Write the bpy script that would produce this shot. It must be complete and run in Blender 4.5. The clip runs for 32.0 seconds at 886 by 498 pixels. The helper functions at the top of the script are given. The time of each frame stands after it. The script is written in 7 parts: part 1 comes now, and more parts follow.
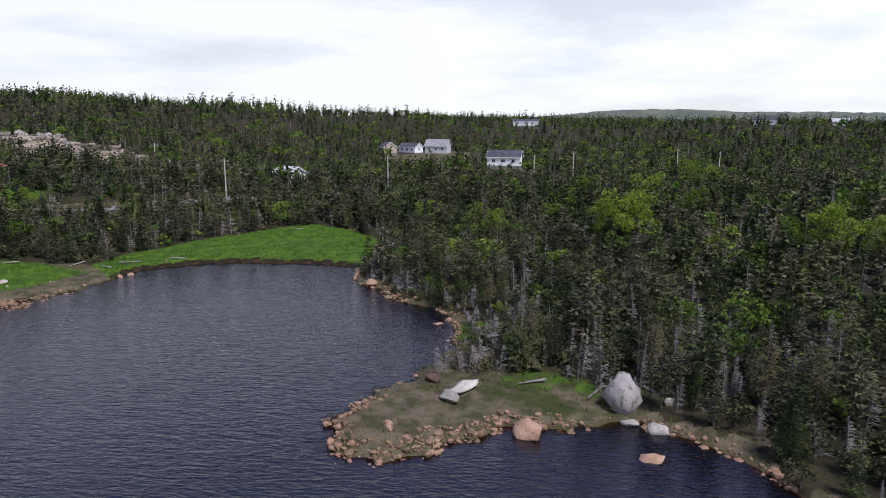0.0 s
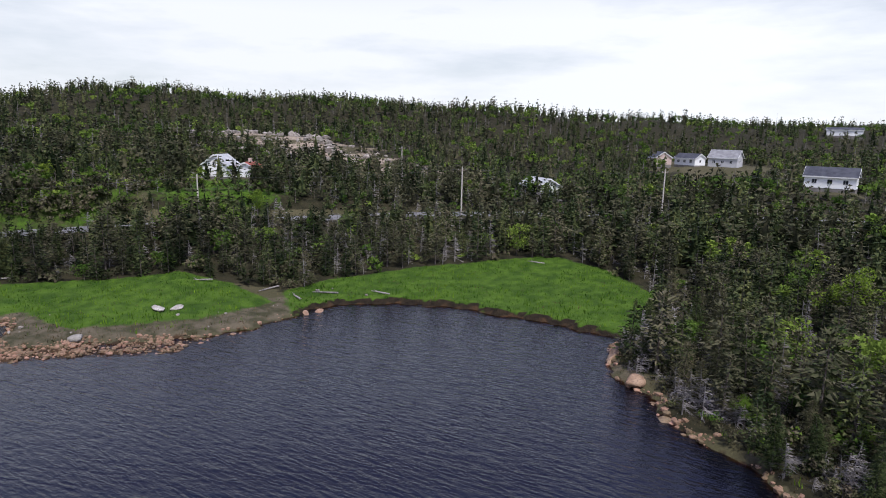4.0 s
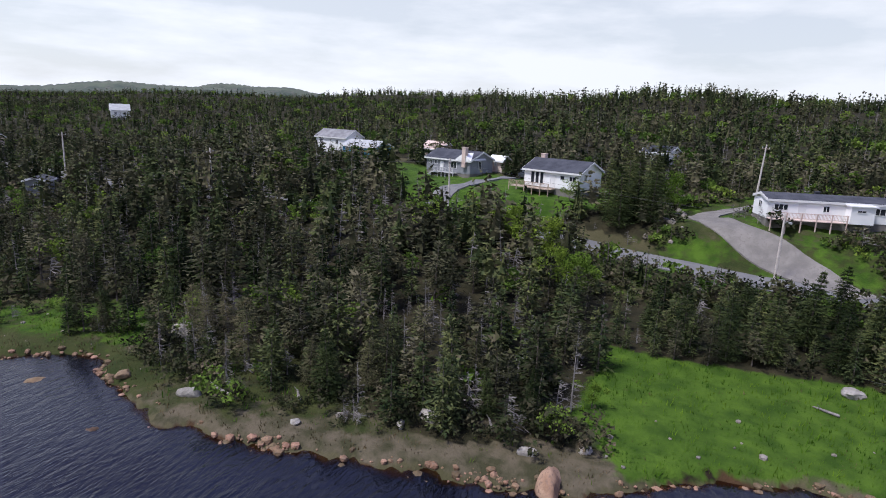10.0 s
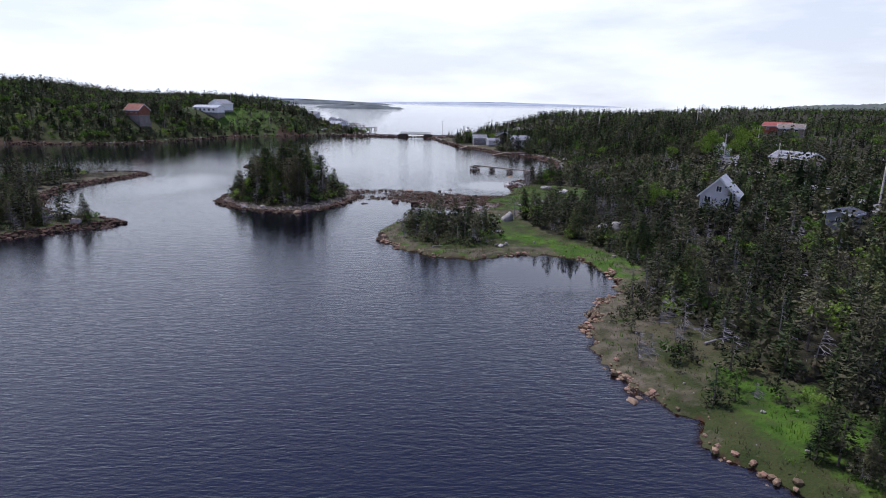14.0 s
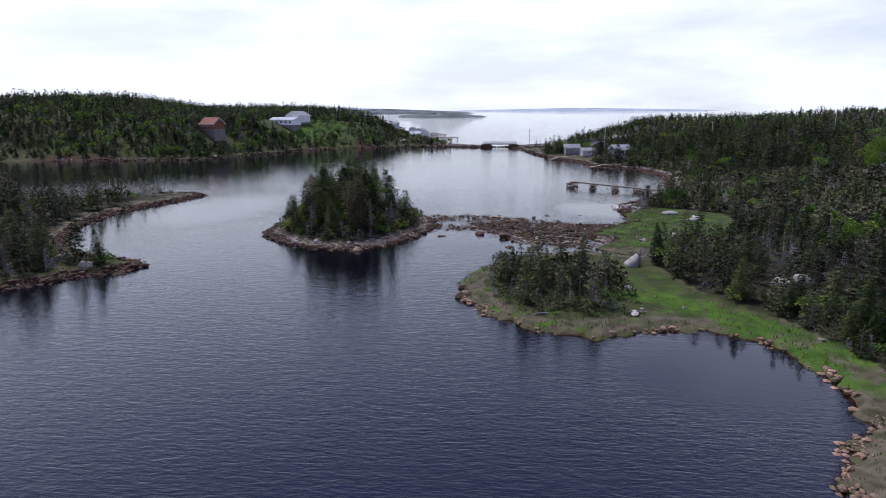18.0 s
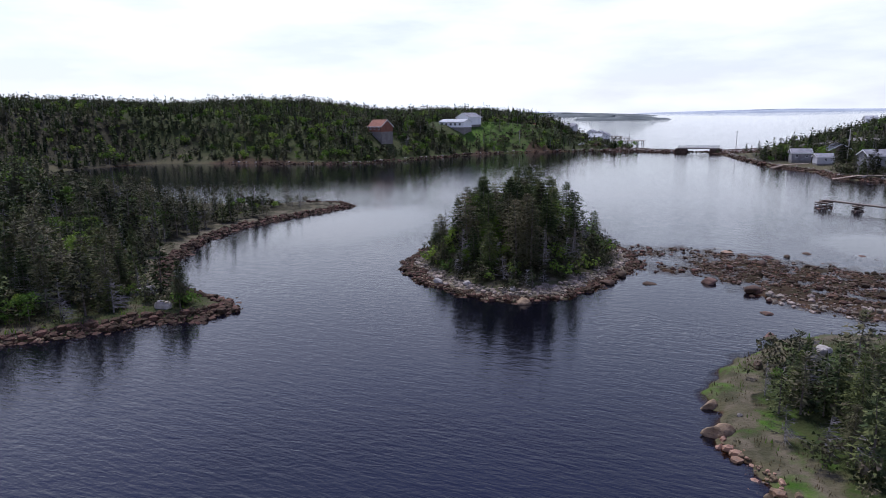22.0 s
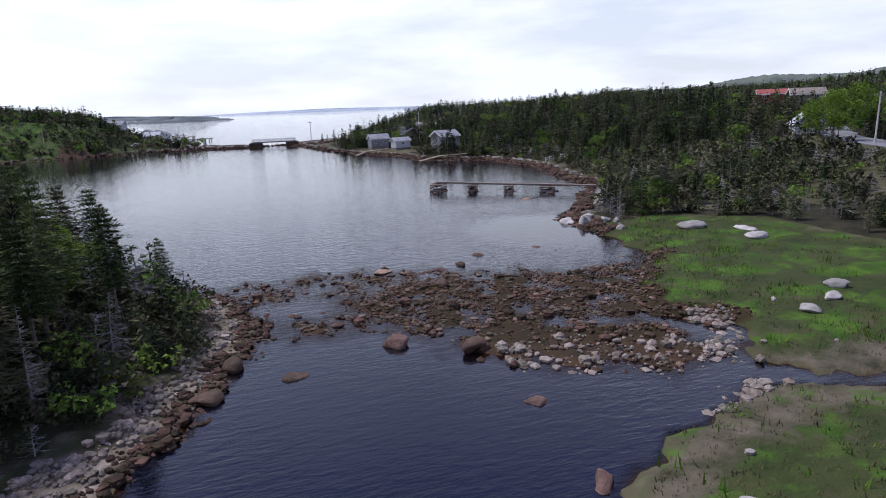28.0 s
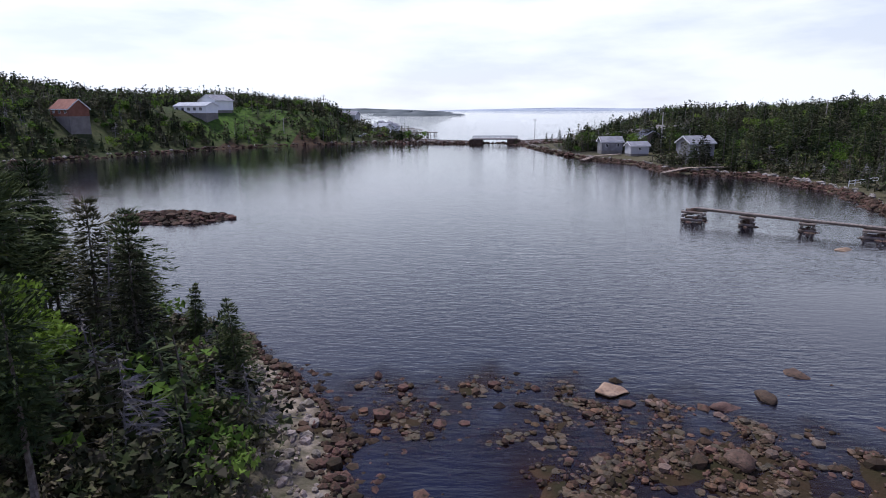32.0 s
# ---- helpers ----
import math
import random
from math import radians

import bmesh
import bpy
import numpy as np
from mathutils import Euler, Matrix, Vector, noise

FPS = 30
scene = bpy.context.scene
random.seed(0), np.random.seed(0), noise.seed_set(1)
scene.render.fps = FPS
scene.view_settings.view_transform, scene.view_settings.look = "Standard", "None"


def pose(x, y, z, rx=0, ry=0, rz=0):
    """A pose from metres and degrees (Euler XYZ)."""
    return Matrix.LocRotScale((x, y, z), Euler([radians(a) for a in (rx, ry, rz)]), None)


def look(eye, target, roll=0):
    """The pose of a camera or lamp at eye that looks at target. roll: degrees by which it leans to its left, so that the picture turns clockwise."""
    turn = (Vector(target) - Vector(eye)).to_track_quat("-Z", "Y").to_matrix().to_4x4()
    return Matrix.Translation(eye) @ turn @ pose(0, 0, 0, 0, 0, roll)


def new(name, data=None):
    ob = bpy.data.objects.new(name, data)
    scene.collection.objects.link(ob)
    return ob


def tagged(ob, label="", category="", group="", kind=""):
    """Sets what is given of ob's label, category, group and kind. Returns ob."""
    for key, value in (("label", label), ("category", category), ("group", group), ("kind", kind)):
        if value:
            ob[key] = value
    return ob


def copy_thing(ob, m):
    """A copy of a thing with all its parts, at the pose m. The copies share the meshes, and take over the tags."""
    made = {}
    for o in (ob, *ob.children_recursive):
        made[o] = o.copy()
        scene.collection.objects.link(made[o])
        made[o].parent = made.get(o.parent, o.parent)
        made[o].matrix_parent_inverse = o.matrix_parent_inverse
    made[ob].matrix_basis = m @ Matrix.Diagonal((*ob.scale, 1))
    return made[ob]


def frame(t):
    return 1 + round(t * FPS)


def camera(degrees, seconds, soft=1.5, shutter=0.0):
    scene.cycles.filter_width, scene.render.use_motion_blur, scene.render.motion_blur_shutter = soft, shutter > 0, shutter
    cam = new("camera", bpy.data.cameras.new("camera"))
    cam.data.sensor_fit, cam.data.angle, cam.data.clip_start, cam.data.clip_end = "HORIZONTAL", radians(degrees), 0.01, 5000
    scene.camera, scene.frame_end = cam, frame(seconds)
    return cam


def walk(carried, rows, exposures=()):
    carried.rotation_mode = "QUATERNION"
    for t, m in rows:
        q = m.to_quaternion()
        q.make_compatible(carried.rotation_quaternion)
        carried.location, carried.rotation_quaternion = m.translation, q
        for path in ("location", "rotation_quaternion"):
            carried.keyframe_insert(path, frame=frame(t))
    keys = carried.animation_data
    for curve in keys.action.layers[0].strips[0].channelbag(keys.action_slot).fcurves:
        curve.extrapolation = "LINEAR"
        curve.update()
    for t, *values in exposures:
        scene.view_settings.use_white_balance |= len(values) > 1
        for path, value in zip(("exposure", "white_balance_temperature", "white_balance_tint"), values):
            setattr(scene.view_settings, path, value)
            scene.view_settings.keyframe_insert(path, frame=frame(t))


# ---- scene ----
cam = camera(71.6, 32.0, soft=1.0)
PATH = [
    (0, (-49.075, -5.112, 21.135), (-48.891, -7.067, 20.754), 0.4),
    (0.5, (-48.447, -8.722, 21.207), (-48.175, -10.666, 20.824), 0.7),
    (1, (-47.93, -12.534, 21.169), (-47.604, -14.469, 20.786), 0.7),
    (1.5, (-47.28, -17.0, 20.692), (-46.928, -18.932, 20.315), 0.5),
    (2, (-46.588, -20.839, 20.569), (-46.156, -22.755, 20.194), 0.5),
    (2.5, (-45.488, -24.689, 20.405), (-44.967, -26.584, 20.032), 0.6),
    (4.5, (-39.136, -37.915, 20.691), (-38.024, -39.535, 20.318), 1.7),
    (5, (-37.163, -40.566, 20.908), (-35.907, -42.076, 20.529), 2.0),
    (5.5, (-34.948, -43.189, 21.076), (-33.558, -44.574, 20.691), 2.0),
    (6, (-32.348, -45.446, 21.188), (-30.835, -46.695, 20.798), 2.2),
    (6.5, (-29.792, -47.413, 21.397), (-28.165, -48.507, 21.0), 2.3),
    (7, (-26.828, -49.128, 21.509), (-25.103, -50.058, 21.106), 2.4),
    (7.5, (-23.829, -50.549, 21.607), (-22.007, -51.267, 21.198), 2.5),
    (8, (-20.69, -51.369, 21.603), (-18.787, -51.821, 21.188), 2.6),
    (8.5, (-17.637, -51.769, 21.637), (-15.689, -51.925, 21.212), 2.7),
    (9, (-14.649, -51.844, 21.642), (-12.701, -51.711, 21.209), 2.6),
    (9.5, (-11.695, -51.523, 21.503), (-9.787, -51.116, 21.066), 2.6),
    (10, (-8.97, -50.791, 21.633), (-7.144, -50.107, 21.185), 2.5),
    (10.5, (-6.429, -49.709, 21.767), (-4.715, -48.787, 21.31), 2.4),
    (11, (-4.011, -48.227, 21.634), (-2.441, -47.078, 21.172), 2.3),
    (11.5, (-1.904, -46.527, 21.682), (-0.512, -45.169, 21.214), 2.2),
    (12, (0.068, -44.225, 21.47), (1.245, -42.678, 21.0), 2.0),
    (12.5, (1.409, -42.01, 21.473), (2.335, -40.302, 21.0), 2.0),
    (13, (2.476, -39.617, 21.486), (3.141, -37.791, 21.011), 1.6),
    (13.5, (3.342, -36.962, 21.226), (3.714, -35.053, 20.758), 1.3),
    (14, (3.55, -34.242, 21.301), (3.623, -32.3, 20.832), 1.1),
    (14.5, (3.651, -31.302, 21.347), (3.512, -29.363, 20.878), 0.9),
    (16.5, (2.593, -18.034, 21.546), (2.417, -16.094, 21.093), 0.2),
    (17, (2.329, -14.303, 21.592), (2.152, -12.363, 21.14), -0.1),
    (17.5, (1.991, -10.856, 21.433), (1.806, -8.916, 20.982), -0.1),
    (18, (1.755, -7.117, 21.055), (1.566, -5.177, 20.608), -0.2),
    (18.5, (1.563, -3.275, 20.775), (1.372, -1.335, 20.329), -0.4),
    (19, (1.4, 0.54, 20.326), (1.206, 2.481, 19.881), -0.5),
    (19.5, (0.81, 4.339, 19.812), (0.508, 6.267, 19.37), -0.5),
    (20, (0.083, 8.226, 19.669), (-0.575, 10.064, 19.231), -0.5),
    (20.5, (-1.223, 11.849, 19.738), (-1.951, 13.66, 19.301), -0.6),
    (21, (-2.676, 15.405, 19.766), (-3.407, 17.215, 19.333), -0.6),
    (21.5, (-4.029, 18.883, 19.744), (-4.744, 20.7, 19.312), -0.7),
    (22, (-5.383, 22.541, 19.225), (-6.099, 24.358, 18.796), -0.9),
    (22.5, (-6.798, 26.144, 18.453), (-7.511, 27.963, 18.025), -1.0),
    (23, (-8.174, 29.882, 17.828), (-8.882, 31.703, 17.401), -1.1),
    (23.5, (-9.432, 33.768, 17.428), (-10.08, 35.612, 17.004), -1.2),
    (24, (-10.876, 37.746, 17.4), (-11.412, 39.625, 16.974), -1.2),
    (24.5, (-11.61, 41.223, 17.177), (-12.06, 43.125, 16.75), -1.1),
    (25, (-12.204, 44.413, 17.017), (-12.6, 46.326, 16.59), -1.2),
    (25.5, (-12.498, 47.602, 16.783), (-12.724, 49.542, 16.352), -1.5),
    (26, (-12.573, 51.085, 16.371), (-12.545, 53.035, 15.93), -1.5),
    (26.5, (-12.273, 54.519, 15.85), (-12.063, 56.458, 15.407), -1.5),
    (28.5, (-8.258, 63.041, 14.31), (-7.668, 64.895, 13.85), -2.4),
    (29, (-7.508, 65.898, 14.458), (-6.986, 67.774, 14.003), -1.6),
    (29.5, (-6.886, 69.514, 14.152), (-6.586, 71.44, 13.704), -0.4),
    (30, (-6.363, 72.749, 13.945), (-6.137, 74.686, 13.501), -0.3),
    (30.5, (-5.935, 75.891, 13.755), (-5.719, 77.829, 13.311), -0.3),
    (31, (-5.728, 79.032, 13.678), (-5.581, 80.977, 13.234), -0.2),
    (31.5, (-5.437, 81.992, 13.65), (-5.449, 83.944, 13.216), -1.0),
    (32, (-5.755, 85.075, 13.581), (-5.874, 87.021, 13.137), -0.3),
]
walk(cam, [(t, look(eye, target, roll)) for t, eye, target, roll in PATH], [(0, 0.0, 6150, 13), (9, -0.02, 6100, 13), (13, -0.06, 5800, 16), (32, -0.06, 5800, 16)])

# ---- world, sun ----
SUN_AZ, SUN_EL = radians(-48), radians(61)   # azimuth from +y towards +x
world = bpy.data.worlds.new("sky")
scene.world = world
world.use_nodes = True
wn, wl = world.node_tree.nodes, world.node_tree.links
wn.clear()
w_out = wn.new("ShaderNodeOutputWorld")
w_bg = wn.new("ShaderNodeBackground")
w_sky = wn.new("ShaderNodeTexSky")
w_sky.sky_type = "NISHITA"
w_sky.sun_disc = False
w_sky.sun_elevation = SUN_EL
w_sky.sun_rotation = SUN_AZ
w_scale = wn.new("ShaderNodeVectorMath"); w_scale.operation = "SCALE"; w_scale.inputs["Scale"].default_value = 0.09
w_tc = wn.new("ShaderNodeTexCoord")
w_map = wn.new("ShaderNodeMapping"); w_map.inputs["Scale"].default_value = (1.0, 1.0, 4.5)
w_noise = wn.new("ShaderNodeTexNoise"); w_noise.inputs["Scale"].default_value = 2.6; w_noise.inputs["Detail"].default_value = 7; w_noise.inputs["Roughness"].default_value = 0.55
w_ramp = wn.new("ShaderNodeValToRGB")
w_ramp.color_ramp.elements[0].position = 0.38; w_ramp.color_ramp.elements[0].color = (0.66, 0.66, 0.66, 1)
w_ramp.color_ramp.elements[1].position = 0.56; w_ramp.color_ramp.elements[1].color = (1, 1, 1, 1)
w_mix = wn.new("ShaderNodeMix"); w_mix.data_type = "RGBA"
# cloud: bright towards the horizon, thinner and bluer overhead
w_sep = wn.new("ShaderNodeSeparateXYZ")
w_high = wn.new("ShaderNodeMapRange"); w_high.inputs["From Min"].default_value, w_high.inputs["From Max"].default_value = 0.17, 0.62
w_cloud = wn.new("ShaderNodeMix"); w_cloud.data_type = "RGBA"
w_cloud.inputs["A"].default_value, w_cloud.inputs["B"].default_value = (1.06, 1.08, 1.09, 1), (0.23, 0.275, 0.66, 1)
wl.new(w_tc.outputs["Generated"], w_sep.inputs["Vector"])
wl.new(w_sep.outputs["Z"], w_high.inputs["Value"])
wl.new(w_high.outputs["Result"], w_cloud.inputs["Factor"])
# the cloud is brighter on the sun's side
w_side = wn.new("ShaderNodeMapRange"); w_side.inputs["From Min"].default_value, w_side.inputs["From Max"].default_value = -1.0, 1.0
w_side.inputs["To Min"].default_value, w_side.inputs["To Max"].default_value = 0.89, 1.12
w_west = wn.new("ShaderNodeVectorMath"); w_west.operation = "DOT_PRODUCT"; w_west.inputs[1].default_value = (-0.85, 0.4, 0)
wl.new(w_tc.outputs["Generated"], w_west.inputs[0])
w_lit = wn.new("ShaderNodeVectorMath"); w_lit.operation = "SCALE"
wl.new(w_west.outputs["Value"], w_side.inputs["Value"])
wl.new(w_side.outputs["Result"], w_lit.inputs["Scale"])
wl.new(w_cloud.outputs["Result"], w_lit.inputs[0])
wl.new(w_lit.outputs["Vector"], w_mix.inputs["B"])
w_bg.inputs["Strength"].default_value = 1.0
wl.new(w_sky.outputs["Color"], w_scale.inputs[0])
wl.new(w_tc.outputs["Generated"], w_map.inputs["Vector"])
wl.new(w_map.outputs["Vector"], w_noise.inputs["Vector"])
wl.new(w_noise.outputs["Fac"], w_ramp.inputs["Fac"])
wl.new(w_ramp.outputs["Color"], w_mix.inputs["Factor"])
wl.new(w_scale.outputs["Vector"], w_mix.inputs["A"])
wl.new(w_mix.outputs["Result"], w_bg.inputs["Color"])
wl.new(w_bg.outputs["Background"], w_out.inputs["Surface"])

sun_data = bpy.data.lights.new("sun", "SUN")
sun_data.energy, sun_data.angle, sun_data.color = 4.7, radians(13), (1.0, 0.95, 0.87)
sun = new("sun", sun_data)
sun.matrix_world = look((0, 0, 300), (0 - math.sin(SUN_AZ) * math.cos(SUN_EL), -math.cos(SUN_AZ) * math.cos(SUN_EL), 300 - math.sin(SUN_EL)))

# ---- materials ----
def material(name, base, rough=0.9, second=None, scale=2.0, bump=0.3, bump_scale=12.0, metal=0.0, tone=None, spread=0.0, third=None, spec=0.3):
    """A procedural surface: two colours mixed by noise, a third by a finer one, a bump, and spread by object or island."""
    m = bpy.data.materials.new(name)
    m.use_nodes = True
    n, l = m.node_tree.nodes, m.node_tree.links
    b = n["Principled BSDF"]
    b.inputs["Roughness"].default_value, b.inputs["Metallic"].default_value = rough, metal
    b.inputs["Specular IOR Level"].default_value = spec
    tc = n.new("ShaderNodeTexCoord")
    no = n.new("ShaderNodeTexNoise"); no.inputs["Scale"].default_value = scale; no.inputs["Detail"].default_value = 6
    l.new(tc.outputs["Object"], no.inputs["Vector"])
    ra = n.new("ShaderNodeValToRGB")
    ra.color_ramp.elements[0].position, ra.color_ramp.elements[1].position = 0.38, 0.62
    ra.color_ramp.elements[0].color = (*base, 1)
    ra.color_ramp.elements[1].color = (*(second or [c * 1.25 for c in base]), 1)
    l.new(no.outputs["Fac"], ra.inputs["Fac"])
    out = ra.outputs["Color"]
    if third:
        nf = n.new("ShaderNodeTexNoise"); nf.inputs["Scale"].default_value = scale * 5.3; nf.inputs["Detail"].default_value = 5
        l.new(tc.outputs["Object"], nf.inputs["Vector"])
        rf = n.new("ShaderNodeValToRGB"); rf.color_ramp.elements[0].position, rf.color_ramp.elements[1].position = 0.52, 0.66
        l.new(nf.outputs["Fac"], rf.inputs["Fac"])
        mx = n.new("ShaderNodeMix"); mx.data_type = "RGBA"; mx.inputs["B"].default_value = (*third, 1)
        l.new(rf.outputs["Color"], mx.inputs["Factor"]); l.new(out, mx.inputs["A"])
        out = mx.outputs["Result"]
    if spread:
        if tone == "island":
            src = n.new("ShaderNodeNewGeometry").outputs["Random Per Island"]
        elif tone:
            at = n.new("ShaderNodeAttribute"); at.attribute_name = tone; src = at.outputs["Fac"]
        else:
            src = n.new("ShaderNodeObjectInfo").outputs["Random"]
        hs = n.new("ShaderNodeHueSaturation")
        mr = n.new("ShaderNodeMapRange"); mr.inputs["To Min"].default_value, mr.inputs["To Max"].default_value = 1 - spread, 1 + spread
        l.new(src, mr.inputs["Value"]); l.new(mr.outputs["Result"], hs.inputs["Value"])
        mh = n.new("ShaderNodeMapRange"); mh.inputs["To Min"].default_value, mh.inputs["To Max"].default_value = 0.5 + spread * 0.045, 0.5 - spread * 0.045
        l.new(src, mh.inputs["Value"]); l.new(mh.outputs["Result"], hs.inputs["Hue"])
        l.new(out, hs.inputs["Color"])
        out = hs.outputs["Color"]
    l.new(out, b.inputs["Base Color"])
    if bump:
        nb = n.new("ShaderNodeTexNoise"); nb.inputs["Scale"].default_value = bump_scale; nb.inputs["Detail"].default_value = 5
        l.new(tc.outputs["Object"], nb.inputs["Vector"])
        bu = n.new("ShaderNodeBump"); bu.inputs["Strength"].default_value = bump; bu.inputs["Distance"].default_value = 0.1
        l.new(nb.outputs["Fac"], bu.inputs["Height"]); l.new(bu.outputs["Normal"], b.inputs["Normal"])
    return m


def foliage(name, base, second, spread=0.62, tone="tone", through_light=0.07):
    """Needles or leaves: noise over the crown, a tone for each tree, and a little light let through."""
    m = material(name, base, 0.75, second, 1.3, 0.0, tone=tone, spread=spread, spec=0.05)
    n, l = m.node_tree.nodes, m.node_tree.links
    b, out = n["Principled BSDF"], n["Material Output"]
    tr = n.new("ShaderNodeBsdfTranslucent")
    l.new(b.inputs["Base Color"].links[0].from_socket, tr.inputs["Color"])
    mix = n.new("ShaderNodeMixShader"); mix.inputs["Fac"].default_value = through_light
    l.new(b.outputs["BSDF"], mix.inputs[1]); l.new(tr.outputs["BSDF"], mix.inputs[2])
    l.new(mix.outputs["Shader"], out.inputs["Surface"])
    return m


SPRUCE = foliage("spruce_needles", (0.028, 0.043, 0.019), (0.070, 0.084, 0.032))
SPRUCE_NEAR = foliage("spruce_needles_near", (0.030, 0.046, 0.018), (0.074, 0.090, 0.032), tone=None)
OLIVE = foliage("thin_spruce_needles", (0.044, 0.050, 0.025), (0.084, 0.080, 0.048))
OLIVE_NEAR = foliage("thin_spruce_needles_near", (0.052, 0.057, 0.027), (0.094, 0.088, 0.050), tone=None)
LEAF = foliage("young_leaves", (0.070, 0.125, 0.020), (0.125, 0.190, 0.036), 0.45, through_light=0.25)
LEAF_NEAR = foliage("young_leaves_near", (0.090, 0.148, 0.018), (0.145, 0.215, 0.032), 0.3, None, 0.25)
SHRUB = foliage("shrub_leaves", (0.040, 0.053, 0.020), (0.080, 0.070, 0.046), 0.65)
DEAD = material("dead_wood", (0.140, 0.128, 0.124), 0.9, (0.25, 0.232, 0.228), 3, 0.4, 20, tone="tone", spread=0.3)
BARK = material("bark", (0.085, 0.065, 0.055), 0.95, (0.16, 0.14, 0.125), 4, 0.6, 20)
GRASS = foliage("meadow_blades", (0.054, 0.120, 0.008), (0.088, 0.172, 0.014), 0.45, "tone", 0.3)
DRY = foliage("dry_blades", (0.085, 0.070, 0.036), (0.135, 0.108, 0.060), 0.35, "tone", 0.2)
GRANITE = material("granite", (0.25, 0.228, 0.205), 0.9, (0.38, 0.355, 0.33), 1.2, 0.5, 9, spread=0.25, third=(0.25, 0.24, 0.22))
TAN = material("tan_stone", (0.20, 0.130, 0.080), 0.85, (0.29, 0.205, 0.135), 1.2, 0.5, 9, spread=0.35, third=(0.16, 0.11, 0.08))
DARK_STONE = material("wet_stone", (0.070, 0.045, 0.034), 0.8, (0.115, 0.075, 0.055), 1.5, 0.5, 9, spread=0.4, third=(0.05, 0.04, 0.03), spec=0.12)
RUBBLE_TAN = material("tan_rubble", (0.15, 0.092, 0.055), 0.8, (0.25, 0.165, 0.105), 1.2, 0.5, 9, tone="tone", spread=0.45, third=(0.14, 0.10, 0.07))
RUBBLE_DARK = material("dark_rubble", (0.042, 0.027, 0.019), 0.85, (0.088, 0.053, 0.036), 1.2, 0.5, 9, tone="tone", spread=0.5, third=(0.04, 0.032, 0.02), spec=0.12)
RUBBLE_PALE = material("pale_rubble", (0.17, 0.148, 0.126), 0.85, (0.27, 0.24, 0.215), 1.2, 0.5, 9, tone="tone", spread=0.3, third=(0.25, 0.24, 0.22))
WEED = material("rockweed", (0.042, 0.030, 0.014), 0.6, (0.085, 0.055, 0.026), 3, 0.6, 15, tone="tone", spread=0.4)
RUST = material("rust_rubble", (0.058, 0.036, 0.021), 0.85, (0.125, 0.075, 0.043), 1.2, 0.5, 9, tone="tone", spread=0.45, third=(0.05, 0.035, 0.022), spec=0.12)
RUBBLE_BUFF = material("buff_rubble", (0.14, 0.113, 0.088), 0.8, (0.235, 0.20, 0.165), 1.2, 0.5, 9, tone="tone", spread=0.4, third=(0.11, 0.085, 0.06))
RUBBLE_BROWN = material("brown_rubble", (0.070, 0.047, 0.032), 0.8, (0.15, 0.107, 0.076), 1.2, 0.5, 9, tone="tone", spread=0.5, third=(0.05, 0.04, 0.03))
ROAD_MAT = material("asphalt_worn", (0.13, 0.13, 0.134), 0.95, (0.18, 0.178, 0.18), 0.35, 0.3, 30, third=(0.15, 0.15, 0.15))
GRAVEL = material("gravel", (0.155, 0.145, 0.135), 0.95, (0.215, 0.20, 0.185), 0.6, 0.5, 20, third=(0.17, 0.158, 0.145))
WHITE = material("white_siding", (0.76, 0.77, 0.78), 0.7, (0.82, 0.82, 0.82), 0.6, 0.15, 6)
GREY_SIDING = material("grey_siding", (0.19, 0.20, 0.225), 0.75, (0.235, 0.245, 0.27), 0.6, 0.15, 6)
LIGHT_SIDING = material("pale_grey_siding", (0.42, 0.42, 0.44), 0.75, (0.48, 0.48, 0.50), 0.6, 0.15, 6)
BLUE = material("blue_siding", (0.05, 0.24, 0.42), 0.7, (0.07, 0.28, 0.46), 0.6, 0.15, 6)
SLATE = material("slate_shingles", (0.042, 0.045, 0.058), 0.95, (0.068, 0.072, 0.088), 0.8, 0.3, 14)
PALE_ROOF = material("pale_shingles", (0.33, 0.34, 0.35), 0.85, (0.42, 0.43, 0.44), 0.8, 0.3, 14)
RED = material("red_boards", (0.20, 0.05, 0.04), 0.85, (0.26, 0.08, 0.06), 0.8, 0.3, 14)
PINK = material("pink_brick", (0.50, 0.38, 0.34), 0.9, (0.58, 0.47, 0.42), 0.8, 0.3, 14)
ORANGE = material("orange_boards", (0.17, 0.07, 0.045), 0.85, (0.22, 0.095, 0.065), 0.8, 0.3, 14)
GREY_SHINGLE = material("weathered_shingles", (0.17, 0.17, 0.18), 0.9, (0.25, 0.25, 0.26), 0.8, 0.4, 14)
WOOD = material("weathered_boards", (0.30, 0.23, 0.18), 0.9, (0.42, 0.34, 0.27), 1.5, 0.4, 14)
OLD_WOOD = material("old_timber", (0.13, 0.105, 0.085), 0.9, (0.23, 0.19, 0.16), 1.5, 0.6, 14)
TRIM = material("white_trim", (0.64, 0.64, 0.65), 0.6, (0.70, 0.70, 0.70), 1, 0.05, 8)
GLASS = material("window_glass", (0.02, 0.024, 0.03), 0.08, (0.03, 0.034, 0.04), 0.5, 0.0, spec=0.6)
STEEL = material("galvanised_steel", (0.45, 0.46, 0.47), 0.5, (0.52, 0.53, 0.54), 2, 0.1, 20, metal=0.7)
POLE = material("pole_wood", (0.42, 0.38, 0.35), 0.9, (0.52, 0.48, 0.45), 2, 0.3, 20)
CABLE = material("cable", (0.06, 0.06, 0.06), 0.6, (0.08, 0.08, 0.08), 2, 0.0)
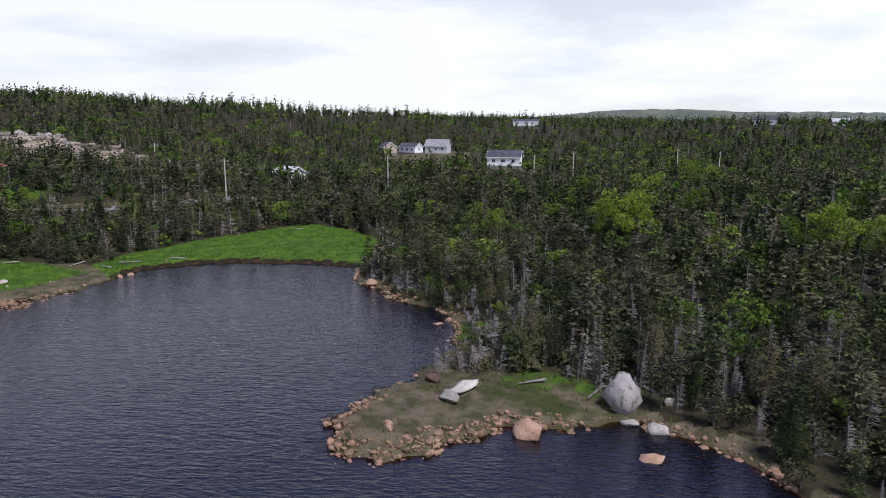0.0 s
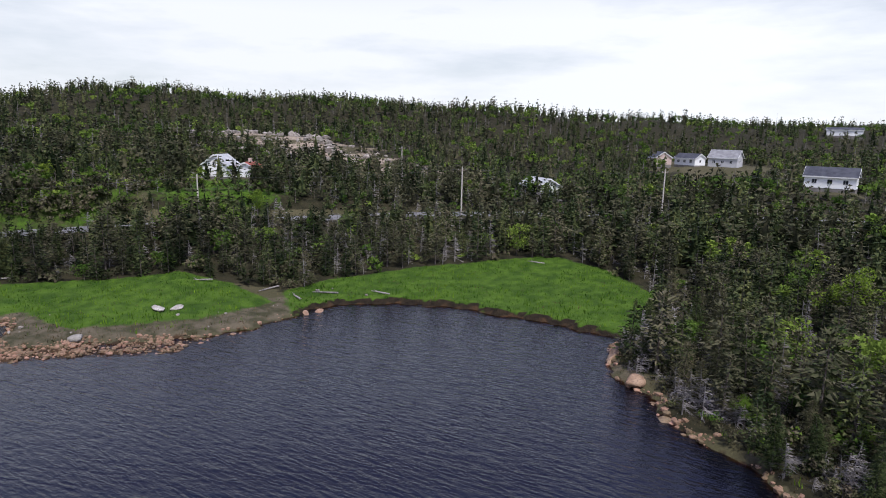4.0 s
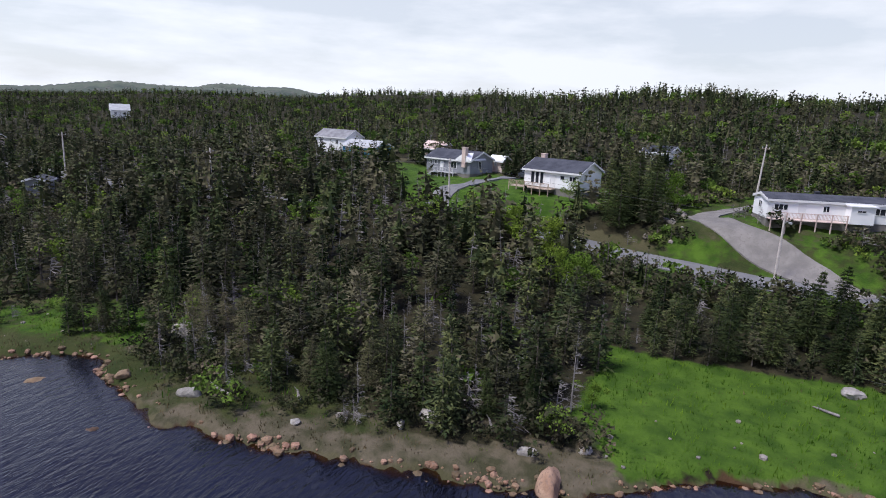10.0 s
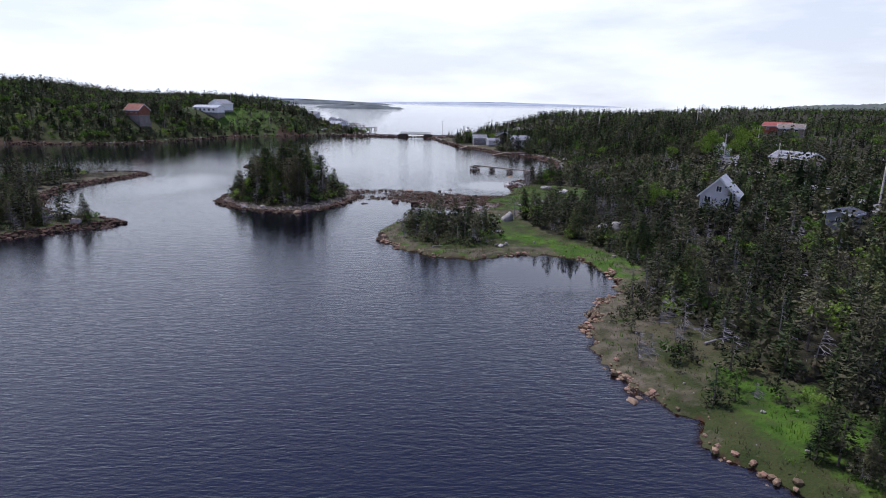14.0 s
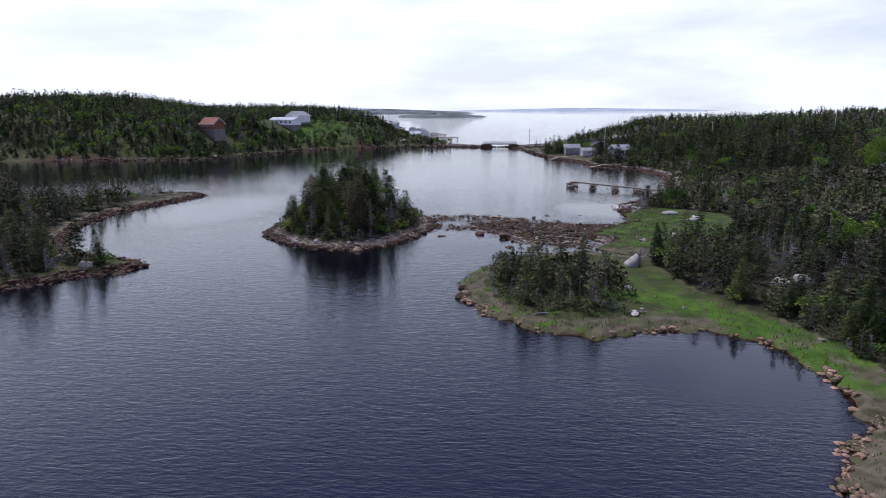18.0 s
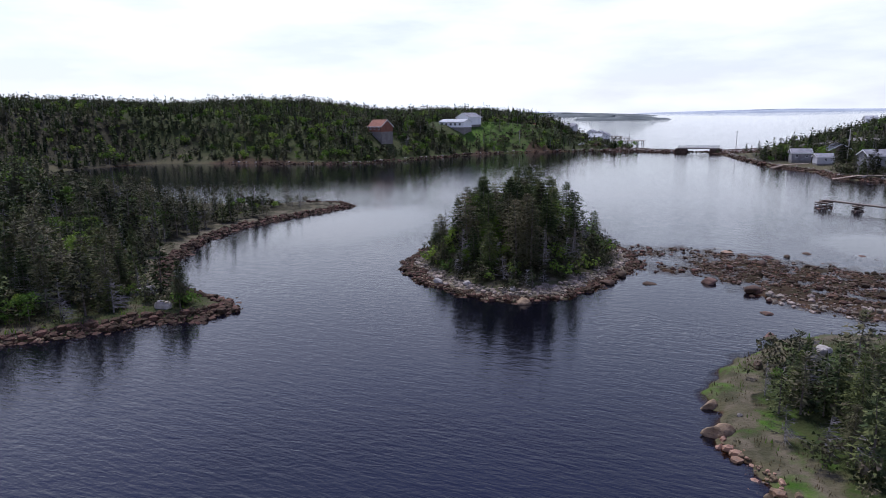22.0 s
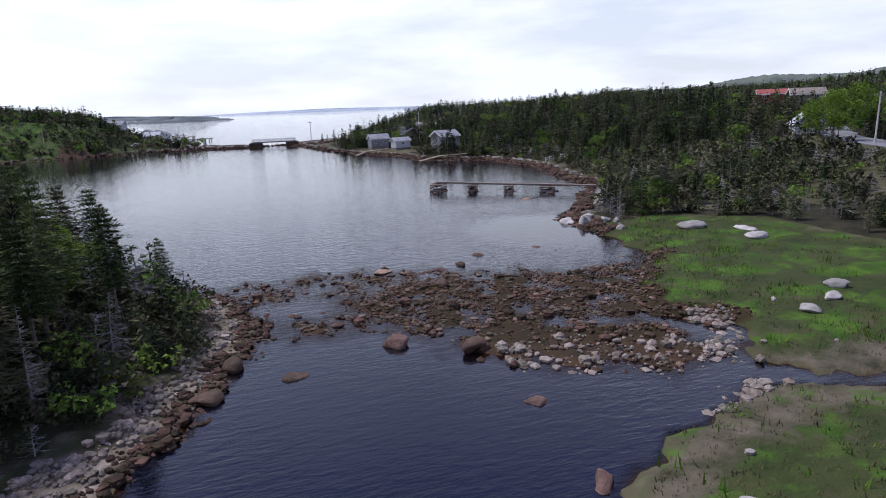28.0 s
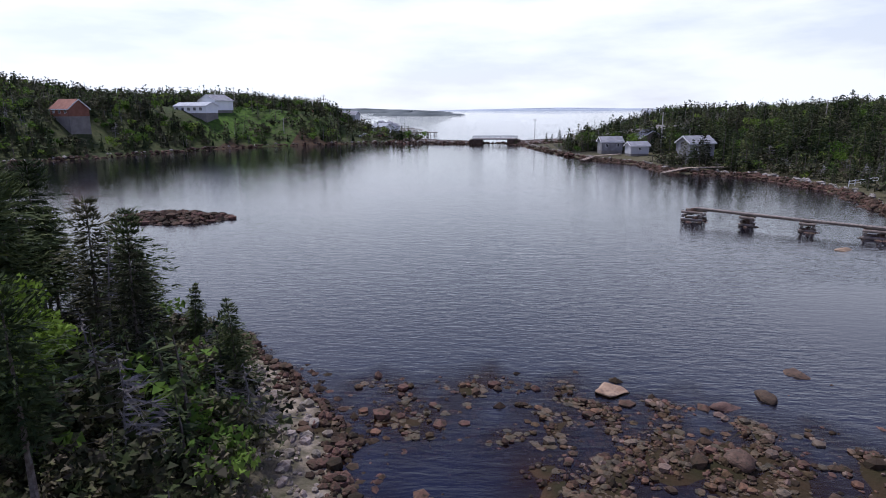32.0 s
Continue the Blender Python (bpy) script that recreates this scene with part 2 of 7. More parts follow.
TYRE = material("tyre_rubber", (0.02, 0.02, 0.02), 0.85, (0.03, 0.03, 0.03), 4, 0.1, 30)
CAR_RED = material("red_car_paint", (0.13, 0.012, 0.016), 0.35, (0.15, 0.016, 0.02), 1, 0.0, spec=0.5)
CAR_DARK = material("dark_car_paint", (0.03, 0.035, 0.05), 0.3, (0.04, 0.045, 0.06), 1, 0.0, spec=0.5)
CAR_BLUE = material("blue_grey_car_paint", (0.25, 0.30, 0.42), 0.3, (0.28, 0.33, 0.45), 1, 0.0, spec=0.5)
CAR_WHITE = material("white_car_paint", (0.65, 0.66, 0.68), 0.3, (0.68, 0.69, 0.70), 1, 0.0, spec=0.5)

# ---- plan of the shore ----
EAST_SHORE = [(4.6, 339), (4.6, 333), (6.5, 329), (10, 322), (12, 306), (16, 282), (23, 255), (33, 240), (34, 222), (42, 216), (48, 211), (51, 198), (52, 186), (48, 172), (46, 160), (47, 153), (40, 146), (36, 140), (31, 132), (27, 129), (27, 121), (26, 115), (25.5, 109), (20.5, 103.5), (17, 99), (15.5, 95), (18.6, 92.7), (19.4, 90.4), (17.6, 88), (16, 86.2), (18, 84.2), (22.5, 81.8), (22, 81), (17, 82.6), (14, 83.8), (10, 82), (6, 81), (3, 78.5), (0, 74), (-2, 70), (-3, 65), (-2, 59), (1, 53), (6, 49), (11, 48), (17, 51), (22, 51), (26, 48), (28, 41), (27, 33), (23, 29), (20, 22)]
SOUTH_SHORE = [(19, 14), (20, 8), (23, 4), (22, 0), (25, -4), (26, -7), (23, -12), (20, -20), (20, -26), (21, -33), (22, -39), (23, -45), (25, -50), (29, -56), (30, -62), (29, -67), (26, -66), (23, -63), (20, -61), (17, -66), (13, -70), (8, -74), (6, -80), (6, -86), (5, -91), (0, -95), (-7, -98), (-14, -98.5), (-21, -98.5), (-28, -97), (-28, -90), (-31, -86), (-36, -80), (-41, -76), (-44, -73), (-45, -67), (-45, -61), (-43, -57), (-40, -52), (-37, -46), (-38, -42)]
WEST_SHORE = [(-41, -41), (-45, -43), (-49, -46), (-53, -47), (-58, -48), (-62, -47), (-65, -44), (-68, -38), (-76, -20), (-82, 5), (-78, 30), (-66, 50), (-56, 60), (-52, 65), (-48, 67.5), (-47, 70), (-51, 73), (-57, 74), (-64, 78), (-69, 84), (-76, 98), (-78, 109), (-76, 121), (-73, 131), (-72, 138), (-76, 141.5), (-86, 139), (-96, 134), (-108, 131), (-130, 134), (-180, 152), (-230, 185), (-220, 228), (-180, 234), (-157, 237), (-130, 242), (-118, 262), (-105, 293), (-87, 318), (-51, 338), (-30, 335), (-14, 331), (-6.5, 330.5), (-4.6, 333), (-4.6, 339)]
SEA = [(-6.5, 337), (6.5, 336), (9, 342), (18, 348), (30, 360), (45, 420), (70, 500), (95, 590), (120, 612), (300, 640), (900, 900), (5000, 1500), (5000, 6000), (-5000, 6000), (-5000, 2200), (-1500, 1500), (-500, 1200), (-220, 800), (-120, 600), (-75, 500), (-60, 440), (-45, 390), (-26, 352), (-12, 342)]
ISLAND = [(-39, 93), (-33, 86), (-27, 82.5), (-21, 82), (-16, 85), (-13, 92), (-10.5, 100), (-10.5, 107), (-14, 113), (-20, 120), (-26, 123), (-33, 119), (-38, 110), (-40, 101)]
ISLET = [(-51, 161), (-47, 164), (-43, 164), (-38, 162), (-40, 158.5), (-44, 157.5), (-48, 158.5)]
BAR = [(-10, 111), (-3, 111.5), (3, 109)]
SHALLOWS = [(-10, 101.8), (-4, 101.6), (1, 98.5)]
BAR_FIELD = [(-2, 113), (6, 112), (14, 111.5), (24, 110), (31, 108), (30, 98), (27, 93.5), (20, 91), (14, 91), (7, 92.5), (1.5, 95.5), (-2, 100), (-3, 106)]
MUD = [(5, 95), (7.2, 93), (10.3, 91.6), (12.6, 90.4)]
SPIT_SHOAL = [(9, -71), (13, -67.5), (17, -63.5), (20, -60)]
MOUND = [(2, 104), (10, 102), (18, 100), (26, 101)]
ROAD = [(118, 172), (96, 150), (86, 128), (83, 90), (78, 55), (74, 30), (76, 8), (77, -12), (75, -33), (70, -46), (66, -60), (62, -78), (58, -90), (52, -102), (40, -118), (22, -136), (0, -152), (-25, -166), (-55, -174), (-100, -180), (-180, -195)]
ROAD_Z = [6, 5.5, 5.2, 5.5, 5, 5, 5.5, 5.8, 5, 4.4, 4, 4, 4, 4, 4.2, 4.8, 5.2, 5.4, 6, 7, 9]
MEADOW_SOUTH = [(6, -85), (12, -90), (11, -98), (4, -110), (-5, -119), (-12, -123), (-20, -120), (-29, -112), (-29, -96), (0, -90)]
MEADOW_CREEK = [(44, -47), (45, -67), (38, -76), (27, -86), (19, -88), (10, -86), (12, -77), (20, -68), (30, -69), (31, -61), (28, -54), (26, -50), (32, -46)]
MEADOW_EAST = [(26, 10), (33, 7), (36, -3), (33, -11), (28, -10), (26, -1)]
MEADOW_NORTH = [(16, 86), (27, 84), (37, 90), (44, 100), (44, 114), (36, 122), (26, 122), (24.5, 108), (17.5, 100), (15, 94), (19, 91)]
LAWN = [(76, -18), (82, -40), (96, -47), (104, -38), (110, -14), (122, 0), (118, 10), (100, 6), (86, -6)]
DRIVE = [(63, -71.5), (67, -69), (70.5, -65.5), (73.5, -60.5), (77, -56.5), (81.5, -53.8), (86.5, -55), (90, -59.5), (92, -66), (93, -75), (94, -84)]
SCRUB_EAST = [(56, -46), (66, -40), (78, -50), (88, -46), (104, -56), (108, -80), (100, -100), (84, -122), (66, -118), (58, -104), (55, -84), (56, -66)]   # low growth round the road and the long home
POINT = [(-8, 44), (16, 44), (31, 47), (30.4, 52), (28, 55), (25, 58.7), (23, 65), (22, 75), (17, 84), (2, 82), (-8, 72)]                                 # the open point
POINT_COPSE = [(-0.6, 66), (1.4, 60.5), (4.4, 56.5), (7.5, 54.8), (12.6, 55), (14.2, 59), (14.8, 64.5), (12.5, 69.5), (6, 71.5), (1, 71)]
SPIT_WEST = [(-118, 128), (-96, 112), (-79, 116), (-70, 138), (-80, 146), (-120, 140)]
SCRUB_NORTH = [(36, 124), (48, 117), (62, 112), (84, 130), (92, 150), (80, 168), (66, 205), (62, 235), (50, 236), (50, 180), (44, 150)]
LAWN_PIER = [(43, 146), (47, 141), (56, 140), (60, 147), (54, 152), (48, 156)]


def smooth(x):
    x = np.clip(x, 0, 1)
    return x * x * (3 - 2 * x)


def to_line(px, py, line, closed=False):
    """The distance of points to a line, and how far along it they lie."""
    pts = np.array(list(line) + ([line[0]] if closed else []), float)
    best, along, start = np.full(px.shape, 1e9), np.zeros(px.shape), 0.0
    for (ax, ay), (bx, by) in zip(pts[:-1], pts[1:]):
        dx, dy = bx - ax, by - ay
        k = dx * dx + dy * dy
        s = np.clip(((px - ax) * dx + (py - ay) * dy) / k, 0, 1)
        d = np.hypot(px - ax - s * dx, py - ay - s * dy)
        near = d < best
        best[near] = d[near]
        along[near] = (start + s * math.sqrt(k))[near]
        start += math.sqrt(k)
    return best, along


def inside(px, py, ring):
    r = np.zeros(px.shape, bool)
    for (ax, ay), (bx, by) in zip(ring, ring[1:] + ring[:1]):
        cross = ((ay > py) != (by > py))
        with np.errstate(divide="ignore", invalid="ignore"):
            r ^= cross & (px < (bx - ax) * (py - ay) / (by - ay + 1e-12) + ax)
    return r


def waves(px, py, size, seed):
    """A cheap smooth noise from turned sines, about -1 to 1."""
    r = np.random.RandomState(seed)
    v = np.zeros(px.shape)
    for k in range(7):
        a, f, p = r.uniform(0, 6.28), r.uniform(0.6, 1.8) / size * 6.28, r.uniform(0, 6.28)
        v += np.sin((px * math.cos(a) + py * math.sin(a)) * f + p + 1.3 * np.sin((px * math.sin(a) - py * math.cos(a)) * f * 0.7 + p * 2))
    return v / 3.5


ROAD_S = np.r_[0, np.cumsum(np.hypot(*np.diff(np.array(ROAD, float), axis=0).T))]
LAKE = EAST_SHORE + SOUTH_SHORE + WEST_SHORE


def shore(px, py):
    """Metres inland from the nearest shore; negative on the water."""
    jx = px + 0.55 * waves(px, py, 5.0, 1) + 0.25 * waves(px, py, 1.8, 2)
    jy = py + 0.55 * waves(px, py, 5.0, 3) + 0.25 * waves(px, py, 1.8, 4)
    d = np.full(px.shape, 1e9)
    for ring in (LAKE, SEA, ISLAND, ISLET):
        d = np.minimum(d, to_line(jx, jy, ring, True)[0])
    wet = (inside(jx, jy, LAKE) | inside(jx, jy, SEA)) & ~inside(jx, jy, ISLAND) & ~inside(jx, jy, ISLET)
    return np.where(wet, -d, d)


def zone(px, py, ring, soft=2.0):
    e, _ = to_line(px, py, ring, True)
    return smooth(0.5 + np.where(inside(px, py, ring), e, -e) / soft)


def in_meadow(px, py):
    return np.maximum.reduce([zone(px, py, MEADOW_SOUTH), zone(px, py, MEADOW_CREEK), (0.5 + 0.2 * waves(px, py, 7, 20)) * zone(px, py, MEADOW_EAST, 5)])


# heights of the land, by plan: x, y, z
HILLS_SOUTH = [(68, -60, 4), (80, -70, 9.7), (92, -78, 10.3), (93, -33, 9.3), (108, -3, 8.8), (84, -88, 10.8), (73, -134, 9), (126, -186, 19), (12, -134, 5), (-19, -285, 11), (-50, -210, 9.6), (-20, -235, 4.5), (-45, -165, 5), (-85, -190, 6), (5, -200, 5.5), (250, -240, 38), (185, -310, 36), (107, -360, 33), (45, -420, 30), (-30, -520, 29), (-110, -560, 28), (-220, -450, 26), (300, -130, 28), (330, -50, 32), (330, 30, 27), (150, -110, 17), (170, -30, 17)]
HILLS_NORTH = [(330, 130, 22), (300, 230, 17), (600, 500, 20), (300, 500, 17), (250, 650, 9), (200, 330, 10), (420, 330, 24), (480, 160, 31), (240, 240, 12), (140, 320, 13), (64, 50, 4.5), (54, 66, 5), (100, 120, 5), (110, 162, 5.5), (153, 220, 10), (120, 18, 9.5), (-130, 273, 13.5), (-116, 326, 14.5), (-140, 395, 18), (47, 241, 2), (29, 257, 2), (-230, 330, 25), (-330, 250, 26), (-300, 60, 22), (-120, 100, 6), (-250, -150, 16), (-90, 430, 6), (150, 255, 10), (80, 400, 10), (100, 300, 8), (130, 480, 11), (-200, 560, 20), (-165, 450, 20), (50, 95, 2.2), (45, 110, 1.8), (200, 170, 9)]
HILLS = HILLS_SOUTH + HILLS_NORTH + [(1200, -900, 45), (-1200, -1100, 45), (1300, 300, 36), (-1200, 700, 45), (0, -1500, 40), (-3500, -2000, 70), (3500, -2000, 80), (0, -4000, 80), (3000, 800, 40)]


def land(px, py):
    num, den = np.zeros(px.shape), np.zeros(px.shape)
    for x, y, z in HILLS:
        w = ((px - x) ** 2 + (py - y) ** 2 + 400.0) ** -1.6
        num += w * z
        den += w
    return num / den


def height(px, py, d=None):
    d = shore(px, py) if d is None else d
    hill = land(px, py) + 0.8 * waves(px, py, 40, 5) + 0.25 * waves(px, py, 9, 6)
    bank = in_meadow(px, py)
    low = 0.12 + 0.38 * smooth(d / (1.3 - 0.75 * bank)) + 0.12 * bank * smooth(d / 0.5) + 0.35 * smooth((d - 1) / 8) + 0.06 * waves(px, py, 3, 7)
    steep = smooth((-55 - px) / 30) * smooth((py - 225) / 25)
    up = smooth((d - 7 + 5 * steep) / (45 - 17 * steep))
    h = low + up * np.maximum(hill - 0.9, 0)
    isl = inside(px, py, ISLAND)
    h = np.where(isl, 0.1 + 2.2 * smooth((d - 0.5) / 9), h)
    h = np.where(inside(px, py, ISLET), 0.05 + 0.5 * smooth(d / 2.5), h)
    rd, ra = to_line(px, py, ROAD)
    rz = np.interp(ra, ROAD_S, ROAD_Z)
    h = np.where(d > 0, h + (rz - h) * smooth((9 - rd) / 6), h)
    deep = -0.05 - 3.0 * (1 - np.exp(np.minimum(d, 0) / 9.0)) + 0.08 * waves(px, py, 2.5, 8)
    rough = 0.12 * waves(px, py, 4.2, 9) + 0.05 * waves(px, py, 1.6, 10)
    shoal = np.full(px.shape, -9.0)
    for line, wide, top, fall in ((BAR, 2.6, -0.09, 0.06), (SHALLOWS, 0.9, -0.06, 0.06), (MOUND, 4.6, 0.01, 0.05), (MUD, 2.0, 0.08, 0.1), (SPIT_SHOAL, 1.2, 0.02, 0.3)):
        bd, _ = to_line(px, py, line)
        shoal = np.maximum(shoal, np.where(bd < 24, top - fall * np.maximum(bd - wide, 0) ** 1.15 + rough, -9))
    deep = np.maximum(deep, shoal)
    return np.where(d > 0, h, np.minimum(deep, 0.35))


def mesh_from(name, verts, faces, mats, index=None, tone=None, smooth_faces=False, **point_data):
    """One mesh object from arrays: verts (n, 3), faces (m, 3 or 4)."""
    verts, faces = np.asarray(verts, np.float32), np.asarray(faces, np.int32)
    me = bpy.data.meshes.new(name)
    k = faces.shape[1]
    me.vertices.add(len(verts)); me.vertices.foreach_set("co", verts.ravel())
    me.loops.add(faces.size); me.loops.foreach_set("vertex_index", faces.ravel())
    me.polygons.add(len(faces)); me.polygons.foreach_set("loop_start", np.arange(0, faces.size, k, dtype=np.int32))
    for m in mats if isinstance(mats, (list, tuple)) else [mats]:
        me.materials.append(m)
    if index is not None:
        me.polygons.foreach_set("material_index", np.asarray(index, np.int32))
    me.polygons.foreach_set("use_smooth", np.full(len(faces), smooth_faces))
    if tone is not None:
        point_data["tone"] = tone
    for key, values in point_data.items():
        me.attributes.new(key, "FLOAT", "POINT").data.foreach_set("value", np.asarray(values, np.float32))
    me.update(calc_edges=True)
    return me


def spaced(lo, a, b, hi, step, grow=1.16):
    """Grid lines: even between a and b, ever wider outwards to lo and hi."""
    mid = list(np.arange(a, b + step / 2, step))
    up, down, s = [], [], step
    while (up[-1] if up else mid[-1]) < hi:
        s *= grow; up.append((up[-1] if up else mid[-1]) + s)
    s = step
    while (down[-1] if down else mid[0]) > lo:
        s *= grow; down.append((down[-1] if down else mid[0]) - s)
    return np.array(down[::-1] + mid + up)


def sheet(xs, ys):
    gx, gy = np.meshgrid(xs, ys)
    i = np.arange(gx.size).reshape(gx.shape)
    f = np.stack([i[:-1, :-1], i[:-1, 1:], i[1:, 1:], i[1:, :-1]], -1).reshape(-1, 4)
    return gx.ravel(), gy.ravel(), f


# ---- ground: one sheet to the horizon ----
GX, GY = spaced(-4800, -85, 75, 4800, 0.65, 1.13), spaced(-4800, -125, 132, 4800, 0.65, 1.13)
gx, gy, gf = sheet(GX, GY)
gd = shore(gx, gy)
gz = height(gx, gy, gd)


def turf(px, py):
    """Short dull turf: the point, the northern flats and the slopes round the homes."""
    t = 0.62 * zone(px, py, MEADOW_NORTH, 5)
    t = np.maximum(t, 0.64 * zone(px, py, POINT, 6) * smooth((to_line(px, py, LAKE, True)[0] - 1.5) / 3))
    t = np.maximum(t, 0.6 * zone(px, py, SCRUB_EAST, 8))
    t = np.maximum(t, 0.45 * smooth(1.4 - np.hypot((px + 53) / 10, (py + 52) / 5)))
    t = np.maximum(t, 0.5 * smooth(1.3 - np.hypot((px + 53) / 16, (py - 66) / 12)))
    t = np.maximum(t, 0.6 * smooth(1.4 - np.hypot((px + 95) / 55, (py - 350) / 70)))
    t = np.maximum(t, 0.58 * smooth((-8 - px) / 8) * smooth((py - 228) / 10))
    t = np.maximum(t, 0.66 * smooth(1.3 - np.hypot((px - 27) / 8, (py + 8) / 30)))
    return t + 0.18 * waves(px, py, 7, 14) * (t > 0.1)


def barren(px, py):
    """The bare rock clearing on the southern hill."""
    return smooth(1.3 - np.hypot((px - 95) / 75, (py + 190) / 22) + 0.35 * waves(px, py, 25, 11))


g_meadow = np.maximum(in_meadow(gx, gy), 0.9 * zone(gx, gy, LAWN, 4))
g_turf = turf(gx, gy) + 0.3 * (inside(gx, gy, ISLAND) & (gd > 2))
west_slope = smooth(1.4 - np.hypot((gx + 98) / 45, (gy - 350) / 50))
g_meadow = np.maximum(g_meadow, (0.34 + 0.2 * waves(gx, gy, 14, 15)) * west_slope)
g_meadow = np.maximum(g_meadow, 0.8 * smooth(1.5 - np.hypot((gx - 60) / 14, (gy + 122) / 14)))
g_meadow = np.maximum(g_meadow, (0.34 + 0.22 * waves(gx, gy, 9, 17)) * zone(gx, gy, SCRUB_EAST, 8))
g_meadow = np.maximum(g_meadow, (0.48 + 0.2 * waves(gx, gy, 6, 23)) * smooth(1.35 - to_line(gx, gy, [(15, 62), (20, 58), (24, 54.5), (29, 47), (29.5, 40)])[0] / 3.5))
g_meadow = np.maximum(g_meadow, 0.75 * smooth(1.6 - np.hypot((gx - 51) / 7, (gy - 147) / 6)))
g_meadow = np.maximum(g_meadow, (0.28 + 0.3 * waves(gx, gy, 8, 18)) * zone(gx, gy, MEADOW_NORTH, 4))
g_meadow = np.maximum(g_meadow, (0.17 + 0.24 * waves(gx, gy, 5, 27)) * zone(gx, gy, POINT, 4))
g_meadow = np.maximum(g_meadow, 0.85 * smooth(1.5 - np.hypot((gx + 48.3) / 3.8, (gy + 66.7) / 3)))
g_meadow = np.maximum(g_meadow, (0.4 + 0.3 * waves(gx, gy, 3, 28)) * smooth(1.4 - to_line(gx, gy, [(-50.5, -54), (-55, -53.4), (-60, -51.5)])[0] / 1.6))
g_dry = smooth((8 + 2.5 * waves(gx, gy, 8, 12) - gd) / 3) * smooth(gd / 0.6) * (1 - 0.85 * in_meadow(gx, gy)) * smooth((150 - gy) / 20)
g_dry = np.maximum(g_dry, 0.75 * in_meadow(gx, gy) * smooth((2.5 + 1.5 * waves(gx, gy, 6, 13) - gd) / 2))
g_dry *= 1 - 0.75 * smooth((-30 - gx) / 3) * smooth((-57 - gy) / 4)
g_dry *= 1 - 0.7 * zone(gx, gy, MEADOW_NORTH, 2)
g_dry *= 1 - 0.5 * zone(gx, gy, POINT, 3)
g_algae = np.maximum(0.85 * zone(gx, gy, BAR_FIELD, 3), 0.5 * (to_line(gx, gy, BAR)[0] < 4)) * (gd < 1.5)
g_rock = np.maximum(barren(gx, gy) * smooth(0.45 + 0.8 * waves(gx, gy, 12, 24)) * (gd > 20), 0.3 * inside(gx, gy, ISLAND) * smooth((3.5 - gd) / 1.0))
g_bed = smooth(-gd / 0.5)
g_peat = 0.9 * in_meadow(gx, gy) * smooth((0.75 - gd) / 0.4) * (gd > -0.6)   # the cut peat bank under the meadow's edge


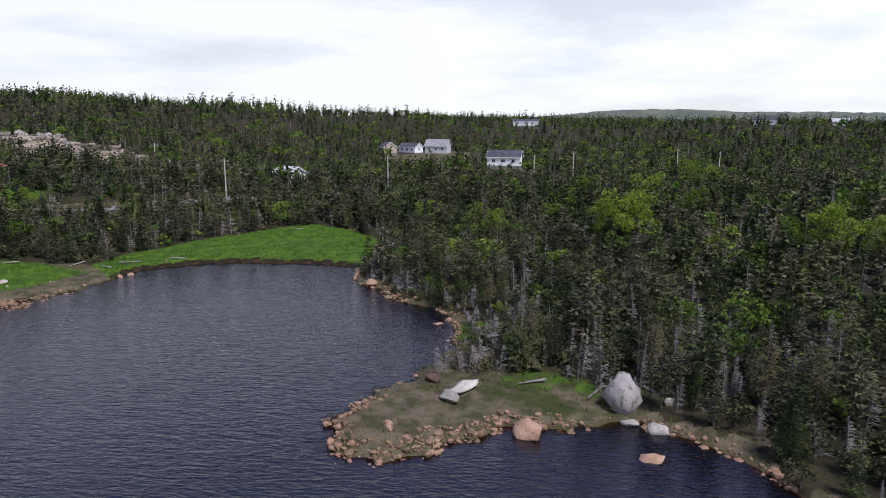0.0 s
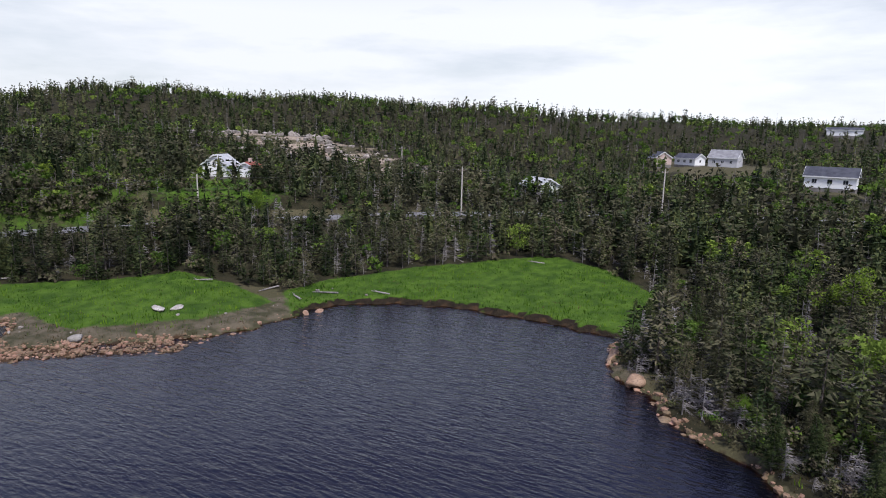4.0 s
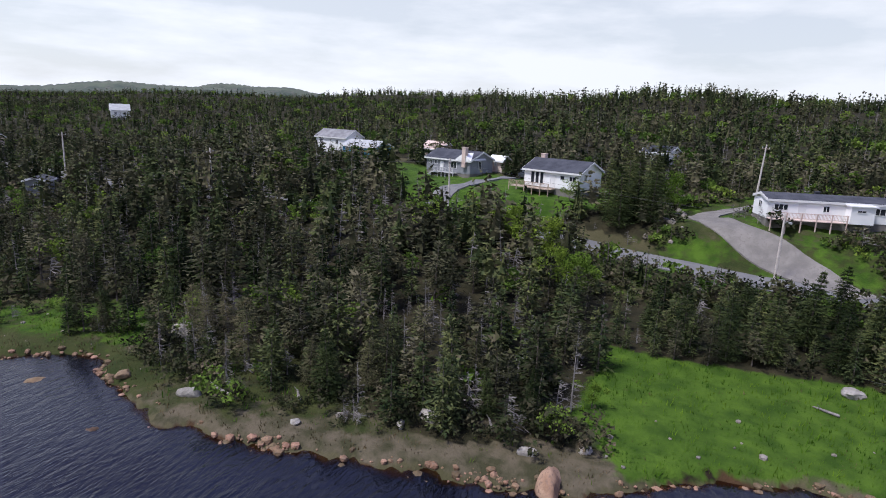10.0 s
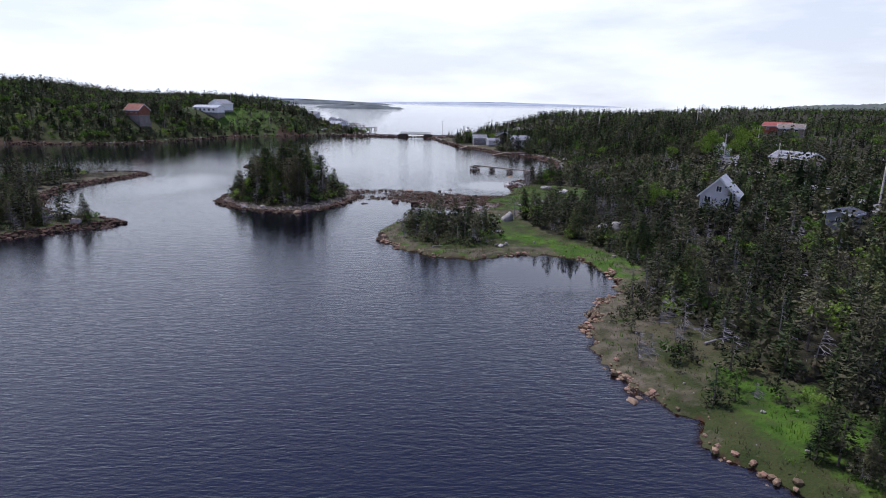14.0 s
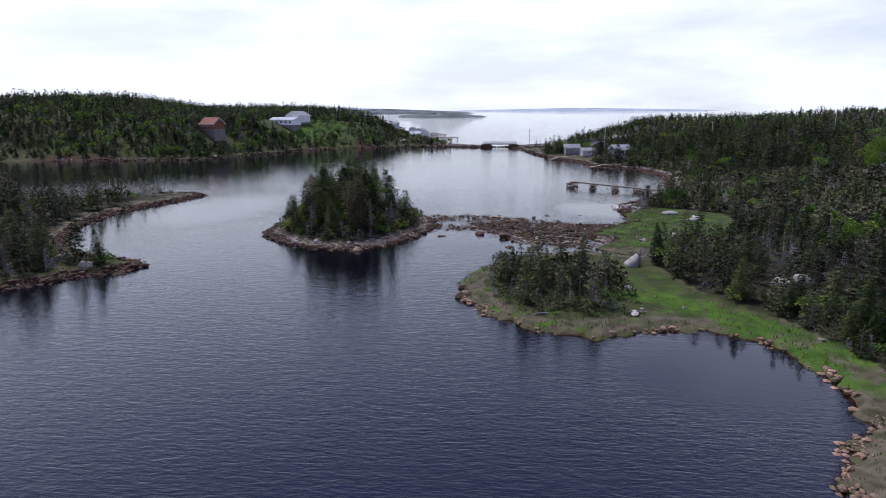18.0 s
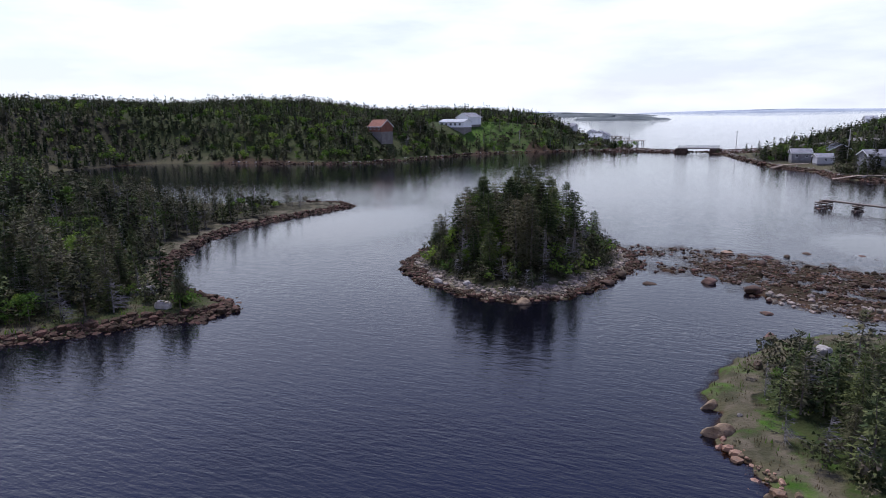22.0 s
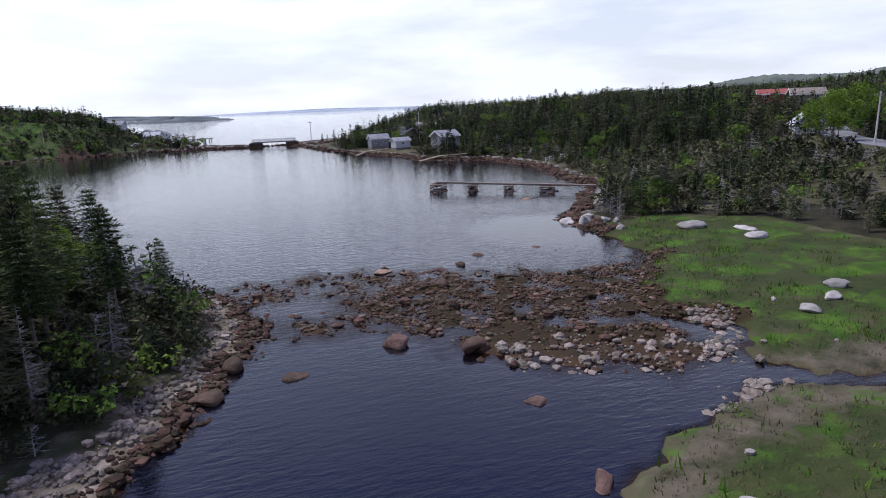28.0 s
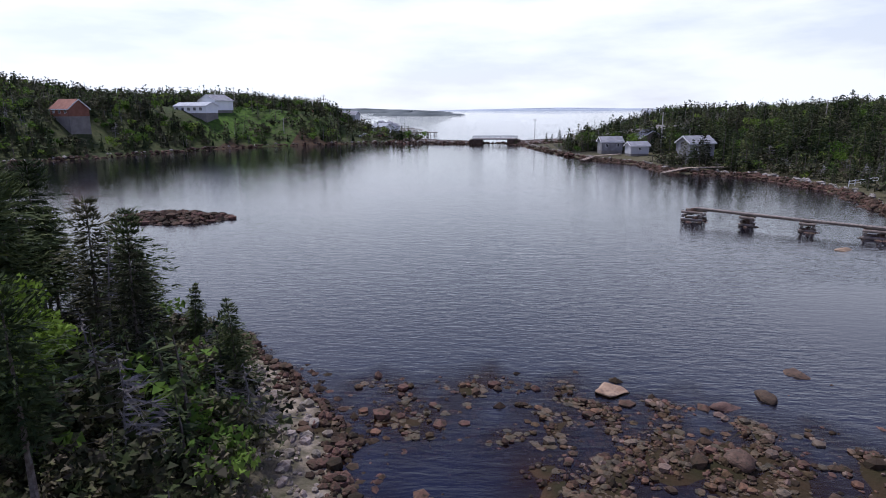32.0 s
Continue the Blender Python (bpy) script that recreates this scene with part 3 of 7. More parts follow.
def ground_material():
    m = bpy.data.materials.new("ground_cover")
    m.use_nodes = True
    n, l = m.node_tree.nodes, m.node_tree.links
    b = n["Principled BSDF"]
    b.inputs["Roughness"].default_value = 0.95
    b.inputs["Specular IOR Level"].default_value = 0.15
    tc = n.new("ShaderNodeTexCoord")

    def noisy(a, c, scale, lo=0.35, hi=0.65):
        t = n.new("ShaderNodeTexNoise"); t.inputs["Scale"].default_value = scale; t.inputs["Detail"].default_value = 8
        l.new(tc.outputs["Object"], t.inputs["Vector"])
        r = n.new("ShaderNodeValToRGB")
        r.color_ramp.elements[0].position, r.color_ramp.elements[1].position = lo, hi
        r.color_ramp.elements[0].color, r.color_ramp.elements[1].color = (*a, 1), (*c, 1)
        l.new(t.outputs["Fac"], r.inputs["Fac"])
        return r.outputs["Color"]

    def over(below, above, key):
        a = n.new("ShaderNodeAttribute"); a.attribute_name = key
        t = n.new("ShaderNodeTexNoise"); t.inputs["Scale"].default_value = 1.1; t.inputs["Detail"].default_value = 7
        l.new(tc.outputs["Object"], t.inputs["Vector"])
        ma = n.new("ShaderNodeMath"); ma.operation = "MULTIPLY_ADD"; ma.inputs[1].default_value = 1.0
        l.new(t.outputs["Fac"], ma.inputs[0]); l.new(a.outputs["Fac"], ma.inputs[2])
        mr = n.new("ShaderNodeMapRange"); mr.inputs["From Min"].default_value, mr.inputs["From Max"].default_value = 0.72, 1.02
        l.new(ma.outputs["Value"], mr.inputs["Value"])
        mx = n.new("ShaderNodeMix"); mx.data_type = "RGBA"
        l.new(mr.outputs["Result"], mx.inputs["Factor"]); l.new(below, mx.inputs["A"]); l.new(above, mx.inputs["B"])
        return mx.outputs["Result"]

    col = noisy((0.050, 0.048, 0.022), (0.085, 0.075, 0.042), 0.12)
    col = over(col, noisy((0.105, 0.088, 0.060), (0.044, 0.043, 0.022), 0.7, 0.40, 0.62), "dry")
    # forest floor: litter colour with the shade between trunks painted in
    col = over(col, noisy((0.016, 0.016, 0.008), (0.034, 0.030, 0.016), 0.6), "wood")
    col = over(col, noisy((0.024, 0.034, 0.009), (0.044, 0.050, 0.016), 0.5), "turf")
    col = over(col, noisy((0.027, 0.060, 0.006), (0.062, 0.115, 0.012), 0.6), "meadow")
    col = over(col, noisy((0.012, 0.009, 0.006), (0.026, 0.019, 0.011), 1.5), "peat")
    col = over(col, noisy((0.20, 0.16, 0.12), (0.33, 0.27, 0.21), 0.9), "rock")
    col = over(col, noisy((0.060, 0.034, 0.017), (0.028, 0.020, 0.012), 0.7), "bed")
    col = over(col, noisy((0.022, 0.019, 0.007), (0.034, 0.021, 0.010), 0.45), "algae")
    l.new(col, b.inputs["Base Color"])
    t = n.new("ShaderNodeTexNoise"); t.inputs["Scale"].default_value = 5; t.inputs["Detail"].default_value = 8
    l.new(tc.outputs["Object"], t.inputs["Vector"])
    bu = n.new("ShaderNodeBump"); bu.inputs["Strength"].default_value = 0.6; bu.inputs["Distance"].default_value = 0.2
    l.new(t.outputs["Fac"], bu.inputs["Height"]); l.new(bu.outputs["Normal"], b.inputs["Normal"])
    return m


ground = new("ground", mesh_from("ground", np.stack([gx, gy, gz], -1), gf, ground_material(), smooth_faces=True, meadow=g_meadow, dry=g_dry, turf=g_turf, rock=g_rock, bed=g_bed, algae=g_algae, peat=g_peat))
tagged(ground, "rolling ground with meadows, dry grass and forest floor", "ground", kind="structure")


def water_material():
    """Peat-dark water: a rippled glossy skin; where it is shallow the bed shows through."""
    m = bpy.data.materials.new("lake_water")
    m.use_nodes = True
    n, l = m.node_tree.nodes, m.node_tree.links
    b, out = n["Principled BSDF"], n["Material Output"]
    b.inputs["Base Color"].default_value = (0.0022, 0.0024, 0.0050, 1)
    b.inputs["Roughness"].default_value = 0.03
    b.inputs["IOR"].default_value = 1.6
    tc = n.new("ShaderNodeTexCoord")
    heights = []
    for size, turn, amount in ((0.72, 9, 0.42), (0.30, -14, 0.5)):
        mp = n.new("ShaderNodeMapping"); mp.inputs["Rotation"].default_value = (0, 0, radians(turn)); mp.inputs["Scale"].default_value = (0.75, 2.3, 1.0)
        t = n.new("ShaderNodeTexNoise"); t.inputs["Scale"].default_value = size * 2.2; t.inputs["Detail"].default_value = 3; t.inputs["Distortion"].default_value = 0.6
        l.new(tc.outputs["Object"], mp.inputs["Vector"]); l.new(mp.outputs["Vector"], t.inputs["Vector"])
        mu = n.new("ShaderNodeMath"); mu.operation = "MULTIPLY"; mu.inputs[1].default_value = amount
        l.new(t.outputs["Fac"], mu.inputs[0])
        heights.append(mu.outputs["Value"])
    calm = n.new("ShaderNodeAttribute"); calm.attribute_name = "calm"
    add = n.new("ShaderNodeMath"); l.new(heights[0], add.inputs[0]); l.new(heights[1], add.inputs[1])
    st = n.new("ShaderNodeMapRange"); st.inputs["To Min"].default_value, st.inputs["To Max"].default_value = 0.46, 0.012
    st.clamp = False
    l.new(calm.outputs["Fac"], st.inputs["Value"])
    bu = n.new("ShaderNodeBump"); bu.inputs["Distance"].default_value = 0.35
    l.new(add.outputs["Value"], bu.inputs["Height"]); l.new(st.outputs["Result"], bu.inputs["Strength"]); l.new(bu.outputs["Normal"], b.inputs["Normal"])
    clear = n.new("ShaderNodeBsdfTransparent"); clear.inputs["Color"].default_value = (0.75, 0.55, 0.33, 1)
    dp = n.new("ShaderNodeAttribute"); dp.attribute_name = "depth"
    mr = n.new("ShaderNodeMapRange"); mr.inputs["From Min"].default_value, mr.inputs["From Max"].default_value = 0.0, 0.3
    mr.inputs["To Min"].default_value, mr.inputs["To Max"].default_value = 0.65, 0.0
    l.new(dp.outputs["Fac"], mr.inputs["Value"])
    mx = n.new("ShaderNodeMixShader")
    l.new(mr.outputs["Result"], mx.inputs["Fac"]); l.new(b.outputs["BSDF"], mx.inputs[1]); l.new(clear.outputs["BSDF"], mx.inputs[2])
    l.new(mx.outputs["Shader"], out.inputs["Surface"])
    return m


WX, WY = spaced(-4900, -85, 60, 4900, 1.0, 1.2), spaced(-130, -125, 180, 4900, 1.0, 1.2)
wx, wy, wf = sheet(WX, WY)
wd = shore(wx, wy)
w_depth = -height(wx, wy, wd)
# sheltered water by the reed shoal west of the island lies calm
w_calm = np.maximum(smooth(1.25 - np.hypot((wx + 60) / 24, (wy - 120) / 45)) * 0.9, 0.8 * smooth(1.35 - np.hypot((wx + 2) / 17, (wy - 90) / 17)))
w_calm = np.maximum(w_calm, 0.98 * smooth(1.3 - np.hypot((wx - 20) / 14, (wy - 42) / 12)))
w_calm = np.maximum(w_calm, 0.42 * smooth((wy + 40) / 40) + 0.2 * smooth((wy - 20) / 50) - 0.12 * smooth((wy - 100) / 15) + 0.22 * smooth((wy - 125) / 50) + 0.1 * smooth((wy - 45) / 30) * smooth((-5 - wx) / 15))
w_calm = np.maximum(w_calm, 0.9 * smooth(1.4 - np.hypot((wx - 23) / 13, (wy - 124) / 13)))
w_calm = np.where(wy > 344, 0.1, w_calm)
water = new("water", mesh_from("water", np.stack([wx, wy, np.zeros(wx.size)], -1), wf, water_material(), smooth_faces=True, depth=w_depth, calm=w_calm))
tagged(water, "dark rippled peat-brown inlet water running to the sea", "water", kind="structure")


# ---- road and drives ----
def ground_at(x, y):
    return float(height(np.array([float(x)]), np.array([float(y)]))[0])


def ribbon(name, line, width, mat, lift, label, category="road", step=1.5):
    pts = np.array(line, float)
    seg = np.r_[0, np.cumsum(np.hypot(*np.diff(pts, axis=0).T))]
    s = np.arange(0, seg[-1], step)
    cx, cy = np.interp(s, seg, pts[:, 0]), np.interp(s, seg, pts[:, 1])
    k = max(3, int(9 / step) | 1)
    pad = lambda v: np.convolve(np.pad(v, k // 2, "edge"), np.ones(k) / k, "valid")
    cx, cy = pad(cx), pad(cy)
    tx, ty = np.gradient(cx), np.gradient(cy)
    le = np.hypot(tx, ty)
    nx, ny = -ty / le, tx / le
    cols = np.linspace(-1, 1, 7)
    wide = width / 2 * (1 + 0.06 * waves(s, s * 0, 6, 31))
    X = cx[:, None] + nx[:, None] * cols * wide[:, None]
    Y = cy[:, None] + ny[:, None] * cols * wide[:, None]
    Z = height(X.ravel(), Y.ravel()).reshape(X.shape) + lift
    top = np.stack([X, Y, Z + 0.05 * (1 - cols ** 2)], -1).reshape(-1, 3)
    bottom = top - (0, 0, 0.6)
    i = np.arange(X.size).reshape(X.shape)
    f = [np.stack([i[:-1, :-1], i[:-1, 1:], i[1:, 1:], i[1:, :-1]], -1).reshape(-1, 4)]
    o = X.size
    for a in (0, -1):
        e = i[:, a]
        f.append(np.stack([e[:-1], e[1:], e[1:] + o, e[:-1] + o], -1))
    ob = new(name, mesh_from(name, np.concatenate([top, bottom]), np.concatenate(f), mat, smooth_faces=False))
    return tagged(ob, label, category, kind="structure")


ribbon("road", ROAD, 6.2, ROAD_MAT, 0.14, "worn grey two-lane asphalt road through spruce woods")
ribbon("driveway_1", DRIVE, 4.0, GRAVEL, 0.18, "pale gravel drive to the long white home")
ribbon("slipway", [(38.5, 140.5), (41.5, 146), (46.5, 151.5)], 3.0, ROAD_MAT, 0.12, "short grey paved slip beside the old pier")
ribbon("driveway_2", [(77, -14), (86, -16), (95, -19), (104, -22), (111, -22)], 3.4, ROAD_MAT, 0.18, "grey paved drive between two bungalows")


# ---- trees ----
def trunk_arrays(h, r, rng, lean=0.04, sides=5):
    bend = rng.normal(0, lean, 2) * h
    rings = []
    for z, k in ((-0.3, 1.25), (0.25 * h, 0.85), (0.6 * h, 0.5), (h, 0.08)):
        a = np.arange(sides) / sides * 2 * np.pi
        s = max(z, 0) / h
        rings.append(np.stack([np.cos(a) * r * k + bend[0] * s * s, np.sin(a) * r * k + bend[1] * s * s, np.full(sides, z)], -1))
    v = np.concatenate(rings)
    f = []
    for k in range(3):
        for a in range(sides):
            p, q = k * sides + a, k * sides + (a + 1) % sides
            f += [(p, q, q + sides), (p, q + sides, p + sides)]
    return v, np.array(f), bend


def reach_of(k, bare, shape):
    """How wide a crown is at the part k of its height, at most 1."""
    u = np.clip((k - bare) / (1 - bare), 0, 1)
    if shape == "round":
        return np.sqrt(np.clip(1 - ((u - 0.42) / 0.6) ** 2, 0.03, 1))
    if shape == "flag":
        return 0.25 + 0.75 * np.sin(np.pi * u ** 0.8) * (1 - 0.35 * u)
    return (1 - u) ** 0.72 * (0.55 + 0.45 * smooth(u / 0.16)) + 0.03


def conifer_arrays(seed, h=7.0, wide=1.7, sprays=260, length=0.7, width=0.13, bare=0.08, shape="cone", whorls=15, ragged=0.5, heart=0, sides=5, loose=0.2, arms=7):
    """A conifer: a bent trunk and a brush of narrow needle sprays in uneven whorls, some of them gone. Returns trunk and crown arrays."""
    rng = np.random.RandomState(seed)
    tv, tf, bend = trunk_arrays(h, 0.013 * h + 0.025, rng, 0.035, sides)
    k = bare + (1 - bare) * rng.rand(sprays * 6)
    k = k[rng.rand(k.size) < 0.12 + 0.88 * reach_of(k, bare, shape)][:sprays]
    n = k.size
    w = np.clip(((k - bare) / (1 - bare) * whorls).astype(int), 0, whorls - 1)
    k = bare + (1 - bare) * (w + 0.5 + rng.normal(0, loose, n)) / whorls
    k = np.clip(k, bare * 0.85, 0.99)
    sector = rng.randint(0, arms, n)
    arm = rng.uniform(1 - ragged, 1 + ragged * 0.6, (whorls, arms))[w, sector]
    az = (sector + rng.normal(0.5, 0.2 + 0.5 * loose, n)) / arms * 2 * np.pi + w * 1.7
    out = wide * reach_of(k, bare, shape) * arm + 0.06
    start = out * rng.uniform(0.05, 0.8, n)
    L = np.minimum(length * rng.uniform(0.6, 1.3, n), np.maximum(out - start, 0.3 * length) + 0.15 * length)
    rise = np.where(k > 0.85, rng.uniform(0.2, 1.2, n), rng.uniform(-0.45, 0.25, n))
    d = np.stack([np.cos(az), np.sin(az), rise], -1)
    fork = rng.uniform(-1, 1, n)[:, None] * 1.1
    d[:, :2] += fork * np.stack([-np.sin(az), np.cos(az)], -1)
    d /= np.linalg.norm(d, axis=1, keepdims=True)
    side = np.cross(d, rng.normal(0, 1, (n, 3)) * (0.5, 0.5, 1.0))
    side *= (width * rng.uniform(0.6, 1.3, n) / (np.linalg.norm(side, axis=1) + 1e-6))[:, None]
    p = np.stack([np.cos(az) * start + bend[0] * k * k, np.sin(az) * start + bend[1] * k * k, k * h - 0.12 * start], -1)
    cv = np.stack([p + side, p - side, p + d * L[:, None]], 1).reshape(-1, 3)
    top = np.array([bend[0], bend[1], h])
    lead = [top + (0.05, 0, -0.1 * h), top + (-0.03, 0.04, -0.1 * h), top + (0, 0, 0.03 * h)]
    cv = np.concatenate([cv, lead])
    for a in range(heart):
        q0, q1 = a / heart * 6.283, (a + 1) / heart * 6.283
        r = wide * 0.42
        cv = np.concatenate([cv, [(r * math.cos(q0), r * math.sin(q0), (bare + 0.1) * h), (r * math.cos(q1), r * math.sin(q1), (bare + 0.1) * h), top * (1, 1, 0.8)]])
    return tv, tf, cv, np.arange(len(cv)).reshape(-1, 3)


def snag_arrays(seed, h=6.0, arms=60, reach=1.3, twig=0.014, sides=4):
    """A dead spruce: a grey trunk with many thin bare twigs, drooping and broken."""
    rng = np.random.RandomState(seed)
    tv, tf, bend = trunk_arrays(h, 0.011 * h + 0.02, rng, 0.07, sides)
    n = arms
    k = rng.uniform(0.15, 0.97, n)
    az = rng.uniform(0, 6.283, n)
    L = reach * (1.12 - k) * rng.uniform(0.3, 1.2, n)
    d = np.stack([np.cos(az), np.sin(az), rng.uniform(-0.45, 0.35, n)], -1)
    c = np.stack([bend[0] * k * k, bend[1] * k * k, k * h], -1)
    w = twig * rng.uniform(0.7, 1.6, n)
    flat = np.stack([-np.sin(az), np.cos(az), 0 * az], -1)
    V = []
    for a, b, o in ((0.0, 1.0, 0.0), (0.4, 0.85, 0.35), (0.55, 0.95, -0.35)):
        p0, p1 = c + d * (L * a)[:, None], c + d * (L * b)[:, None] + flat * (L * o * rng.uniform(0.4, 1.2, n))[:, None]
        roll = flat * w[:, None] * 0.6 + np.array([0, 0, 1.0]) * w[:, None]
        V.append(np.stack([p0 + roll, p0 - roll, p1], 1).reshape(-1, 3))
    tw = np.concatenate(V)
    return np.concatenate([tv, tw]), np.concatenate([tf, np.arange(len(tw)).reshape(-1, 3) + len(tv)])


def leafy_arrays(seed, h=5.0, wide=2.0, leaves=260, size=0.3, lobes=7):
    """A broadleaf tree or bush: lobes of small tilted leaf sprays round a forked stem."""
    rng = np.random.RandomState(seed)
    tv, tf, bend = trunk_arrays(h * 0.75, 0.012 * h + 0.03, rng, 0.08)
    tri = []
    centres = [(rng.normal(0, 0.42, 2) * wide, rng.uniform(0.35, 0.82) * h, rng.uniform(0.4, 0.75)) for _ in range(lobes)]
    for _ in range(leaves):
        (cx, cy), cz, r = centres[rng.randint(lobes)]
        p = rng.normal(0, 1, 3)
        p = p / np.linalg.norm(p) * r * wide * 0.6 * rng.uniform(0.3, 1.1) ** 0.4
        p = np.array([cx, cy, cz]) + p * (1, 1, 0.8)
        if p[2] < 0.05 * h:
            p[2] = rng.uniform(0.05, 0.3) * h
        n = rng.normal(0, 1, 3) + (0, 0, 0.7)
        n /= np.linalg.norm(n)
        a = np.cross(n, rng.normal(0, 1, 3)); a /= np.linalg.norm(a)
        b = np.cross(n, a)
        s = size * rng.uniform(0.6, 1.4)
        tri += [[p + a * s, p + b * s * 0.7 - a * 0.3 * s, p - b * s * 0.7 - a * 0.3 * s]]
    cv = np.array(tri).reshape(-1, 3)
    return tv, tf, cv, np.arange(len(cv)).reshape(-1, 3)


def planted(name, kinds, where, mats, label, category="trees"):
    """A stand of trees joined into one object of stuff. kinds: (parts arrays) each a list of (v, f, material index); where: rows x, y, z, scale, turn, kind, tone."""
    V, F, I, T, o = [], [], [], [], 0
    for k, parts in enumerate(kinds):
        rows = where[where[:, 5] == k]
        if not len(rows):
            continue
        ca, sa = np.cos(rows[:, 4]), np.sin(rows[:, 4])
        for v, f, mi in parts:
            sc = rows[:, 3]
            x = (v[None, :, 0] * ca[:, None] - v[None, :, 1] * sa[:, None]) * sc[:, None] + rows[:, 0:1]
            y = (v[None, :, 0] * sa[:, None] + v[None, :, 1] * ca[:, None]) * sc[:, None] + rows[:, 1:2]
            z = v[None, :, 2] * sc[:, None] + rows[:, 2:3]
            V.append(np.stack([x, y, z], -1).reshape(-1, 3))
            F.append((f[None] + (np.arange(len(rows)) * len(v))[:, None, None] + o).reshape(-1, 3))
            I.append(np.full(len(rows) * len(f), mi))
            T.append(np.repeat(rows[:, 6], len(v)))
            o += len(rows) * len(v)
    ob = new(name, mesh_from(name, np.concatenate(V), np.concatenate(F), mats, np.concatenate(I), np.concatenate(T)))
    return tagged(ob, label, category, kind="stuff")


def jittered(x0, x1, y0, y1, step, seed):
    rng = np.random.RandomState(seed)
    a, b = np.meshgrid(np.arange(x0, x1, step), np.arange(y0, y1, step))
    return a.ravel() + rng.uniform(-0.5, 0.5, a.size) * step * 1.1, b.ravel() + rng.uniform(-0.5, 0.5, a.size) * step * 1.1


# clearings: x, y, radius
CLEAR_SOUTH = [(80, -70, 10), (84, -66, 9), (96, -60, 6), (93, -33, 11), (107, -9, 10), (85, -89, 8), (92, -79, 9), (73, -134, 8), (60, -122, 8), (-15, -284, 22), (-18, -262, 13), (-50, -208, 8), (-50, -200, 7), (90, -20, 7), (100, -22, 7), (70, -56, 5), (70, -71, 3), (69, -67, 5), (73, -62.5, 5.5), (77, -57, 5.5), (82, -54, 5.5), (88, -56, 5)]
CLEAR_NORTH = [(64, 51, 4), (55.5, 68.5, 4.4), (99, 121, 9), (47, 241, 9), (33, 257, 10), (40, 247, 9), (25, 267, 9), (-130, 273, 9), (-116, 326, 18), (154, 217, 14), (122, 18, 10), (131, 28, 8), (99, 161, 7), (58, 190, 7), (77, 136, 7), (-93, 338, 15), (-84, 368, 10), (-74, 392, 9), (-55, 345, 6), (46, 236, 9), (0, 335, 38), (-22, 338, 14)]


def wooded(px, py, d):
    """Where trees may stand, 0 to 1."""
    ok = (d > 4.0 - 2.6 * ((px < -28) & (py < -58) | (px < -60) & (py < -25)) + 1.8 * waves(px, py, 9, 21)).astype(float)
    ok *= 1 - smooth(in_meadow(px, py) * 2 - 0.5)
    ok *= zone(px, py, MEADOW_NORTH, 2) < 0.5
    ok *= 1 - smooth(zone(px, py, LAWN, 3) * 2 - 0.6)
    for x, y, r in CLEAR_SOUTH + CLEAR_NORTH:
        ok *= (px - x) ** 2 + (py - y) ** 2 > r * r
    ok *= to_line(px, py, ROAD)[0] > np.where(py > -8, 3.4, 5.5)
    ok *= 1 - 0.93 * smooth(barren(px, py) * 1.6 - 0.3)
    spit = (np.hypot((px + 49) / 12, (py + 48.5) / 7) < 1) | (np.hypot((px + 48) / 4.8, (py + 66.5) / 3.8) < 1) | (np.hypot((px + 46) / 4.6, (py + 60) / 6) < 1)
    ok *= ~spit & ~(np.hypot((px - 14) / 12, (py + 73) / 17) < 1)
    ok *= ~((to_line(px, py, [(20, 22), (24, 3)])[0] < 9) & (py > 0))
    ok *= ~inside(px, py, POINT) | inside(px, py, POINT_COPSE)
    ok *= np.where(inside(px, py, SPIT_WEST), 0.45, 1.0)
    ok *= ~inside(px, py, LAWN_PIER)
    ok *= (to_line(px, py, DRIVE)[0] > 4.5)
    ok *= np.where(inside(px, py, SCRUB_NORTH), 0.42, 1.0)
    ok *= np.where(inside(px, py, SCRUB_EAST), 0.8, 1.0)
    ok *= ~inside(px, py, ISLAND) & ~inside(px, py, ISLET)
    return ok


# needle litter and moss under the trees, painted extra dark to deepen the shade
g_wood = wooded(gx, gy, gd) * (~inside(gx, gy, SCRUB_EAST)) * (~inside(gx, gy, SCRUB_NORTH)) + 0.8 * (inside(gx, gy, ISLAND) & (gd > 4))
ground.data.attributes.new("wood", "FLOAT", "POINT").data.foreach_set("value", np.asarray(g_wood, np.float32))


def stand(px, py, seed, smin, smax, kinds_p, keep=1.0, test=None):
    rng = np.random.RandomState(seed)
    d = shore(px, py)
    m = ((wooded(px, py, d) if test is None else test(px, py, d)) * keep) > rng.rand(px.size)
    px, py, d = px[m], py[m], d[m]
    z = height(px, py, d)
    k = rng.choice(len(kinds_p), px.size, p=np.array(kinds_p) / sum(kinds_p))
    tone = np.clip(0.48 + 0.28 * waves(px, py, 14, seed) + 0.2 * waves(px, py, 50, seed + 1) + rng.normal(0, 0.3, px.size), 0, 1)
    size = (smin + (smax - smin) * rng.rand(px.size) ** 1.25) * np.clip(1 + 0.2 * waves(px, py, 28, seed + 3) + 0.16 * waves(px, py, 11, seed + 4), 0.6, 1.4)
    return np.stack([px, py, z - 0.1, size, rng.uniform(0, 6.28, px.size), k, tone], -1)


def kind(arr, crown):
    tv, tf, cv, cf = arr
    return [(tv, tf, 0), (cv, cf, crown)]


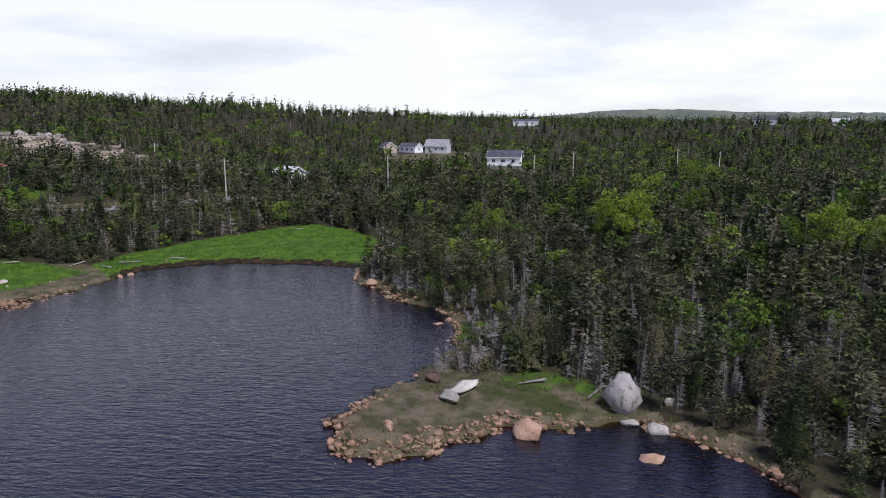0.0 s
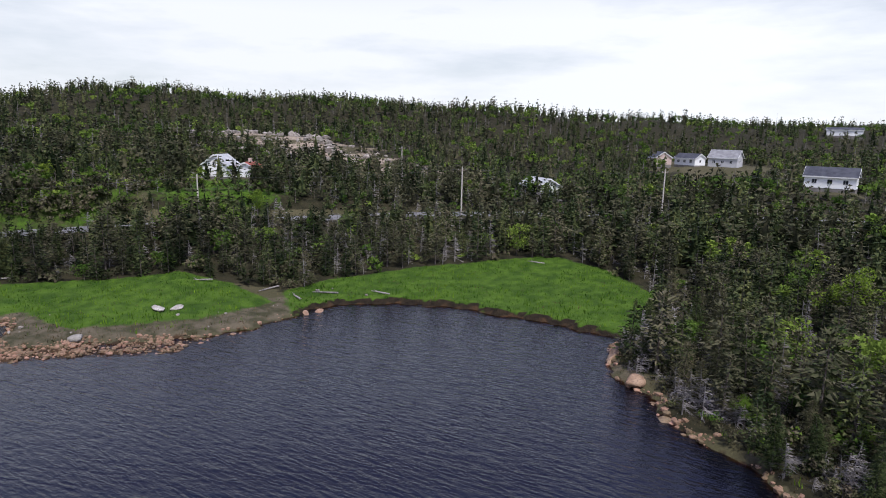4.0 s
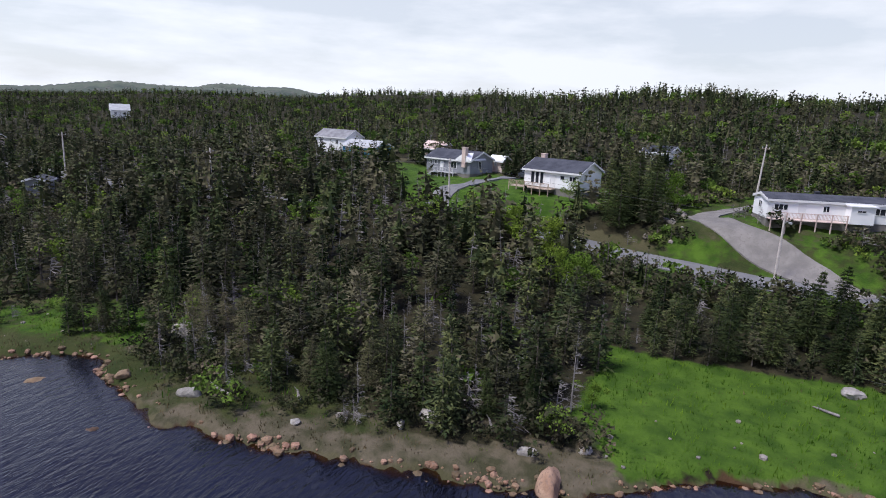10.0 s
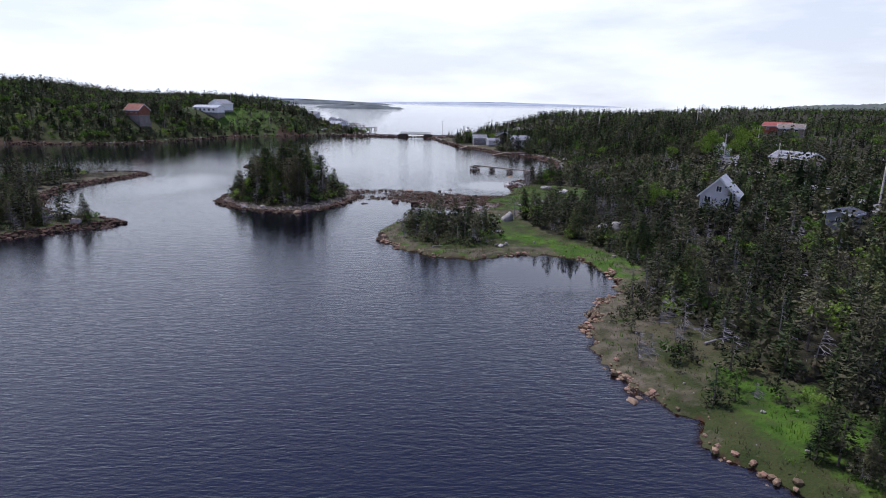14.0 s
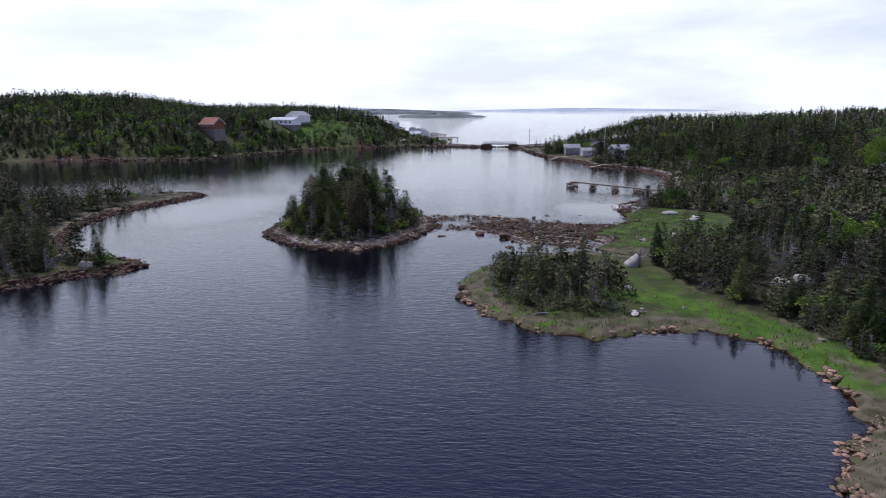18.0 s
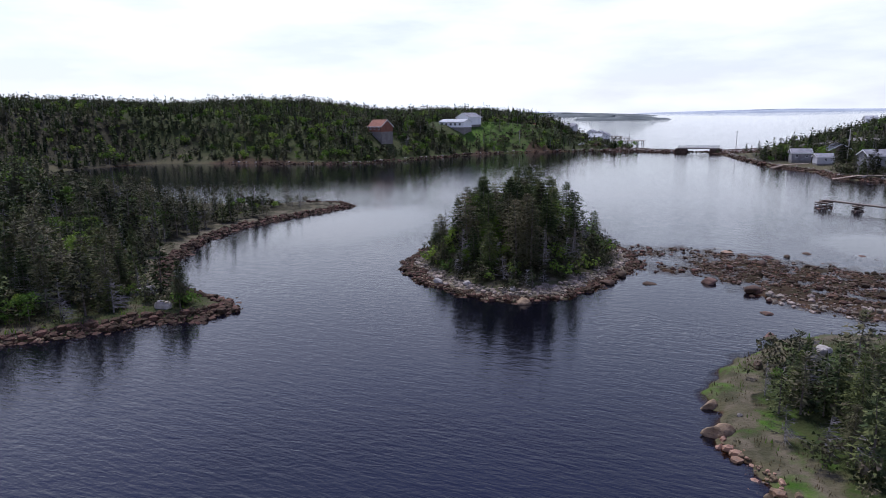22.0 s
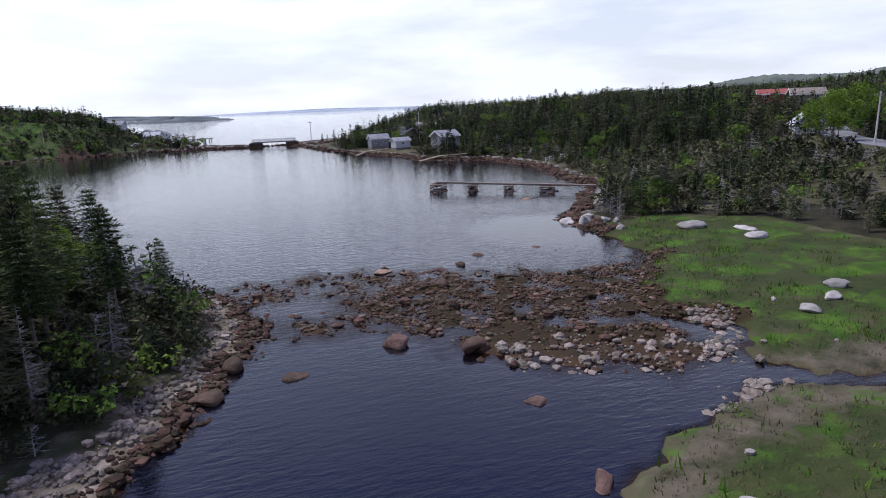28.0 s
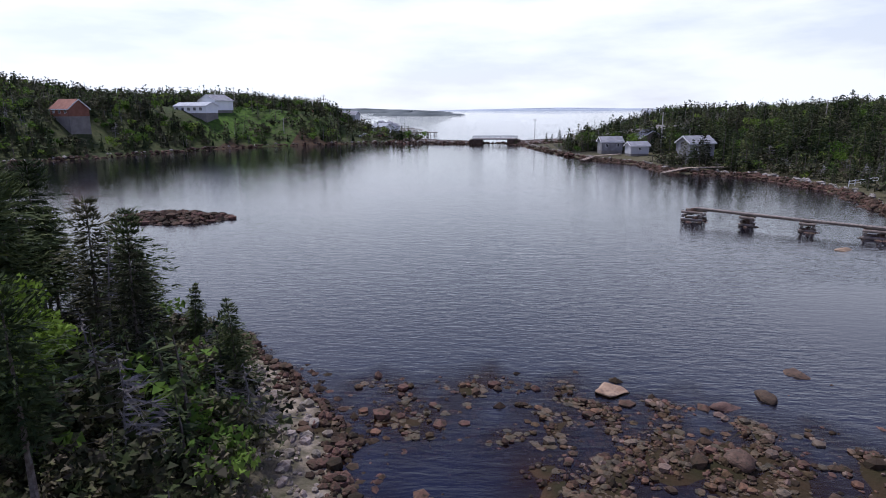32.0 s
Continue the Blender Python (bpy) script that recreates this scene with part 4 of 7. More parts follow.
MID = [kind(conifer_arrays(s, 6.6, w, n, 0.62, 0.13, b, f, 12, 0.5), c) for s, w, n, b, f, c in ((1, 2.3, 430, 0.02, "cone", 1), (2, 1.9, 360, 0.06, "cone", 1), (3, 2.0, 320, 0.25, "flag", 2), (4, 1.8, 300, 0.12, "round", 2))]
MID += [[(*snag_arrays(5, 5.6, 70, 1.3, 0.012), 3)], kind(leafy_arrays(6, 5, 2.1, 480, 0.2, 9), 4), kind(leafy_arrays(7, 2.6, 1.7, 260, 0.17), 5), [(*snag_arrays(8, 4.2, 80, 1.5, 0.012), 3)]]
LOW = [[(*conifer_arrays(s, 6.6, w, n, 1.0, 0.26, b, f, 9, 0.5, 3)[2:], c)] for s, w, n, b, f, c in ((61, 2.4, 96, 0.01, "cone", 1), (62, 2.0, 86, 0.04, "cone", 1), (63, 2.2, 80, 0.2, "flag", 2), (64, 1.9, 76, 0.08, "round", 2))]
LOW += [[(*snag_arrays(65, 5.6, 26, 1.3, 0.024, 3), 3)], [(*leafy_arrays(66, 5, 2.2, 180, 0.33, 9)[2:], 4)], [(*leafy_arrays(67, 2.6, 1.7, 100, 0.3)[2:], 5)], [(*snag_arrays(68, 4.2, 28, 1.5, 0.024, 3), 3)]]
FAR = [[(*conifer_arrays(s, 6.6, w, n, 1.5, 0.46, 0.01, f, 6, 0.5, 3)[2:], c)] for s, w, n, f, c in ((11, 2.3, 36, "cone", 1), (12, 1.9, 32, "cone", 1), (13, 2.2, 32, "round", 2))]
FAR += [[(*leafy_arrays(14, 5.0, 2.4, 64, 0.58, 8)[2:], 4)], [(*snag_arrays(15, 7, 10, 1.2, 0.05, 3), 3)]]
MATS = [BARK, SPRUCE, OLIVE, DEAD, LEAF, SHRUB]


# ---- single trees near the water ----
def part(name, mesh, parent, label=""):
    ob = new(name, mesh)
    ob.parent = parent
    return tagged(ob, label)


def tree_thing(name, arr, crown_mat, label, category, group, trunk_mat=BARK):
    root = tagged(new(name), label, category, group)
    tv, tf, cv, cf = arr
    part("trunk", mesh_from(name + "_trunk", tv, tf, trunk_mat), root)
    part("crown", mesh_from(name + "_crown", cv, cf, crown_mat), root)
    return root


def snag_thing(seed, h, arms, reach):
    root = tagged(new("dead_tree"), "bare grey dead spruce with brittle drooping twigs", "dead tree", "dead trees by the shore")
    v, f = snag_arrays(seed, h, arms, reach)
    part("trunk", mesh_from("dead_trunk", v[:16], f[:24], DEAD_NEAR), root)
    tagged(part("branchwork", mesh_from("dead_branches", v[16:], f[24:] - 16, DEAD_NEAR), root), kind="stuff")
    return root


DEAD_NEAR = material("dead_wood_near", (0.15, 0.137, 0.13), 0.9, (0.25, 0.232, 0.222), 3, 0.4, 20, spread=0.3)
SPRUCES = [tree_thing("spruce_tree", conifer_arrays(100 + i, 7, w, 3400, 0.4, 0.042, b, "cone", 19, g, loose=0.14, arms=9), SPRUCE_NEAR, "dark green conical spruce with drooping needle branches", "spruce tree", "spruces by the shore")
           for i, (w, b, g) in enumerate(((2.3, 0.02, 0.35), (2.0, 0.04, 0.45), (1.8, 0.08, 0.5), (2.5, 0.02, 0.35)))]
THIN = [tree_thing("spruce_tree", conifer_arrays(120 + i, 7, w, 2000, 0.4, 0.04, b, f, 16, 0.65, loose=0.14, arms=8), OLIVE_NEAR, "thin olive-brown spruce with sparse ragged branches", "spruce tree", "spruces by the shore")
        for i, (w, b, f) in enumerate(((2.0, 0.15, "cone"), (1.8, 0.3, "flag"), (2.1, 0.1, "round")))]
TALL = [tree_thing("spruce_tree", conifer_arrays(130 + i, 9, w, 2300, 0.42, 0.045, b, f, 15, 0.65, loose=0.12, arms=7), SPRUCE_NEAR, "tall island spruce with a bare grey lower trunk", "spruce tree", "spruces on the island")
        for i, (w, b, f) in enumerate(((2.1, 0.42, "flag"), (1.8, 0.45, "cone"), (2.4, 0.3, "flag")))]
SNAGS = [snag_thing(140, 6, 150, 1.3), snag_thing(141, 5, 170, 1.6), snag_thing(142, 7, 140, 1.1)]
LEAFY = [tree_thing("broadleaf_tree", leafy_arrays(150 + i, 5, 2.1, 2600, 0.095, 12), LEAF_NEAR, "bushy broadleaf tree in fresh bright green leaf", "broadleaf tree", "broadleaf trees") for i in range(2)]
PARKED = SPRUCES + THIN + TALL + SNAGS + LEAFY
used = set()


def plant(proto, x, y, scale, turn, z=None):
    """Stands a tree; the first use of a kind moves the model itself there."""
    m = pose(x, y, (ground_at(x, y) if z is None else z) - 0.08, 0, 0, turn)
    if proto in used:
        ob = copy_thing(proto, m)
    else:
        used.add(proto)
        ob = proto
        ob.matrix_basis = m
    ob.scale = (scale, scale, scale)
    return ob


rng = np.random.RandomState(7)
# island wood
ix, iy = jittered(-41, -9, 80, 125, 2.35, 51)
idd = np.where(inside(ix, iy, ISLAND), to_line(ix, iy, ISLAND, True)[0], -1)
iz = height(ix, iy)
for x, y, d, z in zip(ix, iy, idd, iz):
    if d < 3.6 + 1.2 * (y < 90) + 1.0 * (x > -16):
        continue
    u = rng.rand()
    if x > -21 and y > 96 and rng.rand() < 0.5 or np.hypot(x + 20.5, y - 103) < 3.2:
        continue
    edge = d < 6.2
    if u < (0.34 if x > -24 and y < 98 else 0.10):
        plant(SNAGS[rng.randint(3)], x, y, rng.uniform(0.8, 1.25), rng.uniform(0, 360), z)
    elif edge and u < 0.8:
        plant(SPRUCES[rng.randint(4)] if rng.rand() < 0.6 else THIN[rng.randint(3)], x, y, rng.uniform(0.5, 0.85), rng.uniform(0, 360), z)
    elif u < 0.44 and not edge:
        plant(THIN[rng.randint(3)], x, y, rng.uniform(0.95, 1.2), rng.uniform(0, 360), z)
    elif not edge:
        plant(TALL[rng.randint(3)], x, y, rng.uniform(0.78, 1.06), rng.uniform(0, 360), z)
for x, y, k in ((-29.5, 98.5, 1.5), (-26, 94, 1.1), (-32, 94, 0.8), (-31, 103, 1.3), (-21.6, 104.0, 1.3), (-24.2, 90, 0.55), (-29, 90, 0.5), (-33.5, 97.5, 0.7)):
    plant(LEAFY[rng.randint(2)], x, y, k, rng.uniform(0, 360))

# shore trees: the first rows of the wood by the water
sx, sy = jittered(-78, 50, -118, 128, 2.3, 52)
sd = shore(sx, sy)
ok = wooded(sx, sy, sd) > 0.5
front = ok & (sd < 9.5) & (sy > -112) & ((sx > -72) | (sy > 40))
order = np.flatnonzero(front)
rng.shuffle(order)
near_pick = order[:175]
for i in near_pick:
    x, y, d = sx[i], sy[i], sd[i]
    u = rng.rand()
    low = 0.68 if (-4 < x < 20 and 48 < y < 80) else 0.8
    size = rng.uniform(0.65, 1.1) * low * (0.8 if d < 6 else 1)
    if u < 0.36:
        plant(SPRUCES[rng.randint(4)], x, y, size, rng.uniform(0, 360))
    elif u < 0.72:
        plant(THIN[rng.randint(3)], x, y, size * 1.05, rng.uniform(0, 360))
    elif u < 0.95:
        plant(SNAGS[rng.randint(3)], x, y, size * 0.95, rng.uniform(0, 360))
    else:
        plant(LEAFY[rng.randint(2)], x, y, size * 0.8, rng.uniform(0, 360))
# grey dead spruces standing behind the spit
tx, ty = jittered(-74, -51, -66, -50, 2.1, 56)
for x, y in zip(tx, ty):
    if wooded(np.array([x]), np.array([y]), shore(np.array([x]), np.array([y])))[0] > 0.5 and rng.rand() < 0.5:
        plant(SNAGS[rng.randint(3)], x, y, rng.uniform(0.5, 0.95), rng.uniform(0, 360))
# dark spruces along the creek meadow and by the road
for x, y, s in ((47, -53, 0.85), (46, -56.5, 0.8), (47, -60, 0.95), (50, -63, 1.05), (47, -65, 0.9), (49, -68, 1.1), (47.5, -71, 0.9), (53, -58, 0.7), (51, -73, 1.0), (45, -75, 0.8), (43, -80, 0.7), (54, -66, 0.9), (52, -70, 1.0), (48, -50, 0.6), (78, -44, 1.25), (81, -46, 1.35), (83, -44.5, 1.3), (79, -48, 1.2), (84, -48, 1.25), (81, -42, 1.1)):
    plant(SPRUCES[rng.randint(4)] if x < 70 else SPRUCES[3], x, y, s, rng.uniform(0, 360))
for x, y, s in ((50.7, -43, 1.25), (53, -40, 1.0), (62, -33, 1.1), (109, 164, 1.9), (91, 153, 1.5), (95, 150, 1.1), (86, -50, 1.4), (-67, -95, 1.9), (-69, -97.5, 1.5), (-64.5, -97, 1.5), (-48, -106, 1.3), (-86, -77, 1.5), (-90, -74, 1.3), (-84, -80, 1.1), (-92, -150, 1.9), (-97, -153, 1.7), (-66, -128, 1.4), (-58, -112, 1.1), (-75, -118, 1.6), (-80, -106, 1.2), (101, 149, 2.3), (45, 74, 1.2), (89, 146, 2.0), (84, -36, 0.7), (58, -38, 1.3), (70, -84, 0.8), (73, -96, 0.9), (45, -118, 1.1), (33, -47, 0.5)):
    plant(LEAFY[rng.randint(2)], x, y, s, rng.uniform(0, 360))
for ob in PARKED:
    if ob not in used:
        plant(ob, -60 - rng.uniform(0, 6), -62 - rng.uniform(0, 6), 0.8, 0)

# ---- the woods behind ----
px, py = jittered(-130, 130, -175, 140, 2.3, 41)
near_rows = stand(px, py, 41, 0.55, 1.05, (3.6, 3.0, 3.2, 3.0, 1.6, 0.8, 1.5, 2.0))
taken = np.array([(sx[i], sy[i]) for i in near_pick])
gap = np.min(np.hypot(near_rows[:, 0:1] - taken[None, :, 0], near_rows[:, 1:2] - taken[None, :, 1]), axis=1)
near_rows = near_rows[gap > 1.2]
north = np.clip((near_rows[:, 1] - 0) / 60, 0, 1) * (near_rows[:, 0] > -10)
near_rows[:, 3] *= 1 - 0.16 * north
copse = (waves(near_rows[:, 0], near_rows[:, 1], 22, 93) > 0.75) & (np.random.RandomState(10).rand(len(near_rows)) < 0.35)
near_rows[copse, 5] = 5
grey = (waves(near_rows[:, 0], near_rows[:, 1], 18, 94) > 0.35) & (np.random.RandomState(11).rand(len(near_rows)) < 0.32)
near_rows[grey, 5] = np.where(np.random.RandomState(12).rand(grey.sum()) < 0.5, 4, 7)
zr = np.random.RandomState(14)
# east: a hedge of close dark spruces along the creek meadow, low growth from there past the road to the homes
belt = (near_rows[:, 0] > 43) & (near_rows[:, 0] < 56) & (near_rows[:, 1] > -104) & (near_rows[:, 1] < -46)
near_rows[belt, 3] *= 0.72
near_rows[belt & (zr.rand(len(near_rows)) < 0.6), 5] = 0
scrub = inside(near_rows[:, 0], near_rows[:, 1], SCRUB_EAST)
near_rows[scrub, 5] = zr.choice([6, 6, 6, 5, 7, 1, 2], scrub.sum())
near_rows[scrub, 3] *= np.where(near_rows[scrub, 1] > -74, 0.55, 1.05)
verge = (to_line(near_rows[:, 0], near_rows[:, 1], ROAD)[0] < 9) & (near_rows[:, 1] > -125) & (near_rows[:, 1] < -40)
near_rows[verge, 3] *= 0.55
screen = (to_line(near_rows[:, 0], near_rows[:, 1], ROAD)[0] < 10) & (near_rows[:, 1] > -8)
near_rows[screen, 3] *= 1.25
low_north = inside(near_rows[:, 0], near_rows[:, 1], SCRUB_NORTH)
near_rows[low_north, 5] = zr.choice([6, 6, 0, 1, 0], low_north.sum())
near_rows[low_north, 3] *= 0.75
on_spit = inside(near_rows[:, 0], near_rows[:, 1], SPIT_WEST)
near_rows[on_spit, 5] = zr.choice([1, 3, 4, 6, 6], on_spit.sum())
near_rows[on_spit, 3] *= 0.8
near_rows[inside(near_rows[:, 0], near_rows[:, 1], POINT_COPSE), 3] *= 0.9
# more leafy crowns on the south-western land
swap = (near_rows[:, 0] < -28) & (near_rows[:, 1] < -82) & (np.random.RandomState(5).rand(len(near_rows)) < 0.04)
near_rows[swap, 5] = 5
near_rows[swap, 3] *= 1.35
deep_in = shore(near_rows[:, 0], near_rows[:, 1]) > 26
planted("woodland", MID, near_rows[~deep_in], MATS, "dense mixed spruce wood with dead grey trunks", "forest")
planted("inner_woodland", LOW, near_rows[deep_in], MATS, "mixed spruce wood behind the first rows of trees", "forest")
ax_, ay_ = jittered(-330, 330, -350, 340, 4.0, 42)
bx_, by_ = jittered(-560, 560, -680, 680, 6.4, 46)
keep_b = ~((np.abs(bx_) < 330) & (by_ > -350) & (by_ < 340))
px, py = np.r_[ax_, bx_[keep_b]], np.r_[ay_, by_[keep_b]]
m = ~((px > -130) & (px < 130) & (py > -175) & (py < 140)) & ~((px > 20) & (px < 120) & (py > 139) & (py < 285))
away = (px < -100) & (py < 10 - 0.55 * px) & (py > 60 + 1.35 * px)   # the western country behind the first rows stands thinner
m &= ~away | (np.random.RandomState(13).rand(px.size) < 0.2)
far_rows = stand(px[m], py[m], 42, 0.55, 1.0, (4, 3, 3.2, 1.2, 0.9))
far_rows[(np.hypot(far_rows[:, 0], far_rows[:, 1] + 20) > 345), 3] *= 1.1
far_rows[(far_rows[:, 1] > 100), 3] *= 0.8
swap = (far_rows[:, 0] < 60) & (far_rows[:, 1] < -120) & (np.random.RandomState(6).rand(len(far_rows)) < 0.08)
far_rows[swap, 5] = 3
# leafy glades in patches through the spruce
glade = (waves(far_rows[:, 0], far_rows[:, 1], 45, 91) > 0.6) & (np.random.RandomState(8).rand(len(far_rows)) < 0.5)
glade &= (far_rows[:, 1] < 40) | (far_rows[:, 0] > 60)
far_rows[glade, 5] = 3
far_rows[glade, 3] *= 0.8
bleached = (waves(far_rows[:, 0], far_rows[:, 1], 45, 92) > 0.4) & (np.random.RandomState(9).rand(len(far_rows)) < 0.3)
far_rows[bleached, 5] = 4
planted("far_woodland", FAR, far_rows, MATS, "distant spruce forest covering the hills", "forest")


px, py = jittered(-350, -66, 60, 420, 3.5, 58)
hill_rows = stand(px, py, 58, 0.6, 1.0, (3, 2, 3, 1.6, 0.8))
hill_rows = hill_rows[(hill_rows[:, 0] < -130) | (hill_rows[:, 1] > 140)]
planted("hill_woodland", FAR, hill_rows, MATS, "dense olive-green mixed wood on the western hill", "forest")
px, py = jittered(20, 120, 140, 285, 2.7, 47)
north_rows = stand(px, py, 47, 0.75, 1.3, (5, 4, 1.5, 1.5, 0.8, 1.0, 0.8, 0.5))
low_north = inside(north_rows[:, 0], north_rows[:, 1], SCRUB_NORTH)
north_rows[low_north, 5] = np.random.RandomState(15).choice([6, 6, 0, 1, 6, 5, 0], low_north.sum())
north_rows[low_north, 3] *= 0.55
planted("north_woodland", MID, north_rows, MATS, "mixed spruce and leafy wood along the northern bank", "forest")
# ---- undergrowth ----
def thicket(px, py, d):
    """Low shrubs at the foot of the wood and on the slopes by the road."""
    w = (d > np.where((px < -28) & (py < -58), 1.3, 2.6)) & (d < 60)
    w &= (in_meadow(px, py) < 0.4) & (zone(px, py, MEADOW_NORTH, 2) < 0.5)
    w &= zone(px, py, LAWN, 3) < 0.5
    w &= to_line(px, py, ROAD)[0] > 4.2
    for x, y, r in CLEAR_SOUTH + CLEAR_NORTH:
        w &= (px - x) ** 2 + (py - y) ** 2 > (0.62 * r) ** 2
    spit = (np.hypot((px + 51) / 15, (py + 48) / 7) < 1) | (np.hypot((px - 14) / 12, (py + 73) / 17) < 1)
    w &= ~inside(px, py, POINT) | (zone(px, py, POINT_COPSE, 7) > 0.12)
    w &= (to_line(px, py, DRIVE)[0] > 4) & ~inside(px, py, LAWN_PIER)
    return (w & ~spit) * np.where((d < 13) | inside(px, py, POINT), 0.3 + 0.55 * (d > 3.6), 0.3) * (1 - 0.6 * (to_line(px, py, [(20, 22), (24, 3)])[0] < 7))


BUSH = [[(*leafy_arrays(21, 1.5, 1.1, 75, 0.22)[2:], 5)], [(*leafy_arrays(22, 1.1, 0.9, 60, 0.2)[2:], 5)], [(*leafy_arrays(23, 1.3, 1.0, 65, 0.2)[2:], 4)], [(*snag_arrays(24, 1.8, 30, 1.4), 3)], kind(conifer_arrays(25, 2.2, 0.8, 60, 0.35, 0.07, 0.02, whorls=8), 1)]
FINE = [[(*leafy_arrays(31, 1.5, 1.1, 210, 0.11)[2:], 5)], [(*leafy_arrays(32, 1.1, 0.9, 170, 0.10)[2:], 5)], [(*leafy_arrays(33, 1.3, 1.0, 180, 0.11)[2:], 4)], [(*snag_arrays(34, 1.8, 44, 1.4), 3)], kind(conifer_arrays(35, 2.2, 0.8, 150, 0.28, 0.045, 0.02, whorls=9), 1)]
px, py = jittered(-75, 50, -120, 128, 1.5, 53)
planted("shore_shrubs", FINE, stand(px, py, 53, 0.8, 1.8, (3, 2.5, 0.9, 2.4, 1.6), test=lambda a, b, d: thicket(a, b, d) * (d < 8.5)), MATS, "low brown-green shrubs and dead brush along the bank", "undergrowth")
DEADFALL = [[(*snag_arrays(71, 1.5, 60, 1.7), 3)], [(*snag_arrays(72, 2.4, 60, 1.3), 3)], [(*leafy_arrays(73, 1.0, 0.9, 150, 0.10)[2:], 5)]]
px, py = jittered(-66, -26, -101, -50, 1.15, 57)
planted("dead_brush", DEADFALL, stand(px, py, 57, 0.6, 1.4, (3, 2.2, 2.2), 0.75, test=lambda a, b, d: (d > 0.9) & (d < 7) & ((b < -54) | ((a < -57) & (b < -45.5))) & (zone(a, b, MEADOW_SOUTH, 2) < 0.4)), MATS, "tangled grey dead brush along the south-western bank", "undergrowth")
px, py = jittered(-90, 95, -150, 128, 1.8, 43)
planted("undergrowth", BUSH, stand(px, py, 43, 0.8, 1.9, (3, 2.5, 1.1, 2.4, 1.6), test=lambda a, b, d: thicket(a, b, d) * (d >= 8.5)), MATS, "low brown-green shrubs and dead brush under the trees", "undergrowth")
px, py = jittered(24, 100, 128, 290, 2.2, 48)
planted("north_shrubs", BUSH, stand(px, py, 48, 1.0, 2.2, (3, 2.5, 0.7, 0.8, 3.0), test=lambda a, b, d: (d > 3) & (d < 40) & (np.hypot(a - 40, b - 255) > 14) & (np.hypot(a - 47, b - 240) > 9) & (np.hypot(a - 32, b - 265) > 12) & (zone(a, b, MEADOW_NORTH, 2) < 0.4)), MATS, "green alder shrubs along the northern bank", "undergrowth")
px, py = jittered(-150, -30, 245, 480, 3.4, 49)
planted("hillside_shrubs", BUSH, stand(px, py, 49, 1.2, 3.0, (3, 2.5, 1.6, 0.4, 2.6), 0.6, test=lambda a, b, d: (d > 4) & (np.hypot(a + 116, b - 326) > 13) & (np.hypot(a + 130, b - 273) > 8)), MATS, "scattered shrubs on the far grassy hillside", "undergrowth")
px, py = jittered(56, 112, -124, -42, 1.45, 50)
planted("roadside_shrubs", BUSH, stand(px, py, 50, 0.7, 1.9, (3, 2.5, 1.4, 0.8, 1.6), 0.9, test=lambda a, b, d: (inside(a, b, SCRUB_EAST)) & (to_line(a, b, ROAD)[0] > 5) & (to_line(a, b, DRIVE)[0] > 4.4) & (to_line(a, b, [(77.6, -61.5), (81.6, -76.8)])[0] > 3.4) & (np.hypot(a - 85, b + 89) > 5) & (np.hypot(a - 93, b + 33) > 9) & (np.hypot(a - 90, b + 79) > 5)), MATS, "low juniper and bayberry shrubs by the road", "undergrowth")
px, py = jittered(-40, -10, 81, 125, 1.3, 44)
planted("island_shrubs", FINE, stand(px, py, 44, 0.9, 1.9, (3, 2, 1.0, 0.8, 1.5), test=lambda a, b, d: inside(a, b, ISLAND) & (d > 3.0)), MATS, "low olive shrubs round the island trees", "undergrowth")


# ---- grass ----
def tuft(seed, h, blades):
    r = np.random.RandomState(seed)
    v = []
    for _ in range(blades):
        a, b = r.uniform(0, 6.28), r.normal(0, 0.14, 2)
        w, t = 0.035, np.array([math.cos(a), math.sin(a)])
        n = np.array([-t[1], t[0]])
        k = h * r.uniform(0.5, 1.2)
        v += [(*(b + n * w), 0), (*(b - n * w), 0), (*(b + t * k * r.uniform(0.15, 0.6)), k)]
    return np.array(v), np.arange(3 * blades).reshape(-1, 3)


TUFTS = [[(*tuft(1, 0.42, 5), 0)], [(*tuft(2, 0.34, 5), 0)], [(*tuft(3, 0.3, 5), 1)], [(*tuft(4, 0.22, 5), 1)]]
px, py = jittered(-54, 50, -126, 126, 0.62, 45)
planted("meadow_grass", TUFTS, stand(px, py, 45, 0.7, 1.4, (4, 4, 0.5, 0.5), test=lambda a, b, d: (in_meadow(a, b) + 0.9 * (np.hypot((a + 48.3) / 3.8, (b + 66.7) / 3) < 1) + zone(a, b, MEADOW_NORTH, 3) * (0.3 + 0.45 * waves(a, b, 6, 19)) > 0.45) & (d > 0.5)), [GRASS, DRY], "lush green salt meadow grass along the water", "grass")
px, py = jittered(-70, 50, -115, 126, 0.6, 46)
planted("dry_grass", TUFTS, stand(px, py, 46, 0.7, 1.5, (0.7, 0.5, 4, 4), test=lambda a, b, d: (d > 0.7) & (d < 8.5) & (in_meadow(a, b) < 0.5) & ~inside(a, b, ISLAND)), [GRASS, DRY], "pale dry grass on the open bank", "grass")


